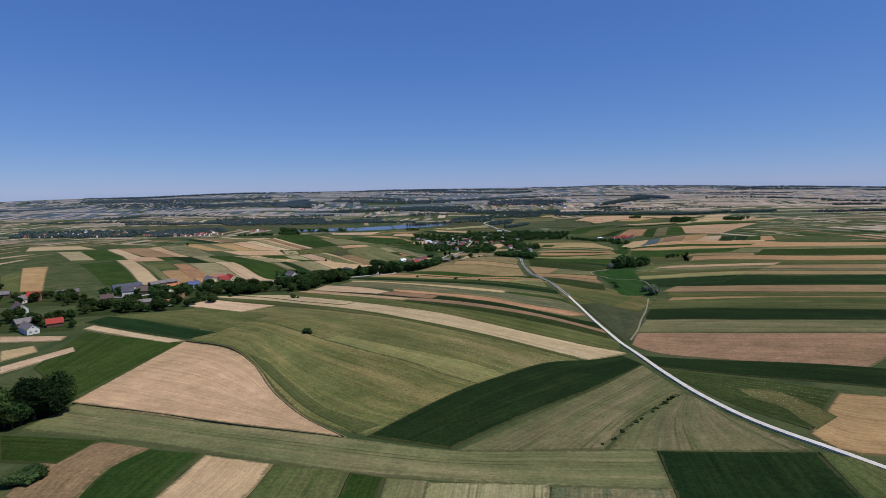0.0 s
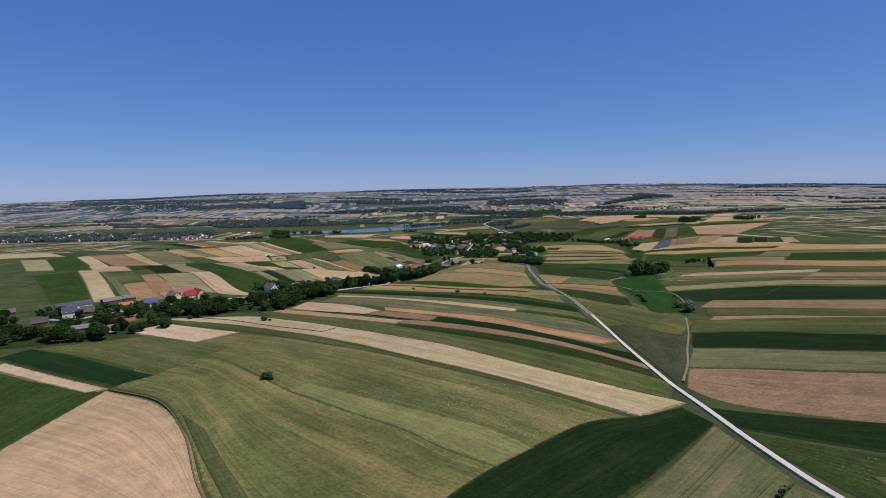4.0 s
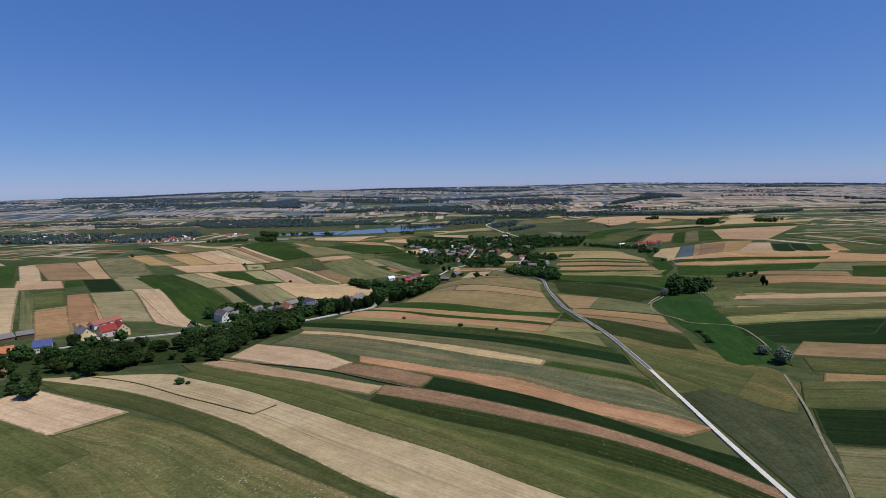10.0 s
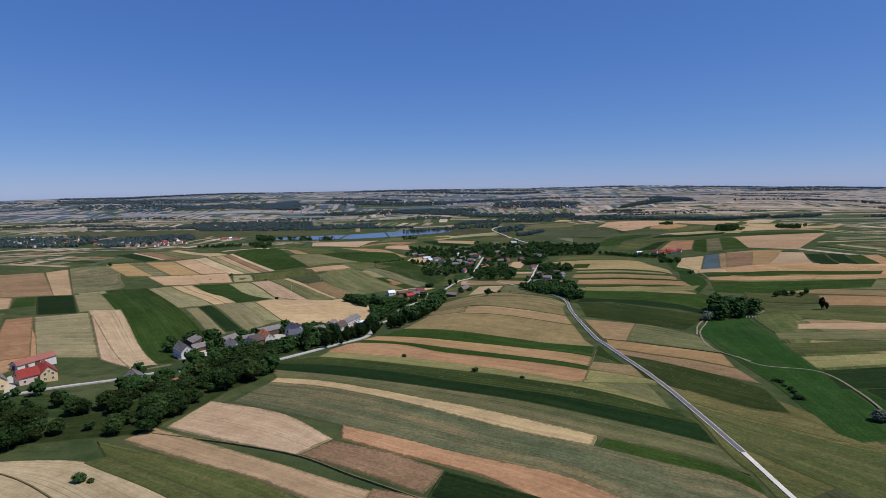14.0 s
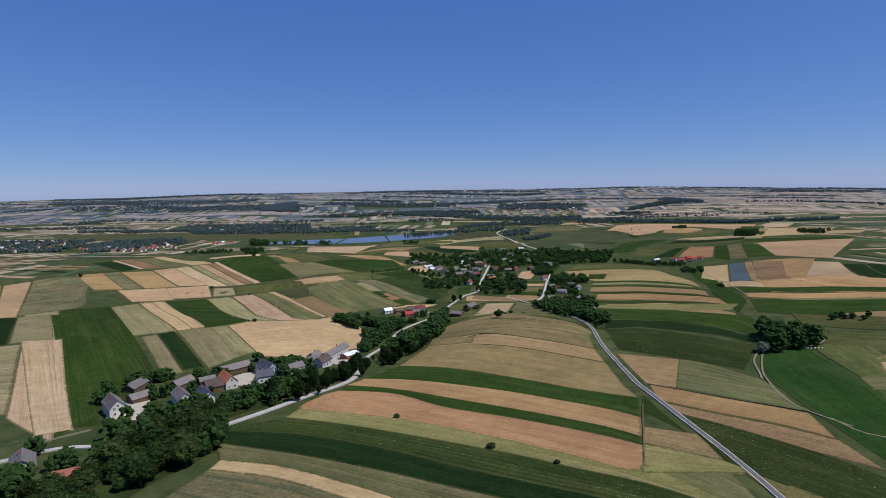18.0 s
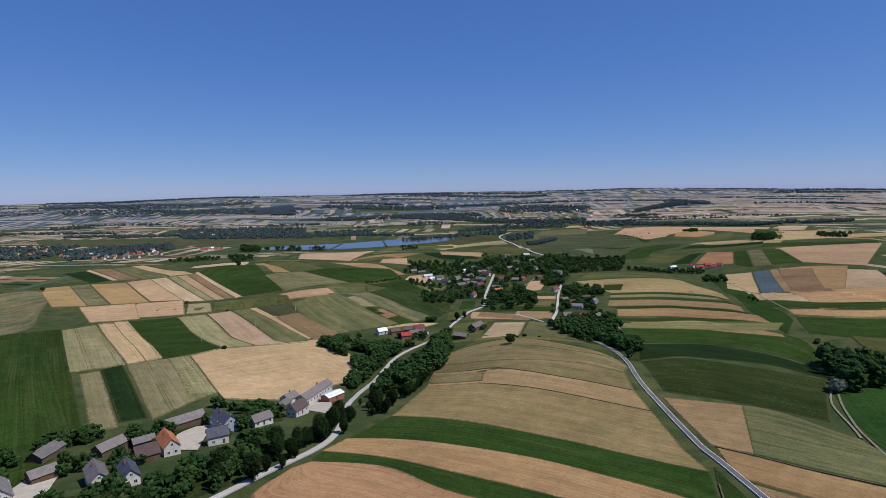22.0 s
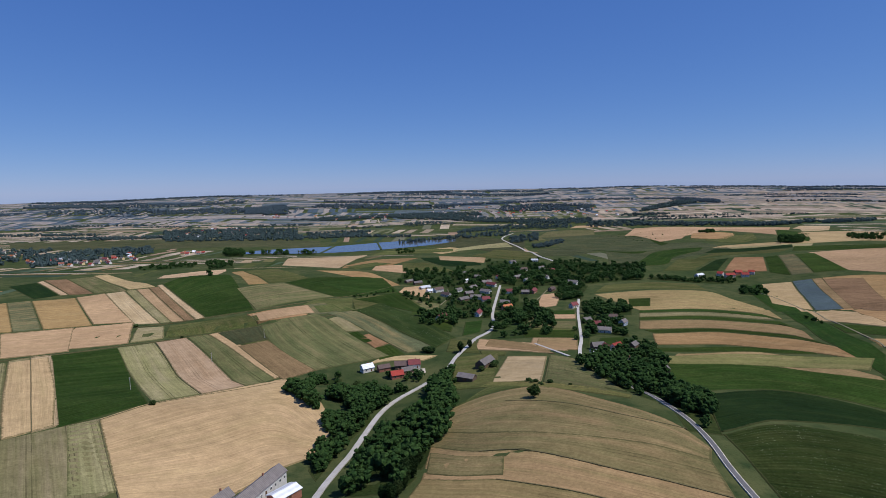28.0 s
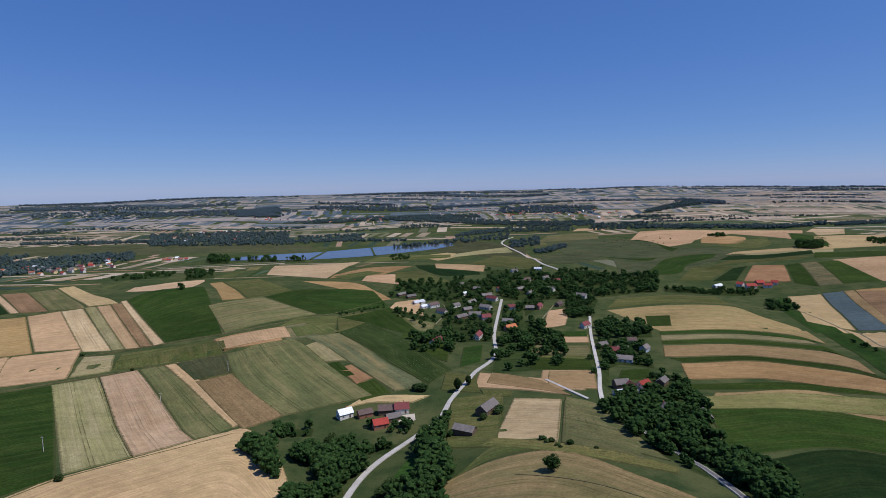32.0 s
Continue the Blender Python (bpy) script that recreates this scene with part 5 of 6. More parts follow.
house("barn", (23.7, 950.6), (32.5, 964.3), 9, 3.2, 3.4, "timber", "grey")
house("barn", (7.7, 932.9), (18.4, 927.0), 8, 3, 2.4, "timber", "grey")
house("barn", (-32.0, 1317.3), (-19.6, 1326.4), 8, 3, 2.4, "white", "zinc")
house("shed", (-22.3, 1295.4), (-14.2, 1301.1), 7, 3, 2.2, "white", "zinc")
house("house", (-12.8, 1298.0), (-1.9, 1306.7), 8, 4, 3, "white", "umber")
house("barn", (-54.8, 1365.3), (-44.2, 1375.9), 7, 3, 2.4, "timber", "grey")
house("house", (35.0, 1311.3), (44.0, 1323.4), 7, 3.4, 3, "white", "grey")
house("house", (49.5, 1293.5), (60.9, 1283.8), 8, 3.6, 3, "white", "grey")
house("barn", (33.1, 1252.7), (47.0, 1251.8), 9, 3.6, 3, "white", "grey")
house("barn", (18.5, 1237.4), (29.6, 1247.5), 8, 3.2, 3, "timber", "grey")
house("house", (46.4, 1235.6), (55.9, 1237.6), 8, 4, 3.6, "pink", "maroon")
house("house", (33.8, 1148.4), (38.5, 1162.5), 7, 4, 3.4, "white", "maroon")
house("barn", (67.8, 1220.9), (82.1, 1214.6), 8, 3.4, 2.8, "white", "grey")
house("house", (66.4, 1183.8), (76.9, 1190.1), 8, 4, 3.4, "brick", "orange")
house("house", (80.7, 1287.2), (90.0, 1286.6), 7, 3.8, 3.2, "white", "maroon")
house("house", (61.7, 1342.5), (72.9, 1332.5), 7, 3.6, 3.2, "white", "maroon")
house("house", (55.1, 1353.7), (68.6, 1360.2), 7, 3.4, 3, "timber", "grey")
house("barn", (26.8, 1434.0), (39.5, 1442.6), 7, 3.2, 2.6, "timber", "grey")
house("house", (45.6, 1407.5), (57.1, 1402.9), 7, 3.2, 2.6, "timber", "grey")
house("house", (28.9, 1365.4), (36.0, 1372.5), 7, 3.2, 2.4, "white", "zinc")
house("house", (-7.2, 1125.3), (0.5, 1137.0), 8, 3.8, 3.4, "white", "maroon")
house("house", (140.1, 1069.2), (154.0, 1063.5), 8, 3.4, 2.8, "white", "grey")
house("house", (143.8, 1092.9), (152.8, 1092.2), 7, 3.6, 3, "timber", "maroon")
house("barn", (152.5, 1097.9), (161.4, 1097.1), 7, 3.2, 2.6, "timber", "grey")
house("barn", (116.5, 990.1), (126.1, 991.5), 9, 3.6, 3, "timber", "grey")
house("shed", (111.3, 972.4), (119.9, 975.1), 6, 2.6, 1.2, "white", "zinc")
house("house", (126.0, 974.5), (124.4, 983.4), 8, 4, 3.8, "white", "maroon")
house("house", (130.8, 983.0), (138.3, 988.1), 9, 4.2, 4, "white", "red")
house("house", (132.9, 935.9), (131.3, 947.0), 8, 3.6, 3.4, "timber", "grey")
house("house", (172.7, 1093.6), (178.8, 1100.2), 7, 4, 3, "bluegrey", "grey")
house("barn", (150.9, 999.1), (157.0, 1006.6), 7, 3.2, 2.6, "timber", "grey")
house("house", (144.8, 1188.7), (152.9, 1195.3), 7, 4, 3.4, "white", "maroon")
house("shed", (155.3, 944.5), (153.6, 932.3), 6, 2.8, 2, "timber", "grey")
house("house", (146.3, 1402.1), (158.3, 1393.0), 8, 3.8, 3, "white", "grey")
house("house", (178.9, 1354.5), (190.1, 1344.5), 9, 3.8, 3, "white", "grey")
house("house", (162.5, 1585.3), (174.8, 1583.7), 8, 3.4, 2.6, "white", "zinc")
house("house", (87.1, 1464.4), (99.8, 1463.9), 7, 3.4, 2.8, "timber", "grey")
house("house", (121.1, 1563.6), (131.3, 1569.0), 7, 3.4, 2.8, "white", "grey")
house("house", (101.6, 1282.9), (111.5, 1282.2), 7, 3.4, 2.8, "timber", "grey")
house("house", (115.2, 1282.8), (121.8, 1296.2), 7, 3.8, 3.2, "brick", "maroon")
house("house", (141.1, 1295.8), (148.5, 1305.0), 7, 3.6, 3.2, "timber", "umber")
house("house", (171.1, 1460.7), (180.4, 1465.0), 7, 3.4, 3, "white", "maroon")
house("house", (118.6, 1369.4), (127.4, 1376.7), 7, 3.4, 2.8, "white", "grey")
house("barn", (401.5, 1439.7), (415.1, 1447.9), 8, 3.4, 2.6, "white", "zinc")
house("house", (441.7, 1452.2), (446.9, 1444.3), 8, 3.8, 3.4, "white", "red")
house("house", (445.3, 1434.6), (460.2, 1435.9), 8, 4, 3.6, "pink", "red")
house("house", (465.1, 1444.7), (476.7, 1446.1), 8, 4, 3.6, "brick", "red")
house("house", (469.2, 1431.8), (479.5, 1429.3), 8, 3.6, 3.4, "white", "red")
house("house", (485.1, 1441.1), (492.5, 1435.9), 7, 3.6, 3.2, "white", "red")
hamlet(26, [(-808, 1670), (-684, 1720)], [(-972, 1886), (-787, 1890)])
hamlet(44, [(-1240, 1690), (-960, 1740)], [(-1480, 2080), (-1130, 2080)])
hamlet(8, [(-635, 1938), (-588, 1949)], [(-661, 1994), (-607, 1995)])
hamlet(8, [(-745, 1820), (-698, 1843)], [(-833, 1965), (-778, 1985)])
hamlet(26, [(-895, 2451), (-634, 2480)], [(-1035, 2786), (-773, 2828)])
hamlet(45, [(-35, 3069), (696, 2781)], [(-38, 3326), (737, 2982)])
hamlet(14, [(-586, 3050), (-176, 3005)], [(-608, 3144), (-186, 3149)])
hamlet(8, [(-791, 3097), (-620, 3092)], [(-815, 3175), (-639, 3170)])
yard([(-121, 679), (-127, 689), (-133, 701), (-129, 713)], [(-113, 678), (-116, 690), (-119, 703), (-122, 715)])
yard([(-82, 745), (-63, 730)], [(-87, 765), (-70, 763)])
yard([(-161, 617), (-141, 611)], [(-182, 655), (-158, 652)])
yard([(-175, 645), (-169, 651)], [(-183, 658), (-176, 663)])
yard([(-208, 539), (-208, 547)], [(-231, 572), (-231, 577)])
yard([(-27, 956), (-16, 957)], [(-27, 966), (-17, 967)])
baulk([(32, 860), (60, 841), (87, 815), (110, 799)])
baulk([(12, 788), (34, 778), (48, 769), (61, 761), (82, 751), (103, 741)])
baulk([(17, 760), (31, 753), (44, 747), (69, 734), (87, 724), (103, 715)])
baulk([(-395, 1042), (-372, 1066), (-345, 1091)])
baulk([(-299, 1087), (-242, 1114), (-200, 1135), (-131, 1247), (-68, 1345)])
baulk([(-329, 955), (-303, 991), (-273, 1027), (-237, 1055), (-178, 1083), (-128, 1103), (-94, 1184)])
baulk([(-184, 833), (-158, 795), (-133, 760)])
baulk([(-184, 833), (-159, 894), (-122, 960)])
baulk([(-256, 1038), (-161, 903)])
baulk([(-320, 974), (-205, 813)])
baulk([(-204, 1124), (-181, 1087)])
baulk([(-147, 223), (-106, 209), (-76, 198), (-34, 186)])
baulk([(-140, 312), (-112, 295), (-88, 264), (-66, 225), (-48, 201), (-32, 186)])
baulk([(117, 675), (141, 645), (172, 620)])
baulk([(-168, 462), (-137, 450), (-105, 429), (-82, 414), (-68, 404)])
baulk([(-68, 404), (-62, 414)])
baulk([(-114, 487), (-73, 475), (-51, 466), (-28, 449), (-8, 435)])
baulk([(100, 637), (79, 576), (72, 555)])
utility_pole(-205.4, 902.5)
utility_pole(-189.2, 993.1)
utility_pole(-163.5, 1048.3)
hives((268.9, 769.5), (278.0, 767.2))
house("barn", (-42.3, 1354.1), (-31.5, 1360.7), 7, 3, 2.4, "timber", "grey")
house("house", (-1.9, 1276.9), (7.7, 1265.3), 7, 3.4, 3, "white", "umber")
house("house", (15.1, 1296.7), (23.6, 1305.5), 7, 3.2, 2.6, "white", "grey")
house("barn", (27.7, 1275.5), (37.3, 1280.7), 7, 3.4, 3, "timber", "grey")
house("house", (80.2, 1398.1), (90.0, 1401.8), 7, 3.4, 3, "white", "maroon")
house("house", (107.4, 1397.2), (118.0, 1405.0), 7, 3.4, 2.8, "timber", "grey")
house("house", (126.4, 1472.6), (138.3, 1477.0), 7, 3.4, 2.8, "white", "umber")
house("house", (159.1, 1486.3), (170.9, 1495.5), 7, 3.4, 2.8, "white", "grey")
house("barn", (140.2, 1112.5), (148.3, 1116.4), 7, 3.2, 2.6, "timber", "grey")
house("house", (170.0, 1128.2), (178.9, 1127.1), 7, 3.2, 2.6, "white", "umber")
house("shed", (-34.1, 958.1), (-25.9, 961.8), 6, 3, 2.4, "timber", "grey")
house("shed", (-52.5, 965.7), (-44.5, 969.8), 6, 3, 2.4, "brick", "umber")


# ---- plants ----
def leaf_paint(name, a, b, c):
    m, t, bs = material(name, 1.0, 0.02)
    pos = place_of(t)
    info = t.nodes.new("ShaderNodeObjectInfo").outputs["Random"]
    island = t.nodes.new("ShaderNodeNewGeometry").outputs["Random Per Island"]
    col = mix(t, island, a, b)
    col = mix(t, steps(t, grain(t, pos, 1.1, 4), 0.45, 0.7), col, c)
    hue = t.nodes.new("ShaderNodeHueSaturation")
    link(t, steps(t, info, 0, 1, 0.47, 0.515), hue.inputs["Hue"])
    link(t, math_node(t, "MULTIPLY", steps(t, math_node(t, "FRACT", math_node(t, "MULTIPLY", info, 9.7)), 0, 1, 0.65, 1.6), steps(t, grain(t, pos, 0.5, 3), 0.3, 0.7, 0.75, 1.25)), hue.inputs["Value"])
    link(t, col, hue.inputs["Color"])
    link(t, hue.outputs[0], bs.inputs["Base Color"])
    bs.inputs["Subsurface Weight"].default_value = 0.0
    bump(t, bs, grain(t, pos, 0.45, 4), 1.0, 0.3)
    return m


LEAF = {
    "broad": leaf_paint("broad leaves", (0.021, 0.041, 0.012), (0.039, 0.064, 0.018), (0.011, 0.024, 0.008)),
    "poplar": leaf_paint("poplar leaves", (0.015, 0.030, 0.010), (0.026, 0.045, 0.014), (0.009, 0.019, 0.007)),
    "willow": leaf_paint("silvery willow leaves", (0.11, 0.135, 0.085), (0.15, 0.175, 0.12), (0.06, 0.08, 0.045)),
    "bush": leaf_paint("shrub leaves", (0.03, 0.055, 0.018), (0.05, 0.08, 0.026), (0.02, 0.04, 0.013)),
    # lighter and bluer than the near leaves: valley haze painted in
    "wood": leaf_paint("far woods, haze tinted", (0.032, 0.048, 0.046), (0.040, 0.058, 0.056), (0.027, 0.041, 0.042)),
    # the blue here is distance haze mixed into the leaf colour
    "hills": leaf_paint("hill woods with painted haze", (0.068, 0.090, 0.112), (0.080, 0.104, 0.128), (0.060, 0.080, 0.100)),
}
BARK = mottled("bark", (0.09, 0.07, 0.05), (0.06, 0.048, 0.036), 0.6)


def ico():
    bm = bmesh.new()
    bmesh.ops.create_icosphere(bm, subdivisions=1, radius=1)
    v = np.array([x.co for x in bm.verts])
    f = np.array([[x.index for x in face.verts] for face in bm.faces])
    bm.free()
    return v, f


ICO_V, ICO_F = ico()


def clumps(spots, sizes, rng, flat=0.8):
    """Jagged leaf clumps at the given spots: arrays of verts and faces."""
    n = len(spots)
    v = ICO_V[None] * rng.uniform(0.62, 1.38, (n, 12, 1))
    v = v * np.asarray(sizes)[:, None, None] * np.array([1, 1, flat])
    v = v + np.asarray(spots)[:, None]
    f = ICO_F[None] + 12 * np.arange(n)[:, None, None]
    return v.reshape(-1, 3), f.reshape(-1, 3)


def sprays(spots, size, rng):
    """Loose leaf sprays: small tilted triangles."""
    n = len(spots)
    v = rng.normal(0, size, (n, 3, 3)) + np.asarray(spots)[:, None]
    return v.reshape(-1, 3), np.arange(3 * n).reshape(-1, 3)


def as_mesh(name, groups, mat, smooth=False):
    vs, fs, at = [], [], 0
    for v, f in groups:
        vs.append(v)
        fs.append(np.asarray(f) + at)
        at += len(v)
    mesh = bpy.data.meshes.new(name)
    mesh.from_pydata(np.concatenate(vs).tolist(), [], np.concatenate(fs).tolist())
    mesh.materials.append(mat)
    if smooth:
        mesh.polygons.foreach_set("use_smooth", np.ones(len(mesh.polygons), bool))
    return mesh


def stem(a, b, ra, rb, sides=6):
    """A tapered limb from a to b."""
    a, b = np.array(a, float), np.array(b, float)
    d = (b - a) / np.linalg.norm(b - a)
    u = np.cross(d, (0.3, 0.9, 0.1))
    u /= np.linalg.norm(u)
    w = np.cross(d, u)
    th = np.linspace(0, 2 * np.pi, sides, endpoint=False)
    ring = np.cos(th)[:, None] * u + np.sin(th)[:, None] * w
    v = np.concatenate([a + ring * ra, b + ring * rb])
    i = np.arange(sides)
    j = np.roll(i, -1)
    f = np.concatenate([np.stack([i, j, j + sides], -1), np.stack([i, j + sides, i + sides], -1)])
    return v, f


def tree_model(kind, seed):
    """A tree of unit height: tapered trunk with limbs, and a crown of many jagged clumps and leaf sprays with gaps."""
    rng = np.random.default_rng(seed)
    tall = {"broad": 1.0, "poplar": 1.0, "willow": 1.0, "bush": 1.0}[kind]
    wide = {"broad": rng.uniform(0.36, 0.47), "poplar": rng.uniform(0.2, 0.26), "willow": 0.52, "bush": 0.62}[kind]
    foot = {"broad": 0.2, "poplar": 0.12, "willow": 0.14, "bush": 0.05}[kind]
    limbs = [stem((0, 0, -0.06), (0.01, 0, foot + 0.25), 0.035, 0.022), stem((0.01, 0, foot + 0.24), (0.02, 0.01, 0.85), 0.022, 0.005)]
    mid, half = (tall + foot) / 2 - 0.03, (tall - foot) / 2
    bulges = rng.normal(0, 1, (9, 3))  # directions in which the crown swells into lobes
    bulges /= np.linalg.norm(bulges, axis=1)[:, None]
    for d in bulges[:7]:
        limbs.append(stem((0, 0, mid - 0.3 * half), np.array([0, 0, mid]) + d * (0.6 * wide, 0.6 * wide, 0.5 * half), 0.014, 0.004, 5))

    def shell(n, lo, hi):
        """Spots in the crown, from lo to hi of the way out, pulled in between the lobes and below."""
        d = rng.normal(0, 1, (n, 3))
        d /= np.linalg.norm(d, axis=1)[:, None]
        swell = 0.74 + 0.30 * np.clip((d @ bulges.T).max(1) * 3.0 - 1.9, 0, 1)
        swell = swell * np.where(d[:, 2] < -0.25, 0.86, 1.0) * rng.uniform(lo, hi, n)
        return d * swell[:, None] * (wide, wide, half) + (0, 0, mid)

    spots = np.concatenate([shell(90, 0.66, 0.92), shell(36, 0.2, 0.66)])
    sizes = wide * rng.uniform(0.15, 0.28, len(spots))
    leaves = shell(2600, 0.80, 1.17)
    crown = as_mesh(kind + "_crown", [clumps(spots, sizes, rng), sprays(leaves, 0.019, rng)], LEAF[kind])
    trunk = as_mesh(kind + "_trunk", limbs, BARK, True)
    return trunk, crown


MODELS = {"broad": [tree_model("broad", s) for s in range(7)], "poplar": [tree_model("poplar", 30 + s) for s in range(3)],
          "willow": [tree_model("willow", 50 + s) for s in range(2)], "bush": [tree_model("bush", 60 + s) for s in range(3)]}
TREE_TAGS = {
    "broad": ("tree", "leafy dark green broadleaf tree with rounded crown", "tree", "valley and village trees"),
    "poplar": ("poplar_tree", "tall narrow dark green poplar beside the road", "tree", "roadside poplars"),
    "willow": ("willow_tree", "broad silvery-green willow on the meadow edge", "tree", "meadow willows"),
    "bush": ("bush", "low dark green bush on a field edge", "bush", "field bushes"),
}


def plant(kind, x, y, height, spin, stretch=1.0):
    name, label, category, group = TREE_TAGS[kind]
    trunk, crown = MODELS[kind][int(spin * 97) % len(MODELS[kind])]
    root = tagged(new(name), label, category, group)
    root.location, root.rotation_euler = (x, y, float(ground_z(x, y)) - 0.05), (0, 0, spin * 6.28)
    root.scale = (height * stretch, height * stretch, height)
    for part_name, mesh in (("trunk", trunk), ("crown", crown)):
        new(part_name, mesh).parent = root
    return root


def clear(x, y, room=1.0):
    return all((x - a) ** 2 + (y - b) ** 2 > (r + room) ** 2 for a, b, r in BUILT)


def off_road(x, y, room):
    return all(np.min((line[:, 0] - x) ** 2 + (line[:, 1] - y) ** 2) > room * room for line in LANES)


COUNTS, GROVES = {}, []


def grove_model(seed):
    """A rounded crown of unit height for trees that are not told apart singly: clumps, sprays and a short trunk."""
    rng = np.random.default_rng(seed)
    bulges = rng.normal(0, 1, (7, 3))
    bulges /= np.linalg.norm(bulges, axis=1)[:, None]

    def shell(n, lo, hi):
        d = rng.normal(0, 1, (n, 3))
        d /= np.linalg.norm(d, axis=1)[:, None]
        r = (0.76 + 0.28 * np.clip((d @ bulges.T).max(1) * 3.0 - 1.9, 0, 1)) * rng.uniform(lo, hi, n)
        return d * r[:, None] * (0.44, 0.44, 0.42) + (0, 0, 0.55)

    spots = np.concatenate([shell(24, 0.7, 1.0), shell(6, 0.1, 0.6)])
    return [clumps(spots, rng.uniform(0.10, 0.17, len(spots)), rng, 0.9), sprays(shell(150, 0.85, 1.2), 0.03, rng), stem((0, 0, -0.06), (0, 0, 0.4), 0.03, 0.02, 5)]


GROVE_MODELS = [grove_model(80 + k) for k in range(6)]


def grown(x, y, height, rng):
    """Adds one tree to the grove."""
    th, wide, foot = rng.uniform(0, 6.28), height * rng.uniform(0.9, 1.2), float(ground_z(x, y))
    turn = np.array([[math.cos(th) * wide, math.sin(th) * wide, 0], [-math.sin(th) * wide, math.cos(th) * wide, 0], [0, 0, height]])
    for v, f in GROVE_MODELS[int(rng.integers(0, 6))]:
        GROVES.append((v @ turn + (x, y, foot), f))


def stand(kind, count, height, near, far):
    """A stand of single trees or bushes between two lines."""
    if count == 1:
        plant(kind, *near[0], height, RNG.uniform(), 1.05)
        return
    if count > 5:
        take(near, far)
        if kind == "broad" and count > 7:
            # a dark sheet paints the shade on the ground under the stand
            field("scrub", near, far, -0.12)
        count = int(count * (1.6 if near[0][1] < 1000 else 2.7))
    for x, y in scatter(count, near, far, RNG, height * 0.24):
        if clear(x, y, -1.2) and off_road(x, y, 2.0 + (0.1 if kind == "poplar" else 0.24) * height):
            tall = height * RNG.uniform(0.5, 1.3)
            COUNTS[kind] = COUNTS.get(kind, 0) + (y < 1015)
            if y < 1015 and COUNTS[kind] < 290:
                plant(kind, x, y, tall, RNG.uniform(), RNG.uniform(0.95, 1.3))
            else:
                grown(x, y, tall, RNG)


WOODS, HILL_WOODS = [], []


def wood(count, height, near, far, mark=True):
    """Far woods and hedges: many small jagged crowns."""
    if mark:
        take(near, far)
    count = int(count * 1.7)
    a, b = resample(near, 80), resample(far, 80)
    i, k = RNG.integers(0, 80, count), RNG.uniform(0, 1, count)[:, None]
    p = a[i] * (1 - k) + b[i] * k + RNG.normal(0, 3, (count, 2))
    z = ground_z(p[:, 0], p[:, 1])
    h = height * RNG.uniform(0.6, 1.3, count)
    for s in range(4):
        off = RNG.normal(0, 0.22, (count, 2)) * h[:, None]
        q = np.concatenate([p + off, (z + h * (0.30 + 0.15 * s))[:, None]], -1)
        # crowns beyond 3050 m take the leaf colour with the stronger haze tint
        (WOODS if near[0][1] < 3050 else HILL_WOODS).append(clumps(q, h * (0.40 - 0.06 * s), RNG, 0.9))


def copses(count, x0, x1, y0, y1, seed):
    """Long dark woods and hedges lying across the far land."""
    rng = np.random.default_rng(seed)
    for _ in range(count):
        x, y = rng.uniform(x0, x1), y0 + (y1 - y0) * rng.uniform() ** 0.8
        long, deep = rng.uniform(80, 520) * (0.6 + y / 4000), rng.uniform(10, 60)
        slant = rng.uniform(-0.12, 0.12) * long
        wood(int(long * deep / 260) + 12, rng.uniform(6, 10), [(x, y), (x + long / 2, y + slant * 0.3), (x + long, y + slant)], [(x, y + deep), (x + long / 2, y + deep * 1.4 + slant * 0.3), (x + long, y + deep * 0.6 + slant)], False)


copses(7, -2200, 2200, 2500, 3300, 11)
copses(44, -2900, 2900, 3250, 4250, 14)
copses(4, -1500, -250, 2250, 2900, 12)
copses(5, 400, 2200, 2250, 3000, 13)


# ---- trees, bushes and woods ----
stand("poplar", 9, 14, [(-160, 194), (-144, 211)], [(-165, 209), (-154, 229)])
stand("broad", 10, 11, [(-158, 194), (-144, 213)], [(-163, 207), (-153, 229)])
stand("bush", 5, 3.5, [(-125, 155), (-118, 160)], [(-129, 161), (-120, 165)])
stand("broad", 12, 7, [(-268, 344), (-225, 348)], [(-307, 396), (-249, 385)])
stand("broad", 16, 7, [(-344, 444), (-269, 431)], [(-410, 532), (-303, 486)])
stand("broad", 20, 7, [(-247, 385), (-182, 407)], [(-277, 433), (-193, 434)])
stand("broad", 14, 6.5, [(-215, 402), (-169, 429)], [(-250, 446), (-181, 452)])
stand("broad", 8, 6, [(-216, 460), (-173, 464)], [(-227, 491), (-181, 488)])
stand("broad", 7, 8.5, [(-169, 462), (-150, 464)], [(-181, 490), (-164, 496)])
stand("broad", 14, 7.5, [(-152, 477), (-110, 488)], [(-159, 508), (-127, 534)])
stand("broad", 74, 8, [(-115, 492), (-105, 520), (-101, 541), (-94, 556), (-91, 572), (-97, 592)], [(-130, 516), (-127, 545), (-127, 569), (-131, 592), (-118, 606), (-103, 610)])
stand("broad", 9, 9.5, [(-167, 473), (-151, 474)], [(-172, 490), (-156, 492)])
stand("broad", 14, 6, [(-199, 505), (-150, 504)], [(-225, 540), (-171, 535)])
stand("poplar", 30, 10.5, [(-87, 627), (-71, 643), (-58, 675), (-47, 689)], [(-92, 656), (-76, 675), (-62, 700), (-55, 740)])
stand("broad", 18, 8, [(-127, 548), (-102, 555), (-86, 573)], [(-141, 588), (-127, 602), (-97, 597)])
stand("broad", 48, 9, [(-44, 766), (-24, 764), (-10, 797), (-2, 850)], [(-43, 827), (-35, 850), (-24, 862), (-10, 872)])
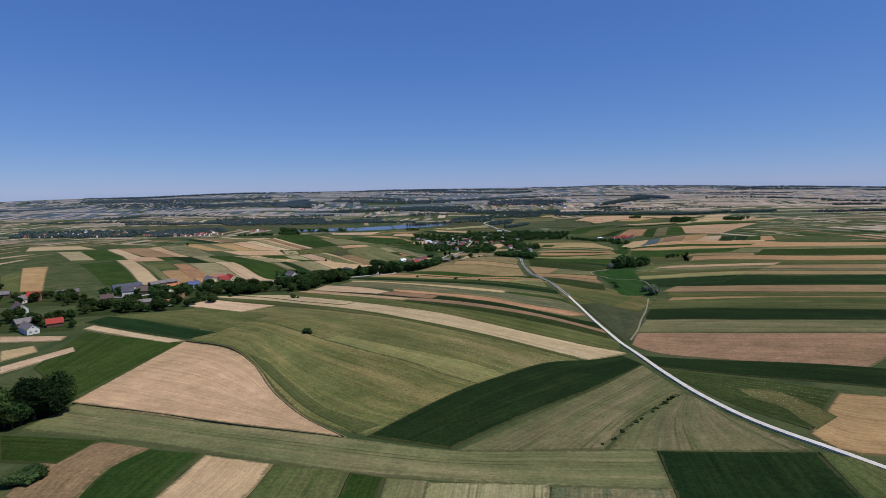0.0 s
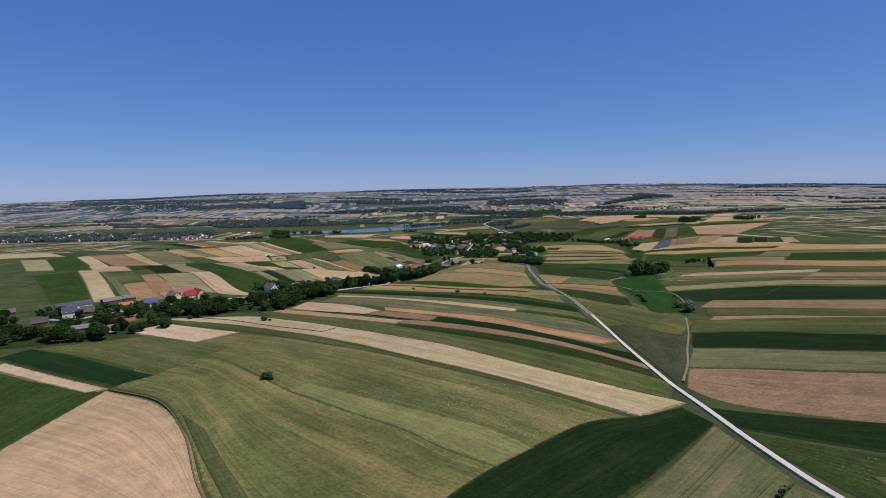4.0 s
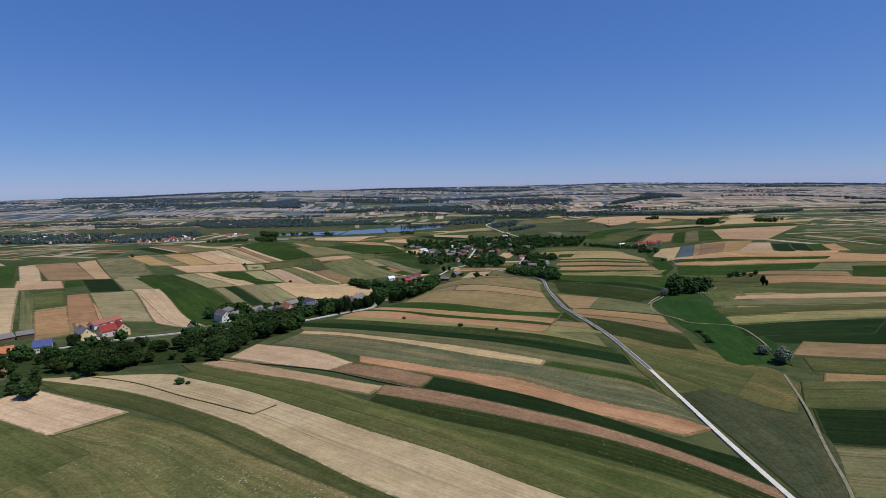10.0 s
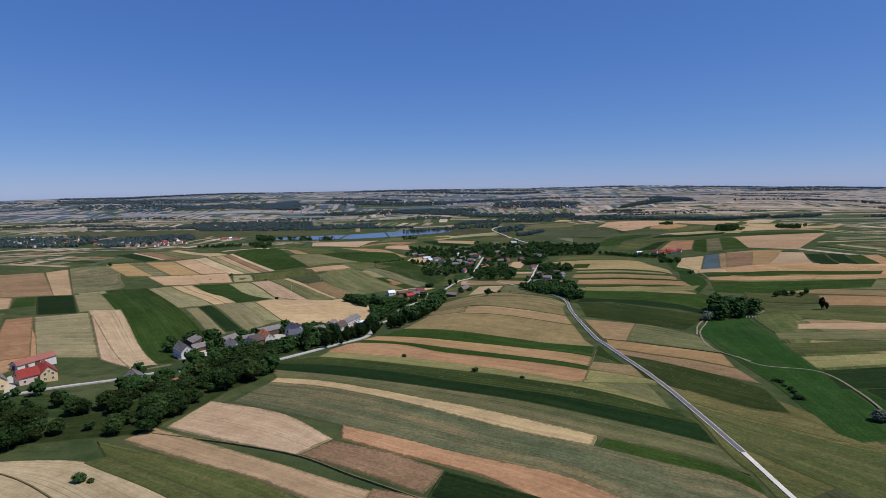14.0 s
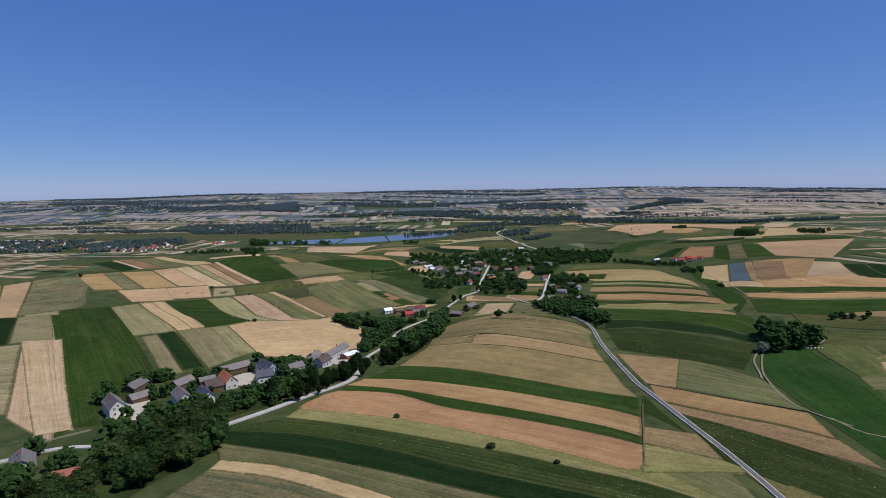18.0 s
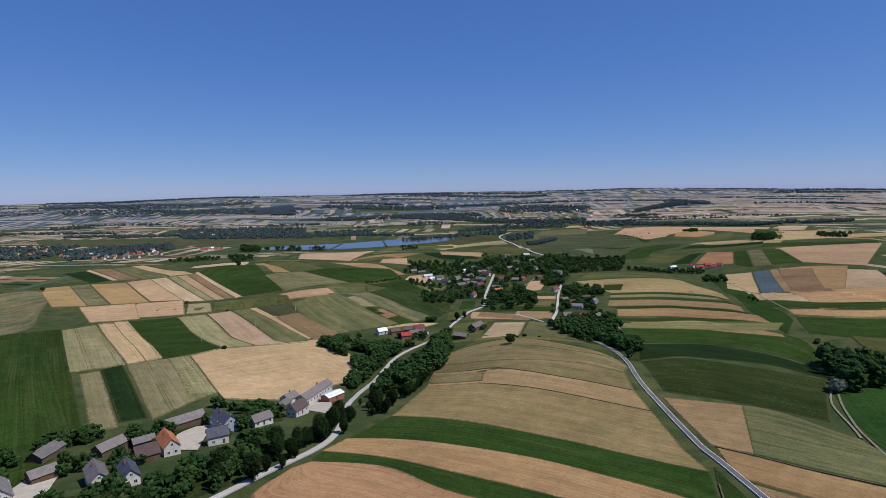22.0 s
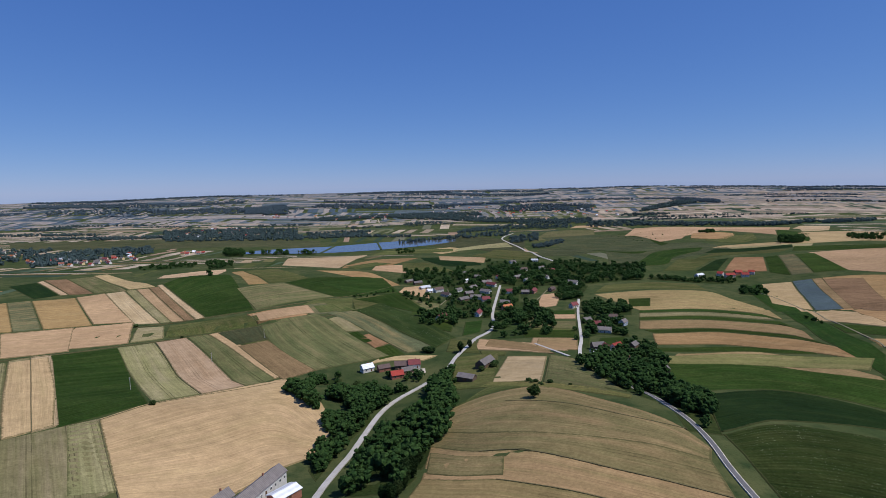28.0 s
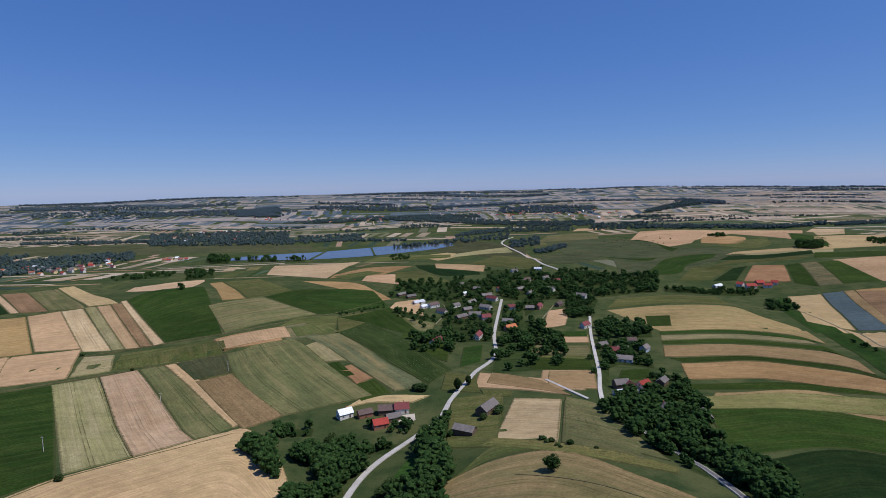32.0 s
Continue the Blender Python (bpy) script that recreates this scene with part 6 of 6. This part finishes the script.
stand("broad", 24, 7, [(-62, 790), (-59, 830), (-46, 872)], [(-69, 806), (-70, 872), (-59, 917)])
stand("broad", 14, 8.5, [(-24, 1102), (10, 1094)], [(-24, 1159), (12, 1173)])
stand("broad", 36, 7.5, [(-65, 1359), (2, 1339), (53, 1354)], [(-66, 1473), (20, 1494), (72, 1491)])
stand("broad", 34, 8.5, [(37, 1025), (82, 1044), (115, 1134)], [(68, 1224), (93, 1227), (101, 1156)])
stand("broad", 130, 8.5, [(81, 1335), (199, 1347), (294, 1384)], [(81, 1485), (202, 1526), (344, 1515)])
stand("broad", 8, 7.5, [(139, 1239), (169, 1237)], [(146, 1274), (175, 1271)])
stand("broad", 24, 8, [(151, 1150), (200, 1144)], [(168, 1209), (217, 1195)])
stand("broad", 12, 6.5, [(131, 1062), (165, 1045)], [(147, 1118), (182, 1115)])
stand("broad", 130, 8, [(94, 946), (101, 883), (111, 847), (129, 824)], [(121, 976), (165, 984), (142, 897), (140, 833)])
stand("broad", 8, 7, [(125, 1040), (181, 1099)], [(156, 1143), (190, 1138)])
stand("broad", 10, 8, [(110, 797), (125, 795)], [(117, 835), (144, 859)])
stand("broad", 20, 13, [(235, 760), (272, 763)], [(274, 838), (305, 826)])
stand("willow", 1, 9, [(230.0, 760.2)] * 2, [(230.0, 760.2)] * 2)
stand("willow", 3, 9, [(184, 510), (185, 489)], [(188, 515), (192, 499)])
stand("broad", 8, 5.5, [(342, 853), (365, 830)], [(351, 870), (379, 854)])
stand("poplar", 2, 12, [(332, 764), (334, 761)], [(336, 770), (338, 767)])
stand("broad", 10, 7, [(381, 1268), (419, 1263)], [(417, 1339), (448, 1333)])
stand("broad", 26, 6, [(307, 1384), (441, 1397)], [(322, 1424), (459, 1433)])
stand("broad", 14, 14, [(701, 1722), (738, 1706)], [(734, 1778), (773, 1762)])
stand("broad", 16, 9, [(874, 1767), (918, 1717)], [(934, 1851), (990, 1809)])
stand("broad", 8, 9, [(682, 2052), (716, 2034)], [(712, 2117), (747, 2099)])
stand("bush", 10, 4, [(293, 871), (272, 814)], [(301, 890), (295, 851)])
stand("bush", 6, 2.5, [(173, 565), (169, 533)], [(176, 569), (173, 537)])
stand("bush", 5, 4.5, [(361, 1108), (345, 1053)], [(368, 1118), (359, 1074)])
stand("bush", 1, 2.8, [(17.4, 571.7)] * 2, [(17.4, 571.7)] * 2)
stand("bush", 1, 2.4, [(-22.8, 611.7)] * 2, [(-22.8, 611.7)] * 2)
stand("bush", 1, 1.8, [(40.1, 556.2)] * 2, [(40.1, 556.2)] * 2)
stand("broad", 1, 8, [(48.0, 856.8)] * 2, [(48.0, 856.8)] * 2)
stand("bush", 1, 3.2, [(-170.7, 862.0)] * 2, [(-170.7, 862.0)] * 2)
stand("bush", 1, 3.5, [(-300.0, 1089.5)] * 2, [(-300.0, 1089.5)] * 2)
stand("bush", 1, 2.5, [(-239.8, 1053.4)] * 2, [(-239.8, 1053.4)] * 2)
stand("broad", 1, 7, [(-499.0, 1136.6)] * 2, [(-499.0, 1136.6)] * 2)
stand("broad", 23, 8.1, [(-104, 914), (-92, 897), (-82, 888)], [(-111, 931), (-101, 927), (-85, 901)])
stand("broad", 13, 5.4, [(-100, 943), (-77, 943)], [(-102, 956), (-78, 955)])
stand("broad", 32, 7.56, [(-79, 911), (-63, 891), (-52, 871)], [(-79, 924), (-64, 917), (-51, 897)])
stand("broad", 25, 7.56, [(-50, 882), (-41, 896)], [(-64, 919), (-42, 920)])
stand("broad", 14, 7.02, [(-70, 860), (-57, 860)], [(-73, 876), (-58, 879)])
stand("broad", 13, 5.4, [(-61, 925), (-28, 915)], [(-63, 934), (-25, 928)])
stand("broad", 7, 5.4, [(-48, 951), (-21, 940)], [(-48, 958), (-13, 950)])
stand("bush", 5, 3, [(-73, 936), (-61, 928)], [(-71, 945), (-60, 939)])
stand("broad", 29, 9.18, [(-11, 870), (-4, 863), (1, 866)], [(-12, 906), (-5, 911), (1, 899)])
stand("broad", 16, 8.1, [(-14, 914), (1, 903)], [(-11, 935), (0, 935)])
stand("bush", 9, 4, [(-34, 862), (-15, 854)], [(-25, 879), (-15, 872)])
stand("broad", 11, 5.4, [(-6, 936), (6, 929)], [(-4, 956), (7, 965)])
stand("poplar", 4, 8, [(10, 989), (23, 1011)], [(11, 999), (26, 1025)])
stand("bush", 3, 3.5, [(24, 944), (35, 948)], [(26, 949), (38, 959)])
stand("broad", 2, 7, [(-163, 572), (-157, 569)], [(-165, 576), (-159, 573)])
stand("broad", 5, 7, [(-142, 550), (-135, 553)], [(-146, 558), (-140, 562)])
stand("broad", 7, 7, [(-140, 527), (-134, 532)], [(-152, 541), (-146, 544)])
stand("broad", 4, 6.5, [(-177, 639), (-169, 635)], [(-191, 664), (-189, 670)])
stand("broad", 4, 6, [(-189, 678), (-167, 693)], [(-191, 683), (-171, 701)])
stand("broad", 14, 7, [(-109, 591), (-98, 614), (-82, 635)], [(-121, 617), (-108, 635), (-89, 649)])
stand("broad", 5, 6, [(-149, 632), (-138, 633)], [(-161, 656), (-150, 655)])
stand("broad", 2, 9, [(-323, 1328), (-318, 1329)], [(-333, 1351), (-327, 1351)])
stand("bush", 2, 3, [(-75, 309), (-65, 304)], [(-75, 312), (-66, 306)])
stand("bush", 2, 2.8, [(-119, 448), (-110, 448)], [(-120, 450), (-111, 450)])
stand("bush", 1, 3.2, [(-168.1, 457.7)] * 2, [(-168.1, 457.7)] * 2)
stand("bush", 3, 2.5, [(50, 900), (58, 893)], [(50, 902), (58, 896)])
stand("bush", 2, 2.6, [(62, 888), (81, 877)], [(62, 890), (82, 880)])
stand("bush", 4, 4.5, [(-20, 1003), (-12, 1003)], [(-19, 1008), (-12, 1007)])
stand("broad", 7, 6, [(-167, 626), (-125, 641)], [(-186, 652), (-145, 684)])
stand("broad", 5, 6, [(-127, 646), (-99, 679)], [(-143, 681), (-107, 707)])
stand("broad", 6, 6, [(-114, 735), (-109, 744)], [(-136, 744), (-114, 750)])
stand("broad", 12, 11, [(-510, 1886), (-463, 1877)], [(-553, 1995), (-502, 1985)])
stand("broad", 2, 10, [(-460, 1915), (-452, 1914)], [(-468, 1937), (-459, 1935)])
stand("broad", 18, 7.5, [(-427, 1899), (-297, 1884)], [(-451, 1975), (-311, 1948)])
stand("broad", 16, 8, [(-410, 1541), (-377, 1576)], [(-472, 1684), (-429, 1695)])
stand("broad", 18, 6.5, [(-529, 1543), (-461, 1593)], [(-584, 1640), (-485, 1667)])
stand("broad", 10, 6, [(-107, 1866), (-63, 1854)], [(-114, 1952), (-68, 1953)])
stand("bush", 28, 0.8, [(55, 182), (99, 228)], [(55, 183), (99, 230)])
stand("bush", 9, 3, [(427, 1943), (558, 1939)], [(436, 2161), (636, 2202)])
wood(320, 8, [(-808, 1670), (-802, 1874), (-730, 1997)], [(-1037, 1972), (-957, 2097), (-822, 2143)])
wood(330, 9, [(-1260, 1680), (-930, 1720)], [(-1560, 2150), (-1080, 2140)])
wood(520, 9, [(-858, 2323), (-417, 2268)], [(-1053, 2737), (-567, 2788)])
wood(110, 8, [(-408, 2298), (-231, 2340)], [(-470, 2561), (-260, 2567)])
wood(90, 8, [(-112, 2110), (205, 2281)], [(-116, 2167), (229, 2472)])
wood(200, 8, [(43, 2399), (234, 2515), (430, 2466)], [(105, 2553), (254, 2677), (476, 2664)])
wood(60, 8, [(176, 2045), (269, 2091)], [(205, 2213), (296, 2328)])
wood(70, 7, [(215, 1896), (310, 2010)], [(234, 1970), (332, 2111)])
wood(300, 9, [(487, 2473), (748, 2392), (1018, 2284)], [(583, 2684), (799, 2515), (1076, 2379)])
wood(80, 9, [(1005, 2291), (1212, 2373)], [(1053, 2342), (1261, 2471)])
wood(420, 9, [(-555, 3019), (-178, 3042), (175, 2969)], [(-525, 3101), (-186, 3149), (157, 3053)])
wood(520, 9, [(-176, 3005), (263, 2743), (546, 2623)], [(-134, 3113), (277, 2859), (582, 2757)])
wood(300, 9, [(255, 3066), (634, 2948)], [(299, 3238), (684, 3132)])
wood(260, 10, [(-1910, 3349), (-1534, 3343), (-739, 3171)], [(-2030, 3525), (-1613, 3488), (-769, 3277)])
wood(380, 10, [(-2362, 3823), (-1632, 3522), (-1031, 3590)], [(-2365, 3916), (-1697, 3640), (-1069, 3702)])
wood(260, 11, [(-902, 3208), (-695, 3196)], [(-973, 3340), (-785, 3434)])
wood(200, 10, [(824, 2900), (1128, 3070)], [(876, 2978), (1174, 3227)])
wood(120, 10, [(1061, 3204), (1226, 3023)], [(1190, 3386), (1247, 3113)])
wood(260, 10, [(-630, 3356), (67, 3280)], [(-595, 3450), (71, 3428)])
wood(45, 7, [(-356, 2679), (52, 2737)], [(-372, 2769), (54, 2787)])
wood(60, 8, [(-1601, 2778), (-1509, 2895)], [(-1691, 2901), (-1564, 2980)])
wood(60, 8, [(-745, 2529), (-674, 2597)], [(-849, 2801), (-763, 2863)])
wood(40, 8, [(-740, 2860), (-523, 2878)], [(-757, 2912), (-536, 2936)])
wood(100, 9, [(1200, 2331), (1371, 2357)], [(1251, 2404), (1429, 2430)])
stand("broad", 16, 6.5, [(-143, 676), (-119, 700)], [(-156, 703), (-130, 726)])
stand("broad", 14, 6.5, [(-182, 673), (-165, 693)], [(-186, 685), (-170, 701)])
stand("broad", 12, 6, [(-105, 706), (-87, 721)], [(-117, 735), (-100, 753)])
stand("broad", 8, 6.5, [(-157, 614), (-120, 624)], [(-146, 629), (-124, 638)])
stand("broad", 10, 6.5, [(-219, 489), (-188, 494)], [(-240, 526), (-202, 524)])
stand("broad", 12, 6, [(-264, 455), (-222, 463)], [(-304, 508), (-249, 502)])
stand("broad", 60, 6, [(1, 1142), (48, 1141)], [(11, 1468), (80, 1465)])
stand("broad", 14, 7, [(60, 1152), (81, 1151)], [(81, 1309), (102, 1308)])
stand("broad", 16, 6.5, [(150, 1289), (168, 1242)], [(169, 1375), (203, 1336)])
stand("broad", 10, 5, [(111, 1031), (112, 984)], [(142, 1144), (157, 1143)])
stand("bush", 2, 2.6, [(-74, 311), (-67, 306)], [(-75, 314), (-67, 308)])
stand("broad", 8, 6, [(-237, 458), (-207, 466)], [(-258, 506), (-224, 503)])
stand("bush", 5, 2, [(51, 896), (59, 883)], [(51, 900), (60, 887)])
stand("poplar", 8, 8, [(-47, 714), (-30, 729)], [(-50, 746), (-29, 747)])
stand("broad", 22, 8, [(-101, 626), (-86, 640), (-73, 670)], [(-109, 648), (-96, 665), (-81, 691)])
stand("broad", 6, 6, [(-147, 642), (-128, 651), (-121, 669)], [(-161, 666), (-142, 675), (-129, 685)])
stand("broad", 12, 6, [(96, 1248), (126, 1306)], [(125, 1463), (154, 1462)])
stand("broad", 14, 7, [(188, 1460), (238, 1457)], [(198, 1568), (270, 1571)])
stand("broad", 10, 6, [(-50, 1255), (-11, 1190)], [(-50, 1299), (1, 1241)])
stand("broad", 16, 6, [(70, 1465), (154, 1462)], [(81, 1596), (180, 1603)])
stand("broad", 10, 5.5, [(144, 989), (167, 981)], [(156, 1033), (175, 1026)])
stand("bush", 12, 2.6, [(-109, 1248), (-67, 1299)], [(-115, 1264), (-68, 1315)])
stand("poplar", 10, 8, [(-40, 728), (-26, 746), (-17, 780)], [(-39, 742), (-26, 758), (-16, 792)])
stand("broad", 5, 6, [(-129, 630), (-120, 649)], [(-141, 648), (-130, 664)])


# ---- distance: unnumbered strips and far woods ----
def far_paint(name, tones):
    m, t, b = material(name, 1.0, 0.02)
    pos = place_of(t)
    uv = t.nodes.new("ShaderNodeUVMap").outputs[0]
    island = t.nodes.new("ShaderNodeNewGeometry").outputs["Random Per Island"]
    r = t.nodes.new("ShaderNodeValToRGB")
    r.color_ramp.interpolation = "CONSTANT"
    for k, (p, c) in enumerate(tones):
        e = r.color_ramp.elements[k] if k < 2 else r.color_ramp.elements.new(p)
        e.position, e.color = p, (*c, 1)
    link(t, island, r.inputs[0])
    tone = math_node(t, "MULTIPLY", steps(t, grain(t, pos, 30, 5), 0.3, 0.7, 0.8, 1.2), steps(t, grain(t, uv, 2.5, 4, (0.05, 1.0, 1.0)), 0.3, 0.7, 0.85, 1.15))
    hue = t.nodes.new("ShaderNodeHueSaturation")
    link(t, tone, hue.inputs["Value"])
    link(t, r.outputs[0], hue.inputs["Color"])
    link(t, hue.outputs[0], b.inputs["Base Color"])
    bump(t, b, grain(t, pos, 2.0, 4), 0.5, 0.4)
    return m


def strips(name, label, x0, x1, y0, y1, block_x, block_y, wide, step, seed, paint, keep=0.9, max_taken=0.02, lie=None):
    """Lays strip fields block by block wherever the land is still free."""
    rng = np.random.default_rng(seed)
    vs, fs, us, at = [], [], [], 0
    y = y0
    while y < y1:
        by = block_y * rng.uniform(0.8, 1.25)
        x = x0 + rng.uniform(-0.5, 0.5) * block_x
        while x < x1:
            bx = block_x * rng.uniform(0.7, 1.3)
            turn, along_y = rng.uniform(-0.22, 0.22), rng.uniform() < 0.55
            if lie is not None:
                turn, along_y = lie + 0.3 * turn, False
            c, s = math.cos(turn), math.sin(turn)
            across, long = (bx, by) if along_y else (by, bx)
            at_w = 0.0
            while at_w < across - 4:
                w = min(wide * rng.uniform(0.5, 1.5), across - at_w)
                if rng.uniform() < keep:
                    nl, nw = max(int(long / step), 2) + 1, max(int(w / step), 1) + 1
                    p, q = np.meshgrid(np.linspace(3, long - 3, nl), np.linspace(at_w + 0.6, at_w + w - 0.6, nw))
                    lx, ly = (q - bx / 2, p - by / 2) if along_y else (p - bx / 2, q - by / 2)
                    gx, gy = x + bx / 2 + c * lx - s * ly, y + by / 2 + s * lx + c * ly
                    i, j = ((gx + 3040) / 8).astype(int), (gy / 8).astype(int)
                    good = (i >= 0) & (i < 760) & (j >= 0) & (j < 600)
                    used = TAKEN[i.clip(0, 759), j.clip(0, 599)] & good
                    if used.mean() <= max_taken:
                        gz = ground_z(gx, gy) + 0.12 + 0.1 * rng.uniform()
                        v = np.stack([gx, gy, gz], -1).reshape(-1, 3)
                        k = (np.arange(nw - 1)[:, None] * nl + np.arange(nl - 1)).reshape(-1)
                        f = np.stack([k, k + 1, k + nl + 1, k + nl], -1)
                        if along_y:
                            f = f[:, ::-1]
                        vs.append(v)
                        fs.append(f + at)
                        us.append(np.stack([p, q], -1).reshape(-1, 2))
                        at += len(v)
                        TAKEN[i[good], j[good]] = True
                at_w += w
            x += bx
        y += by
    faces = np.concatenate(fs)
    mesh = bpy.data.meshes.new(name)
    mesh.from_pydata(np.concatenate(vs).tolist(), [], faces.tolist())
    layer = mesh.uv_layers.new(name="rows")
    layer.data.foreach_set("uv", np.concatenate(us)[faces.reshape(-1)].astype(np.float32).reshape(-1))
    mesh.polygons.foreach_set("use_smooth", np.ones(len(faces), bool))
    mesh.materials.append(paint)
    return tagged(new(name, mesh), label, "fields", kind="stuff")


NEAR_STRIPS = far_paint("mixed strips", [(0.0, (0.36, 0.27, 0.16)), (0.2, (0.30, 0.225, 0.12)), (0.34, (0.15, 0.135, 0.055)), (0.46, (0.08, 0.092, 0.03)), (0.6, (0.035, 0.058, 0.014)), (0.74, (0.016, 0.032, 0.010)), (0.84, (0.27, 0.165, 0.085)), (0.92, (0.15, 0.115, 0.058))])
# valley tones paler and greyer than near crops, to stand in for haze
VALLEY_STRIPS = far_paint("hazed valley strips", [(0.0, (0.36, 0.285, 0.20)), (0.22, (0.42, 0.34, 0.25)), (0.40, (0.27, 0.215, 0.15)), (0.5, (0.15, 0.15, 0.085)), (0.62, (0.07, 0.10, 0.058)), (0.74, (0.036, 0.060, 0.040)), (0.85, (0.29, 0.20, 0.135)), (0.93, (0.14, 0.14, 0.09))])
# greyed and blued field tones, the haze over the hills painted in
HILL_STRIPS = far_paint("haze-painted hill fields", [(0.0, (0.30, 0.262, 0.232)), (0.18, (0.245, 0.222, 0.205)), (0.36, (0.165, 0.175, 0.175)), (0.48, (0.10, 0.128, 0.145)), (0.64, (0.060, 0.088, 0.115)), (0.88, (0.27, 0.237, 0.21))])
# slope tones with a haze paleness in their base colour
FAN_STRIPS = far_paint("hazed slope strips", [(0.0, (0.31, 0.245, 0.185)), (0.3, (0.265, 0.208, 0.155)), (0.52, (0.36, 0.295, 0.23)), (0.66, (0.21, 0.18, 0.13)), (0.82, (0.105, 0.115, 0.08)), (0.93, (0.06, 0.08, 0.06))])
take([(-900, 2040), (250, 2040)], [(-900, 2260), (300, 2260)])  # green valley floor round the pond
strips("side_strips", "strip fields of mixed ripe and green crops", -900, 1150, 180, 1800, 130, 110, 16, 14, 3, NEAR_STRIPS)
strips("slope_strips", "long strips fanning down the far slope, haze painted pale", 700, 2700, 2620, 3500, 760, 330, 26, 40, 6, FAN_STRIPS, 0.97, 0.5, -0.16)
strips("slope_strips", "long strips on the slope behind the pond, haze painted pale", -1800, -300, 2450, 2950, 420, 240, 24, 40, 7, FAN_STRIPS, 0.95, 0.3, 0.10)
strips("far_strips", "far strip fields across the valley, paled with painted haze", -2900, 2900, 1150, 3000, 230, 130, 24, 30, 4, VALLEY_STRIPS, 0.97, 0.25)
strips("hill_strips", "strip fields on the far hills, dulled blue by painted haze", -3000, 3000, 2900, 4320, 300, 84, 21, 50, 5, HILL_STRIPS, 0.98, 0.6)
tagged(new("village_grove", as_mesh("village_grove", GROVES, LEAF["broad"])), "dense green trees round the village houses", "trees", kind="stuff")
tagged(new("far_woods", as_mesh("far_woods", WOODS, LEAF["wood"])), "dark woods and hedges across the far valley, tinted with painted haze", "woods", kind="stuff")
tagged(new("hill_woods", as_mesh("hill_woods", HILL_WOODS, LEAF["hills"])), "woods lying along the far hills, haze blue put into their colour", "woods", kind="stuff")
